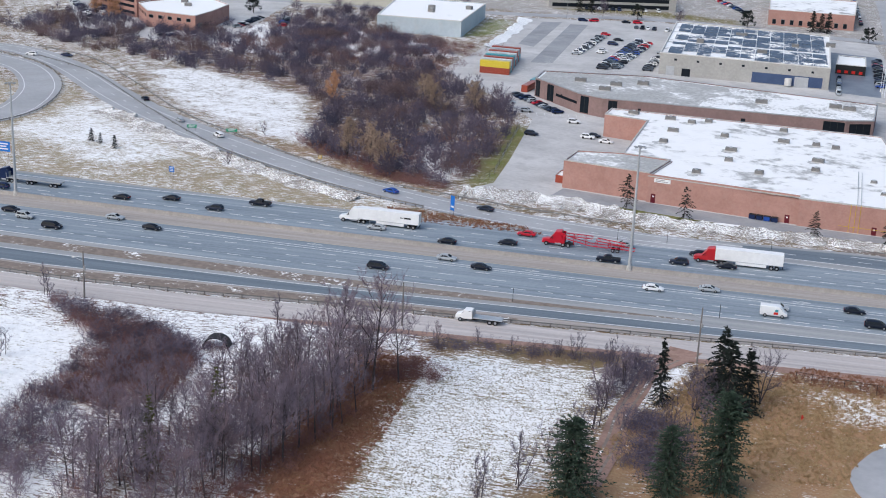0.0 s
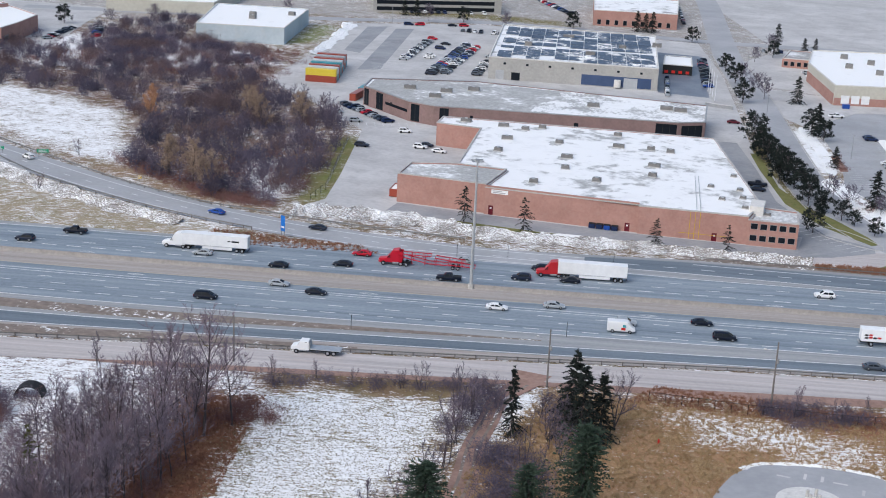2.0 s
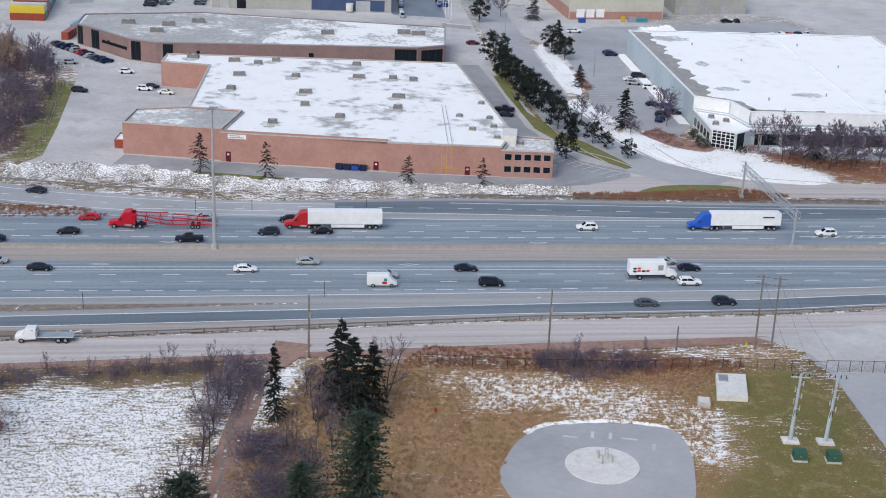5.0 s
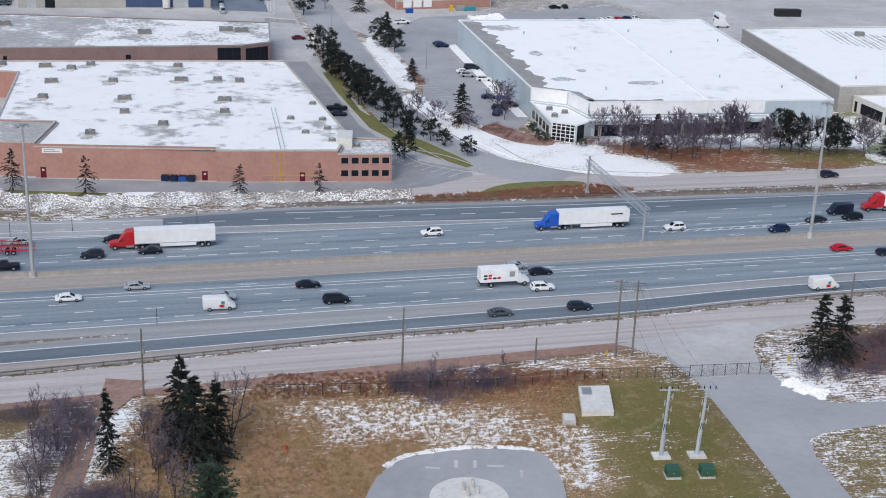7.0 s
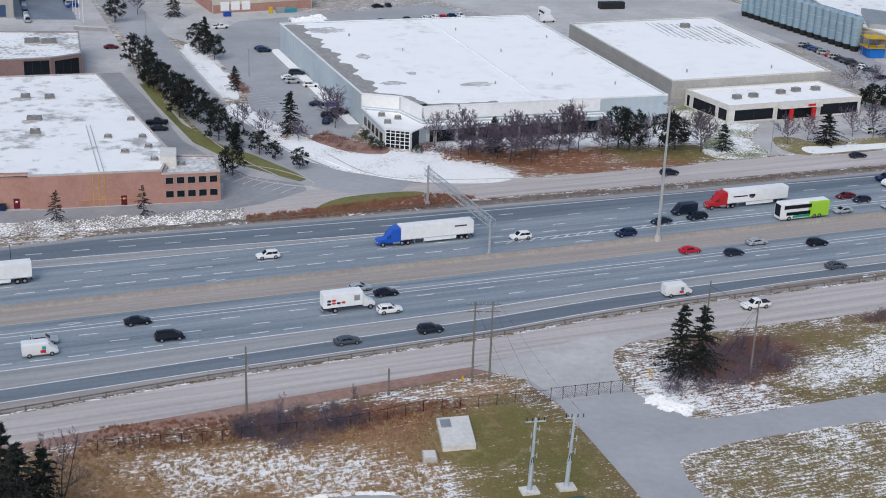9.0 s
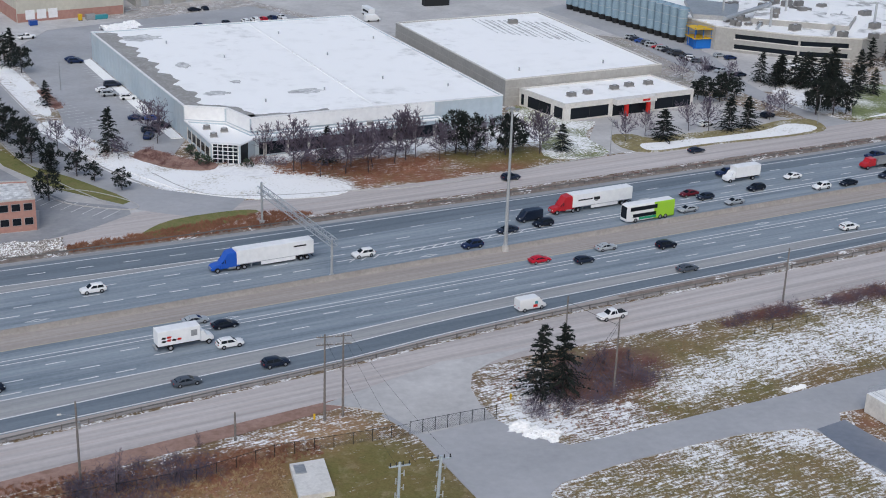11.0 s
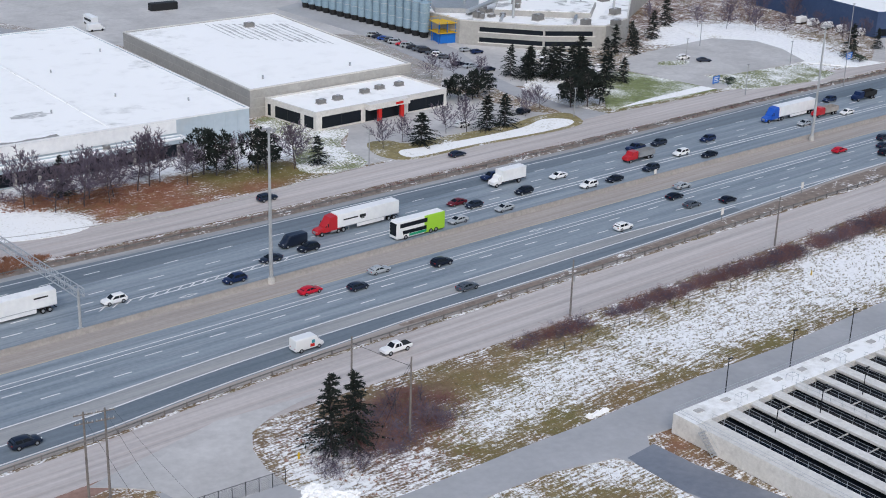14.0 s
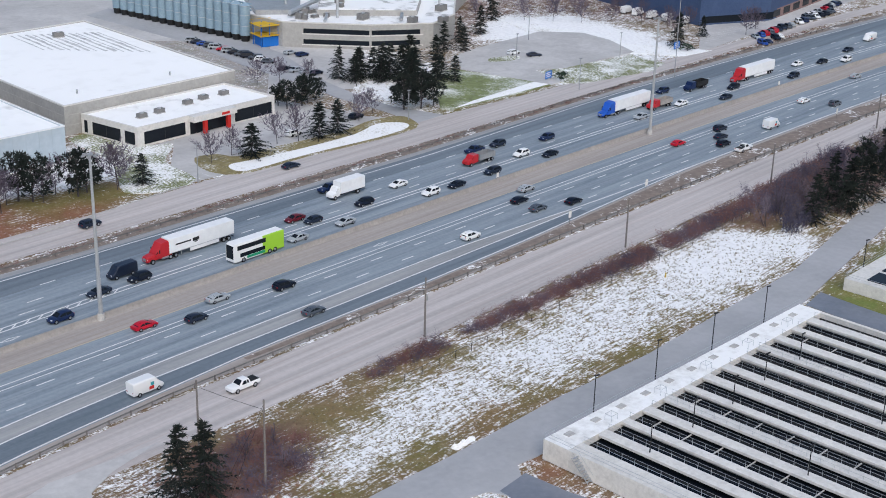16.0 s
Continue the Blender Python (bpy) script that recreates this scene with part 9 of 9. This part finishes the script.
def tractor(g, paint, x):
    """A long-nosed tractor unit whose fifth wheel stands at x; it faces +x."""
    bm = bmesh.new()
    loft(bm, [(x + 3.9, 0.6, 1.75, 0.92), (x + 4.9, 0.55, 1.65, 0.95), (x + 5.7, 0.5, 1.5, 0.85), (x + 5.95, 0.6, 1.3, 0.75)], 0.15)
    part("hood", bm, paint, g)
    bm = bmesh.new()
    loft(bm, [(x + 0.9, 0.8, 3.75, 1.15), (x + 1.1, 0.8, 3.95, 1.2), (x + 2.6, 0.7, 3.7, 1.2), (x + 3.1, 0.7, 2.9, 1.15), (x + 3.95, 0.7, 1.9, 1.1)], 0.14)
    part("cab", bm, paint, g)
    bm = bmesh.new()
    cabin(bm, x + 2.6, x + 2.62, x + 3.12, x + 3.92, 1.85, 2.75, 1.2, 1.12)
    part("windscreen", bm, "dark_glass", g)
    boxy("chassis", g, "black_plastic", x - 2.0, x + 5.6, -0.5, 0.5, 0.55, 0.95)
    for s in (-1, 1):
        boxy("fuel_tank", g, "steel_rim", x + 1.0, x + 2.6, s * 0.95 - 0.28, s * 0.95 + 0.28, 0.45, 1.0, bevel=0.12)
        boxy("exhaust_fairing", g, paint, x + 0.2, x + 0.95, s * 1.12 - 0.05, s * 1.12 + 0.05, 0.9, 3.5, bevel=0.02)
        boxy("headlight", g, "lamp_white", x + 5.6, x + 5.85, s * 0.66 - 0.16, s * 0.66 + 0.16, 0.95, 1.2, bevel=0.03)
        boxy("mirror", g, "black_plastic", x + 3.2, x + 3.35, s * 1.35 - 0.1, s * 1.35 + 0.1, 1.9, 2.6, bevel=0.02)
        wheel(g, x + 4.75, s * 1.18, 0.5, 0.32)
    dual(g, x + 0.6, 1.22)
    dual(g, x - 0.7, 1.22)
    boxy("grille", g, "steel_rim", x + 5.93, x + 6.0, -0.5, 0.5, 0.75, 1.25, bevel=0.02)


def trailer_box(g, x0, x1, mark=None):
    boxy("trailer", g, "white_panel", x0, x1, -1.28, 1.28, 1.15, 4.05, bevel=0.04)
    boxy("underframe", g, "black_plastic", x0 + 0.2, x1 - 1.0, -0.6, 0.6, 0.95, 1.15, bevel=0)
    for s in (-1, 1):
        boxy("side_skirt", g, "white_panel", x0 + 3.9, x1 - 5.0, s * 1.22 - 0.03, s * 1.22 + 0.03, 0.45, 1.15, bevel=0.01)
        boxy("landing_leg", g, "grey_metal", x1 - 3.2, x1 - 3.0, s * 0.8 - 0.1, s * 0.8 + 0.1, 0.25, 1.15, bevel=0.02)
        boxy("rail", g, "galvanised", x0, x1, s * 1.285 - 0.012, s * 1.285 + 0.012, 1.17, 1.3, bevel=0)
        if mark:
            for k, (a, b, z0, z1) in enumerate(mark):
                boxy("livery_bar", g, "black_plastic", a, b, s * 1.288 - 0.004, s * 1.288 + 0.004, z0, z1, bevel=0, label="dark printed mark")
    boxy("rear_door", g, "pale_concrete", x0 - 0.02, x0, -1.15, 1.15, 1.3, 3.95, bevel=0)
    boxy("bumper_bar", g, "black_plastic", x0, x0 + 0.15, -1.1, 1.1, 0.5, 0.65, bevel=0.02)
    dual(g, x0 + 1.4, 1.26)
    dual(g, x0 + 2.7, 1.26)


def semi(x, off, colour, name, mark=None, flat=False):
    a = along(x, off)
    g = empty("semi_truck", name, "truck", "highway trucks", m=pose(*a, 0.03, 0, 0, heading(x) + 180))
    tractor(g, colour, 5.2)
    if flat:
        boxy("deck", g, "grey_metal", -10.2, 6.2, -1.28, 1.28, 1.15, 1.45, bevel=0.03)
        boxy("headboard", g, "grey_metal", 6.0, 6.2, -1.25, 1.25, 1.45, 2.6, bevel=0.03)
        for q in (-8.8, -7.4, -1.6, -0.3):
            dual(g, q, 1.24)
    else:
        trailer_box(g, -10.1, 6.05, mark)


LOGO = [(-1.2, 0.4, 2.3, 3.0), (0.8, 4.6, 2.55, 2.85), (-0.8, 0.0, 2.05, 2.25)]
semi(-140, 13.2, "paint_white", "white semi truck hauling a long white box trailer", [(-8.0, -6.2, 2.5, 2.9), (-5.9, -5.2, 2.6, 2.85)])
semi(-52, 13.2, "paint_truck_red", "red semi truck hauling a long white box trailer")
semi(35, 12.9, "paint_truck_blue", "bright blue semi truck hauling a white box trailer", [(-8.5, -5.8, 3.0, 3.3)])
semi(112, 15.0, "paint_truck_red", "red semi truck with a white printed trailer", LOGO)
semi(256, 16.0, "paint_truck_blue", "blue semi truck hauling a white box trailer")
semi(314, 12.6, "paint_truck_red", "red semi truck hauling a white box trailer")
semi(-238, 11.8, "paint_navy", "dark semi truck with an empty flatbed trailer", None, True)


def box_truck(x, off, turn, label, stripes):
    a = along(x, off)
    g = empty("box_truck", label, "truck", "highway trucks", m=pose(*a, 0.03, 0, 0, heading(x) + turn))
    boxy("cargo_box", g, "white_panel", -4.6, 2.9, -1.25, 1.25, 1.1, 3.75, bevel=0.05)
    bm = bmesh.new()
    loft(bm, [(3.0, 0.7, 2.65, 1.1), (3.6, 0.65, 2.6, 1.12), (4.1, 0.65, 1.75, 1.1), (5.0, 0.6, 1.5, 1.05), (5.35, 0.6, 1.25, 0.95)], 0.13)
    part("cab", bm, "paint_white", g)
    bm = bmesh.new()
    cabin(bm, 3.12, 3.14, 3.62, 4.08, 1.72, 2.5, 1.16, 1.08)
    part("windscreen", bm, "dark_glass", g)
    boxy("chassis", g, "black_plastic", -4.5, 5.2, -0.5, 0.5, 0.6, 1.1, bevel=0)
    boxy("tail_lift", g, "grey_metal", -4.95, -4.6, -1.1, 1.1, 0.55, 0.75, bevel=0.02)
    for s in (-1, 1):
        wheel(g, 4.4, s * 1.15, 0.48, 0.3)
        boxy("headlight", g, "lamp_white", 5.1, 5.3, s * 0.75 - 0.15, s * 0.75 + 0.15, 0.95, 1.2, bevel=0.03)
        if stripes:
            for k, (px, pz, c) in enumerate(((-3.6, 2.35, "black_plastic"), (-2.7, 2.4, "signal_red"), (-3.6, 1.75, "black_plastic"), (-2.7, 1.85, "signal_red"), (-1.8, 1.8, "black_plastic"), (-0.9, 1.85, "signal_red"))):
                bm = bmesh.new()
                y = s * 1.262
                q = [(px - 0.42, y, pz), (px + 0.28, y, pz - 0.1), (px + 0.5, y, pz + 0.28), (px - 0.2, y, pz + 0.38)]
                bm.faces.new([bm.verts.new(v) for v in q])
                part("livery_patch", bm, c, g, "printed flag-like patch")
            boxy("livery_panel", g, "grey_metal", 1.2, 2.3, s * 1.262 - 0.003, s * 1.262 + 0.003, 2.1, 3.2, bevel=0, label="grey printed panel")
    dual(g, -2.4, 1.22)


box_truck(9, -16.7, 0, "white box truck with red and black side patches", True)
box_truck(156, 17.6, 180, "plain white box truck on the highway", False)


def bus(x, off):
    a = along(x, off)
    g = empty("double_decker_bus", "green and white double-decker coach with dark windows", "bus", m=pose(*a, 0.03, 0, 0, heading(x) + 180))
    bm = bmesh.new()
    loft(bm, [(-6.4, 0.4, 3.95, 1.2), (-6.3, 0.35, 4.05, 1.27), (-0.8, 0.35, 4.05, 1.27)], 0.12)
    part("rear_body", bm, "paint_green", g)
    bm = bmesh.new()
    loft(bm, [(-0.8, 0.35, 4.05, 1.27), (5.9, 0.35, 4.05, 1.27), (6.35, 0.4, 3.8, 1.2), (6.45, 0.5, 3.2, 1.15)], 0.12)
    part("front_body", bm, "paint_white", g)
    boxy("roof", g, "white_panel", -6.2, 6.0, -1.1, 1.1, 4.04, 4.1, bevel=0.02)
    for s in (-1, 1):
        boxy("upper_glazing", g, "dark_glass", -1.6, 5.6, s * 1.275 - 0.01, s * 1.275 + 0.01, 2.7, 3.6, bevel=0)
        boxy("lower_glazing", g, "dark_glass", -1.4, 4.9, s * 1.275 - 0.01, s * 1.275 + 0.01, 1.2, 2.0, bevel=0)
        boxy("green_band", g, "sign_green", -1.4, 3.2, s * 1.276 - 0.006, s * 1.276 + 0.006, 0.6, 1.15, bevel=0)
        for q in (4.1, -2.6, -4.0):
            wheel(g, q, s * 1.28, 0.5, 0.3)
    boxy("windscreen", g, "dark_glass", 6.3, 6.48, -1.05, 1.05, 1.0, 3.7, bevel=0.06)


bus(119, 4.0)


def carrier(x, off):
    """An empty car carrier: a cab and open decks of lattice."""
    a = along(x, off)
    g = empty("car_carrier", "empty red car carrier with open ramp decks", "truck", "highway trucks", m=pose(*a, 0.03, 0, 0, heading(x) + 180))
    tractor(g, "paint_red", 5.6)
    for x0, x1, z0, z1 in ((-11.5, -5.0, 0.9, 1.2), (-5.0, -0.5, 1.0, 1.1), (-0.5, 6.3, 1.1, 2.4), (-9.0, -2.0, 1.9, 2.6), (-1.0, 6.8, 2.9, 3.0)):
        for s in (-1, 1):
            bm = bmesh.new()
            tube(bm, (x0, s * 1.2, z0), (x1, s * 1.2, z1), 0.12, 0.12, 6)
            part("deck_rail", bm, "paint_red", g)
        for k in range(9):
            t = k / 8
            bm = bmesh.new()
            tube(bm, (x0 + (x1 - x0) * t, -1.2, z0 + (z1 - z0) * t), (x0 + (x1 - x0) * t, 1.2, z0 + (z1 - z0) * t), 0.07, 0.07, 4)
            part("deck_bar", bm, "paint_red", g)
    for px in (-8.6, -5.4, -2.2, 0.4, 3.4, 6.2):
        for s in (-1, 1):
            bm = bmesh.new()
            tube(bm, (px, s * 1.2, 0.8), (px + 0.4, s * 1.2, 2.9 if px > -1 else 2.3), 0.09, 0.09, 5)
            part("post", bm, "paint_red", g)
    for q in (-7.4, -6.2):
        dual(g, q, 1.2, 0.45)


carrier(-88, 13.1)


def flatbed(x, off, turn, cab_paint, label, load=None):
    a = along(x, off)
    g = empty("flatbed_truck", label, "truck", "highway trucks", m=pose(*a, 0.03, 0, 0, heading(x) + turn))
    bm = bmesh.new()
    loft(bm, [(1.6, 0.7, 2.6, 1.08), (3.3, 0.65, 2.6, 1.1), (3.9, 0.65, 1.75, 1.08), (4.9, 0.6, 1.5, 1.0), (5.2, 0.65, 1.25, 0.92)], 0.13)
    part("cab", bm, cab_paint, g)
    bm = bmesh.new()
    cabin(bm, 2.0, 2.02, 3.36, 3.88, 1.7, 2.45, 1.14, 1.08)
    part("greenhouse", bm, "dark_glass", g)
    boxy("chassis", g, "black_plastic", -4.4, 5.0, -0.5, 0.5, 0.55, 0.95, bevel=0)
    if load:
        bm = bmesh.new()
        slab(bm, [(-4.4, -1.2), (1.3, -1.2), (1.3, 1.2), (-4.4, 1.2)], 1.0, 1.1)
        for s in (-1, 1):
            box(bm, -4.4, 1.3, s * 1.2 - 0.05, s * 1.2 + 0.05, 1.0, 2.3)
        box(bm, 1.2, 1.3, -1.2, 1.2, 1.0, 2.5)
        box(bm, -4.4, -4.3, -1.2, 1.2, 1.0, 2.3)
        part("dump_body", bm, load, g)
    else:
        boxy("deck", g, "galvanised", -4.8, 1.4, -1.25, 1.25, 1.02, 1.18, bevel=0.02)
        boxy("headboard", g, "grey_metal", 1.3, 1.5, -1.1, 1.1, 1.18, 2.3, bevel=0.03)
    for s in (-1, 1):
        wheel(g, 4.1, s * 1.12, 0.46, 0.3)
        boxy("headlight", g, "lamp_white", 4.95, 5.15, s * 0.72 - 0.14, s * 0.72 + 0.14, 0.95, 1.2, bevel=0.03)
    dual(g, -2.2, 1.18)
    dual(g, -3.4, 1.18)


flatbed(-102, -46.4, 180, "paint_white", "white flatbed tow truck with an empty deck")
flatbed(194, 12.6, 180, "paint_truck_red", "red dump truck with a dark tipper body", "grey_metal")
flatbed(266, 11.6, 180, "paint_truck_red", "red dump truck with a tan load body", "tan_barrier")
flatbed(290, 16.2, 180, "paint_navy", "dark truck with an open rack body", "black_plastic")

# ---- traffic, lane by lane ----
TRAFFIC = {
    ("sedan", "black"): [(-228, -13), (-190, -12.9), (-209, 8.4), (-197, 12.8), (-121, 4.2), (-107, 8.8), (-55, 9.6), (-109, -12.4), (-27, -12.5), (18, -12.4), (187, -21), (177, 4.3), (179, -12.4), (210, 4.2), (346, 8)],
    ("suv", "silver"): [(-222, -16.6), (-43, -16.3)],
    ("minivan", "black"): [(-212, -21.4), (-131, -20.8), (-23, -20.6)],
    ("sedan", "silver"): [(-202, -8.6), (-140, 8.8), (-80, 18.2), (-118, -8.6), (-58, -8.8), (14, -8.6), (100, -8.2), (130, 4.2), (143, 4.2), (186, -8.4), (253, 8.4), (337, -8.5)],
    ("suv", "navy"): [(-242, 4.6), (124, 9.2), (76, 4.2), (220, 13.4), (279, 20)],
    ("suv", "charcoal"): [(-183, 8.6), (-66, 8.8), (20, -30.6), (190, 5), (207, 18.2), (259, -12.3), (323, 4.2)],
    ("pickup", "black"): [(-174, 17.3), (-82, 4.3)],
    ("sedan", "red"): [(-104, 17.8), (84, -8.6), (240, -12.4)],
    ("hatchback", "black"): [(-62, 17.2)],
    ("sedan", "white"): [(-70, -12.8), (168, 13.6), (272, 8.8), (337, 11.4), (300, -12.9), (372, -12.6)],
    ("van", "white"): [(-44, -20.6), (70, -28), (271, -20.2), (387, 14.6)],
    ("sedan", "grey"): [(5, -31), (108, -24.6), (178, -18.4)],
    ("suv", "white"): [(16, -20.3), (2, 12.4), (54, 8.6), (169, 4.6), (155, -19.6), (205, 9), (354, 4.2)],
    ("hatchback", "charcoal"): [(92, -12.4), (139, 9.6)],
    ("sedan", "charcoal"): [(87, 9), (253, -16.4), (287, 4.2), (367, 11)],
    ("van", "charcoal"): [(95, 13.4)],
    ("suv", "black"): [(112, -12.3), (154, 10), (96, 9.4), (248, -20.4), (298, 8.8)],
    ("sedan", "maroon"): [(137, 13)],
    ("pickup", "navy"): [(155, 22), (199, 18.6)],
    ("pickup", "white"): [(248, -26.2)],
    ("suv", "grey"): [(304, -20.4)],
}
for (kind, colour), places in TRAFFIC.items():
    for x, off in places:
        drive(x, off, kind, colour)
for x, y, turn, kind, colour in ((-372, 357, 200, "suv", "white"), (-360, 364, 10, "sedan", "navy"), (-284, 318, 145, "sedan", "black"), (-254.5, 299, 148, "sedan", "silver"), (-232, 289, 153, "suv", "white"), (-155.8, 264, 167, "sedan", "blue"), (-126.6, 263.5, 178, "sedan", "charcoal")):
    put_car(kind, colour, pose(x, y, 0.06, 0, 0, turn))
put_car("suv", "charcoal", pose(*along(106, 39.7), 0.04, 0, 0, heading(106)))
put_car("sedan", "charcoal", pose(*along(160, 40.3), 0.04, 0, 0, heading(160)))
put_car("pickup", "white", pose(*along(81, -37.9), 0.03, 0, 0, heading(81) + 180))

# ---- parked vehicles ----
rnd = random.Random(77)
HUES = ["black", "charcoal", "white", "silver", "grey", "navy", "silver", "white", "blue", "charcoal", "white", "black", "red", "navy", "grey", "silver"]


def park(a, b, turn, pitch=2.8, fill=0.85, z=0.0):
    a, b = Vector(a), Vector(b)
    n = max(1, int((b - a).length / pitch))
    for i in range(n + 1):
        if rnd.random() < fill:
            p = a.lerp(b, i / n)
            put_car(rnd.choice(["sedan", "suv", "sedan", "hatchback", "suv", "minivan"]), rnd.choice(HUES), pose(p.x + rnd.uniform(-0.2, 0.2), p.y + rnd.uniform(-0.2, 0.2), z, 0, 0, turn + (180 if rnd.random() < 0.4 else 0) + rnd.uniform(-2, 2)), True)


park((-200, 511), (-209, 571), 10, 3.6, 0.85)
park((-187, 487), (-203, 590), 10, 4.2, 0.25)
park((-178, 485), (-189, 563), 10, 3.0, 0.95)
park((-173, 486), (-184, 563), 10, 3.4, 0.8)
park((-161, 494), (-172, 548), 10, 4.5, 0.6)
park((-250, 600), (-205, 622), 28, 5.5, 0.5)
park((-458, 480), (-420, 449), 60, 3.0, 0.85)
park((-448, 486), (-430, 470), 60, 3.0, 0.8)
park((-113, 700), (-140, 815), 100, 3.2, 0.85)
park((-176, 700), (-206, 745), 40, 3.4, 0.7)
park((-250, 650), (-215, 668), 120, 3.4, 0.7)
park((-366, 428), (-345, 434), 60, 3.4, 0.8)
park((-205, 604), (-180, 606), 100, 3.0, 0.9)
park((-183, 410), (-159, 391), 50, 3.0, 1.0)
for x, y, turn, kind, colour in ((-180, 396, 20, "sedan", "silver"), (-168.7, 386, 15, "suv", "silver"), (-152.6, 353.5, 5, "suv", "charcoal"), (-135.4, 360.7, 8, "suv", "white"), (-128.1, 358.3, 5, "sedan", "white"), (-134.5, 364, 8, "sedan", "charcoal"), (-42.4, 376, 0, "suv", "silver"), (-29.5, 367.3, 10, "pickup", "black"), (-28.6, 361.7, 5, "sedan", "charcoal"), (-49.9, 455.8, 10, "sedan", "maroon"), (-147.9, 379.4, 20, "suv", "white"), (-2.3, 455.5, 10, "sedan", "navy"), (-1.5, 452.5, 10, "suv", "navy"), (5.8, 416.7, 5, "sedan", "white"), (7.0, 412, 5, "suv", "silver"), (13.2, 386.5, 5, "sedan", "navy"), (15.9, 374.3, 5, "suv", "charcoal"), (-16.3, 487.8, 20, "pickup", "white"), (184.9, 365.2, 20, "suv", "black"), (163.4, 359.5, 20, "suv", "white"), (265.4, 404, 10, "suv", "white"), (269.6, 398.8, -20, "sedan", "charcoal"), (41, 528, 10, "sedan", "black"), (45, 530, 100, "sedan", "black"), (101.3, 504, 10, "van", "white"), (15.2, 369, 70, "suv", "navy")):
    put_car(kind, colour, pose(x, y, 0.02, 0, 0, turn), True)
park((-82, 496), (-89, 530), 100, 3.0, 0.8, 0.01)
park((-70, 522), (-84, 586), 12, 4.0, 0.8, 0.01)
park((-33, 571), (-37, 583), 15, 3.0, 1.0)
park((184.6, 466.3), (193, 430), -30, 3.0, 0.95)
park((193, 420), (199, 411), 15, 3.2, 1.0)
park((204, 437), (206, 433), 10, 3.2, 1.0)
for a, b in (((347, 376), (360, 381)), ((352, 384), (410, 402)), ((392, 398), (424, 412)), ((386, 408), (440, 430))):
    park(a, b, 70, 3.2, 0.85, 0.02)

park((-150, 600), (-118, 606), 100, 3.2, 0.8)
park((-62, 632), (10, 645), 100, 4.0, 0.6)
park((-360, 500), (-352, 470), 60, 3.0, 0.8)
park((-350, 508), (-338, 486), 60, 3.0, 0.7)
park((40, 500), (70, 512), 110, 3.4, 0.5)
for x, y in ((341, 437), (342, 432), (343.4, 426), (345, 420), (347, 413)):
    put_car("van", "white", pose(x, y, 0.02, 0, 0, 20), True)
park((-48.5, 384), (-37, 348), 100, 5.6, 0.45, 0.02)
park((6.5, 430), (19, 378), 5, 7.0, 0.6, 0.0)
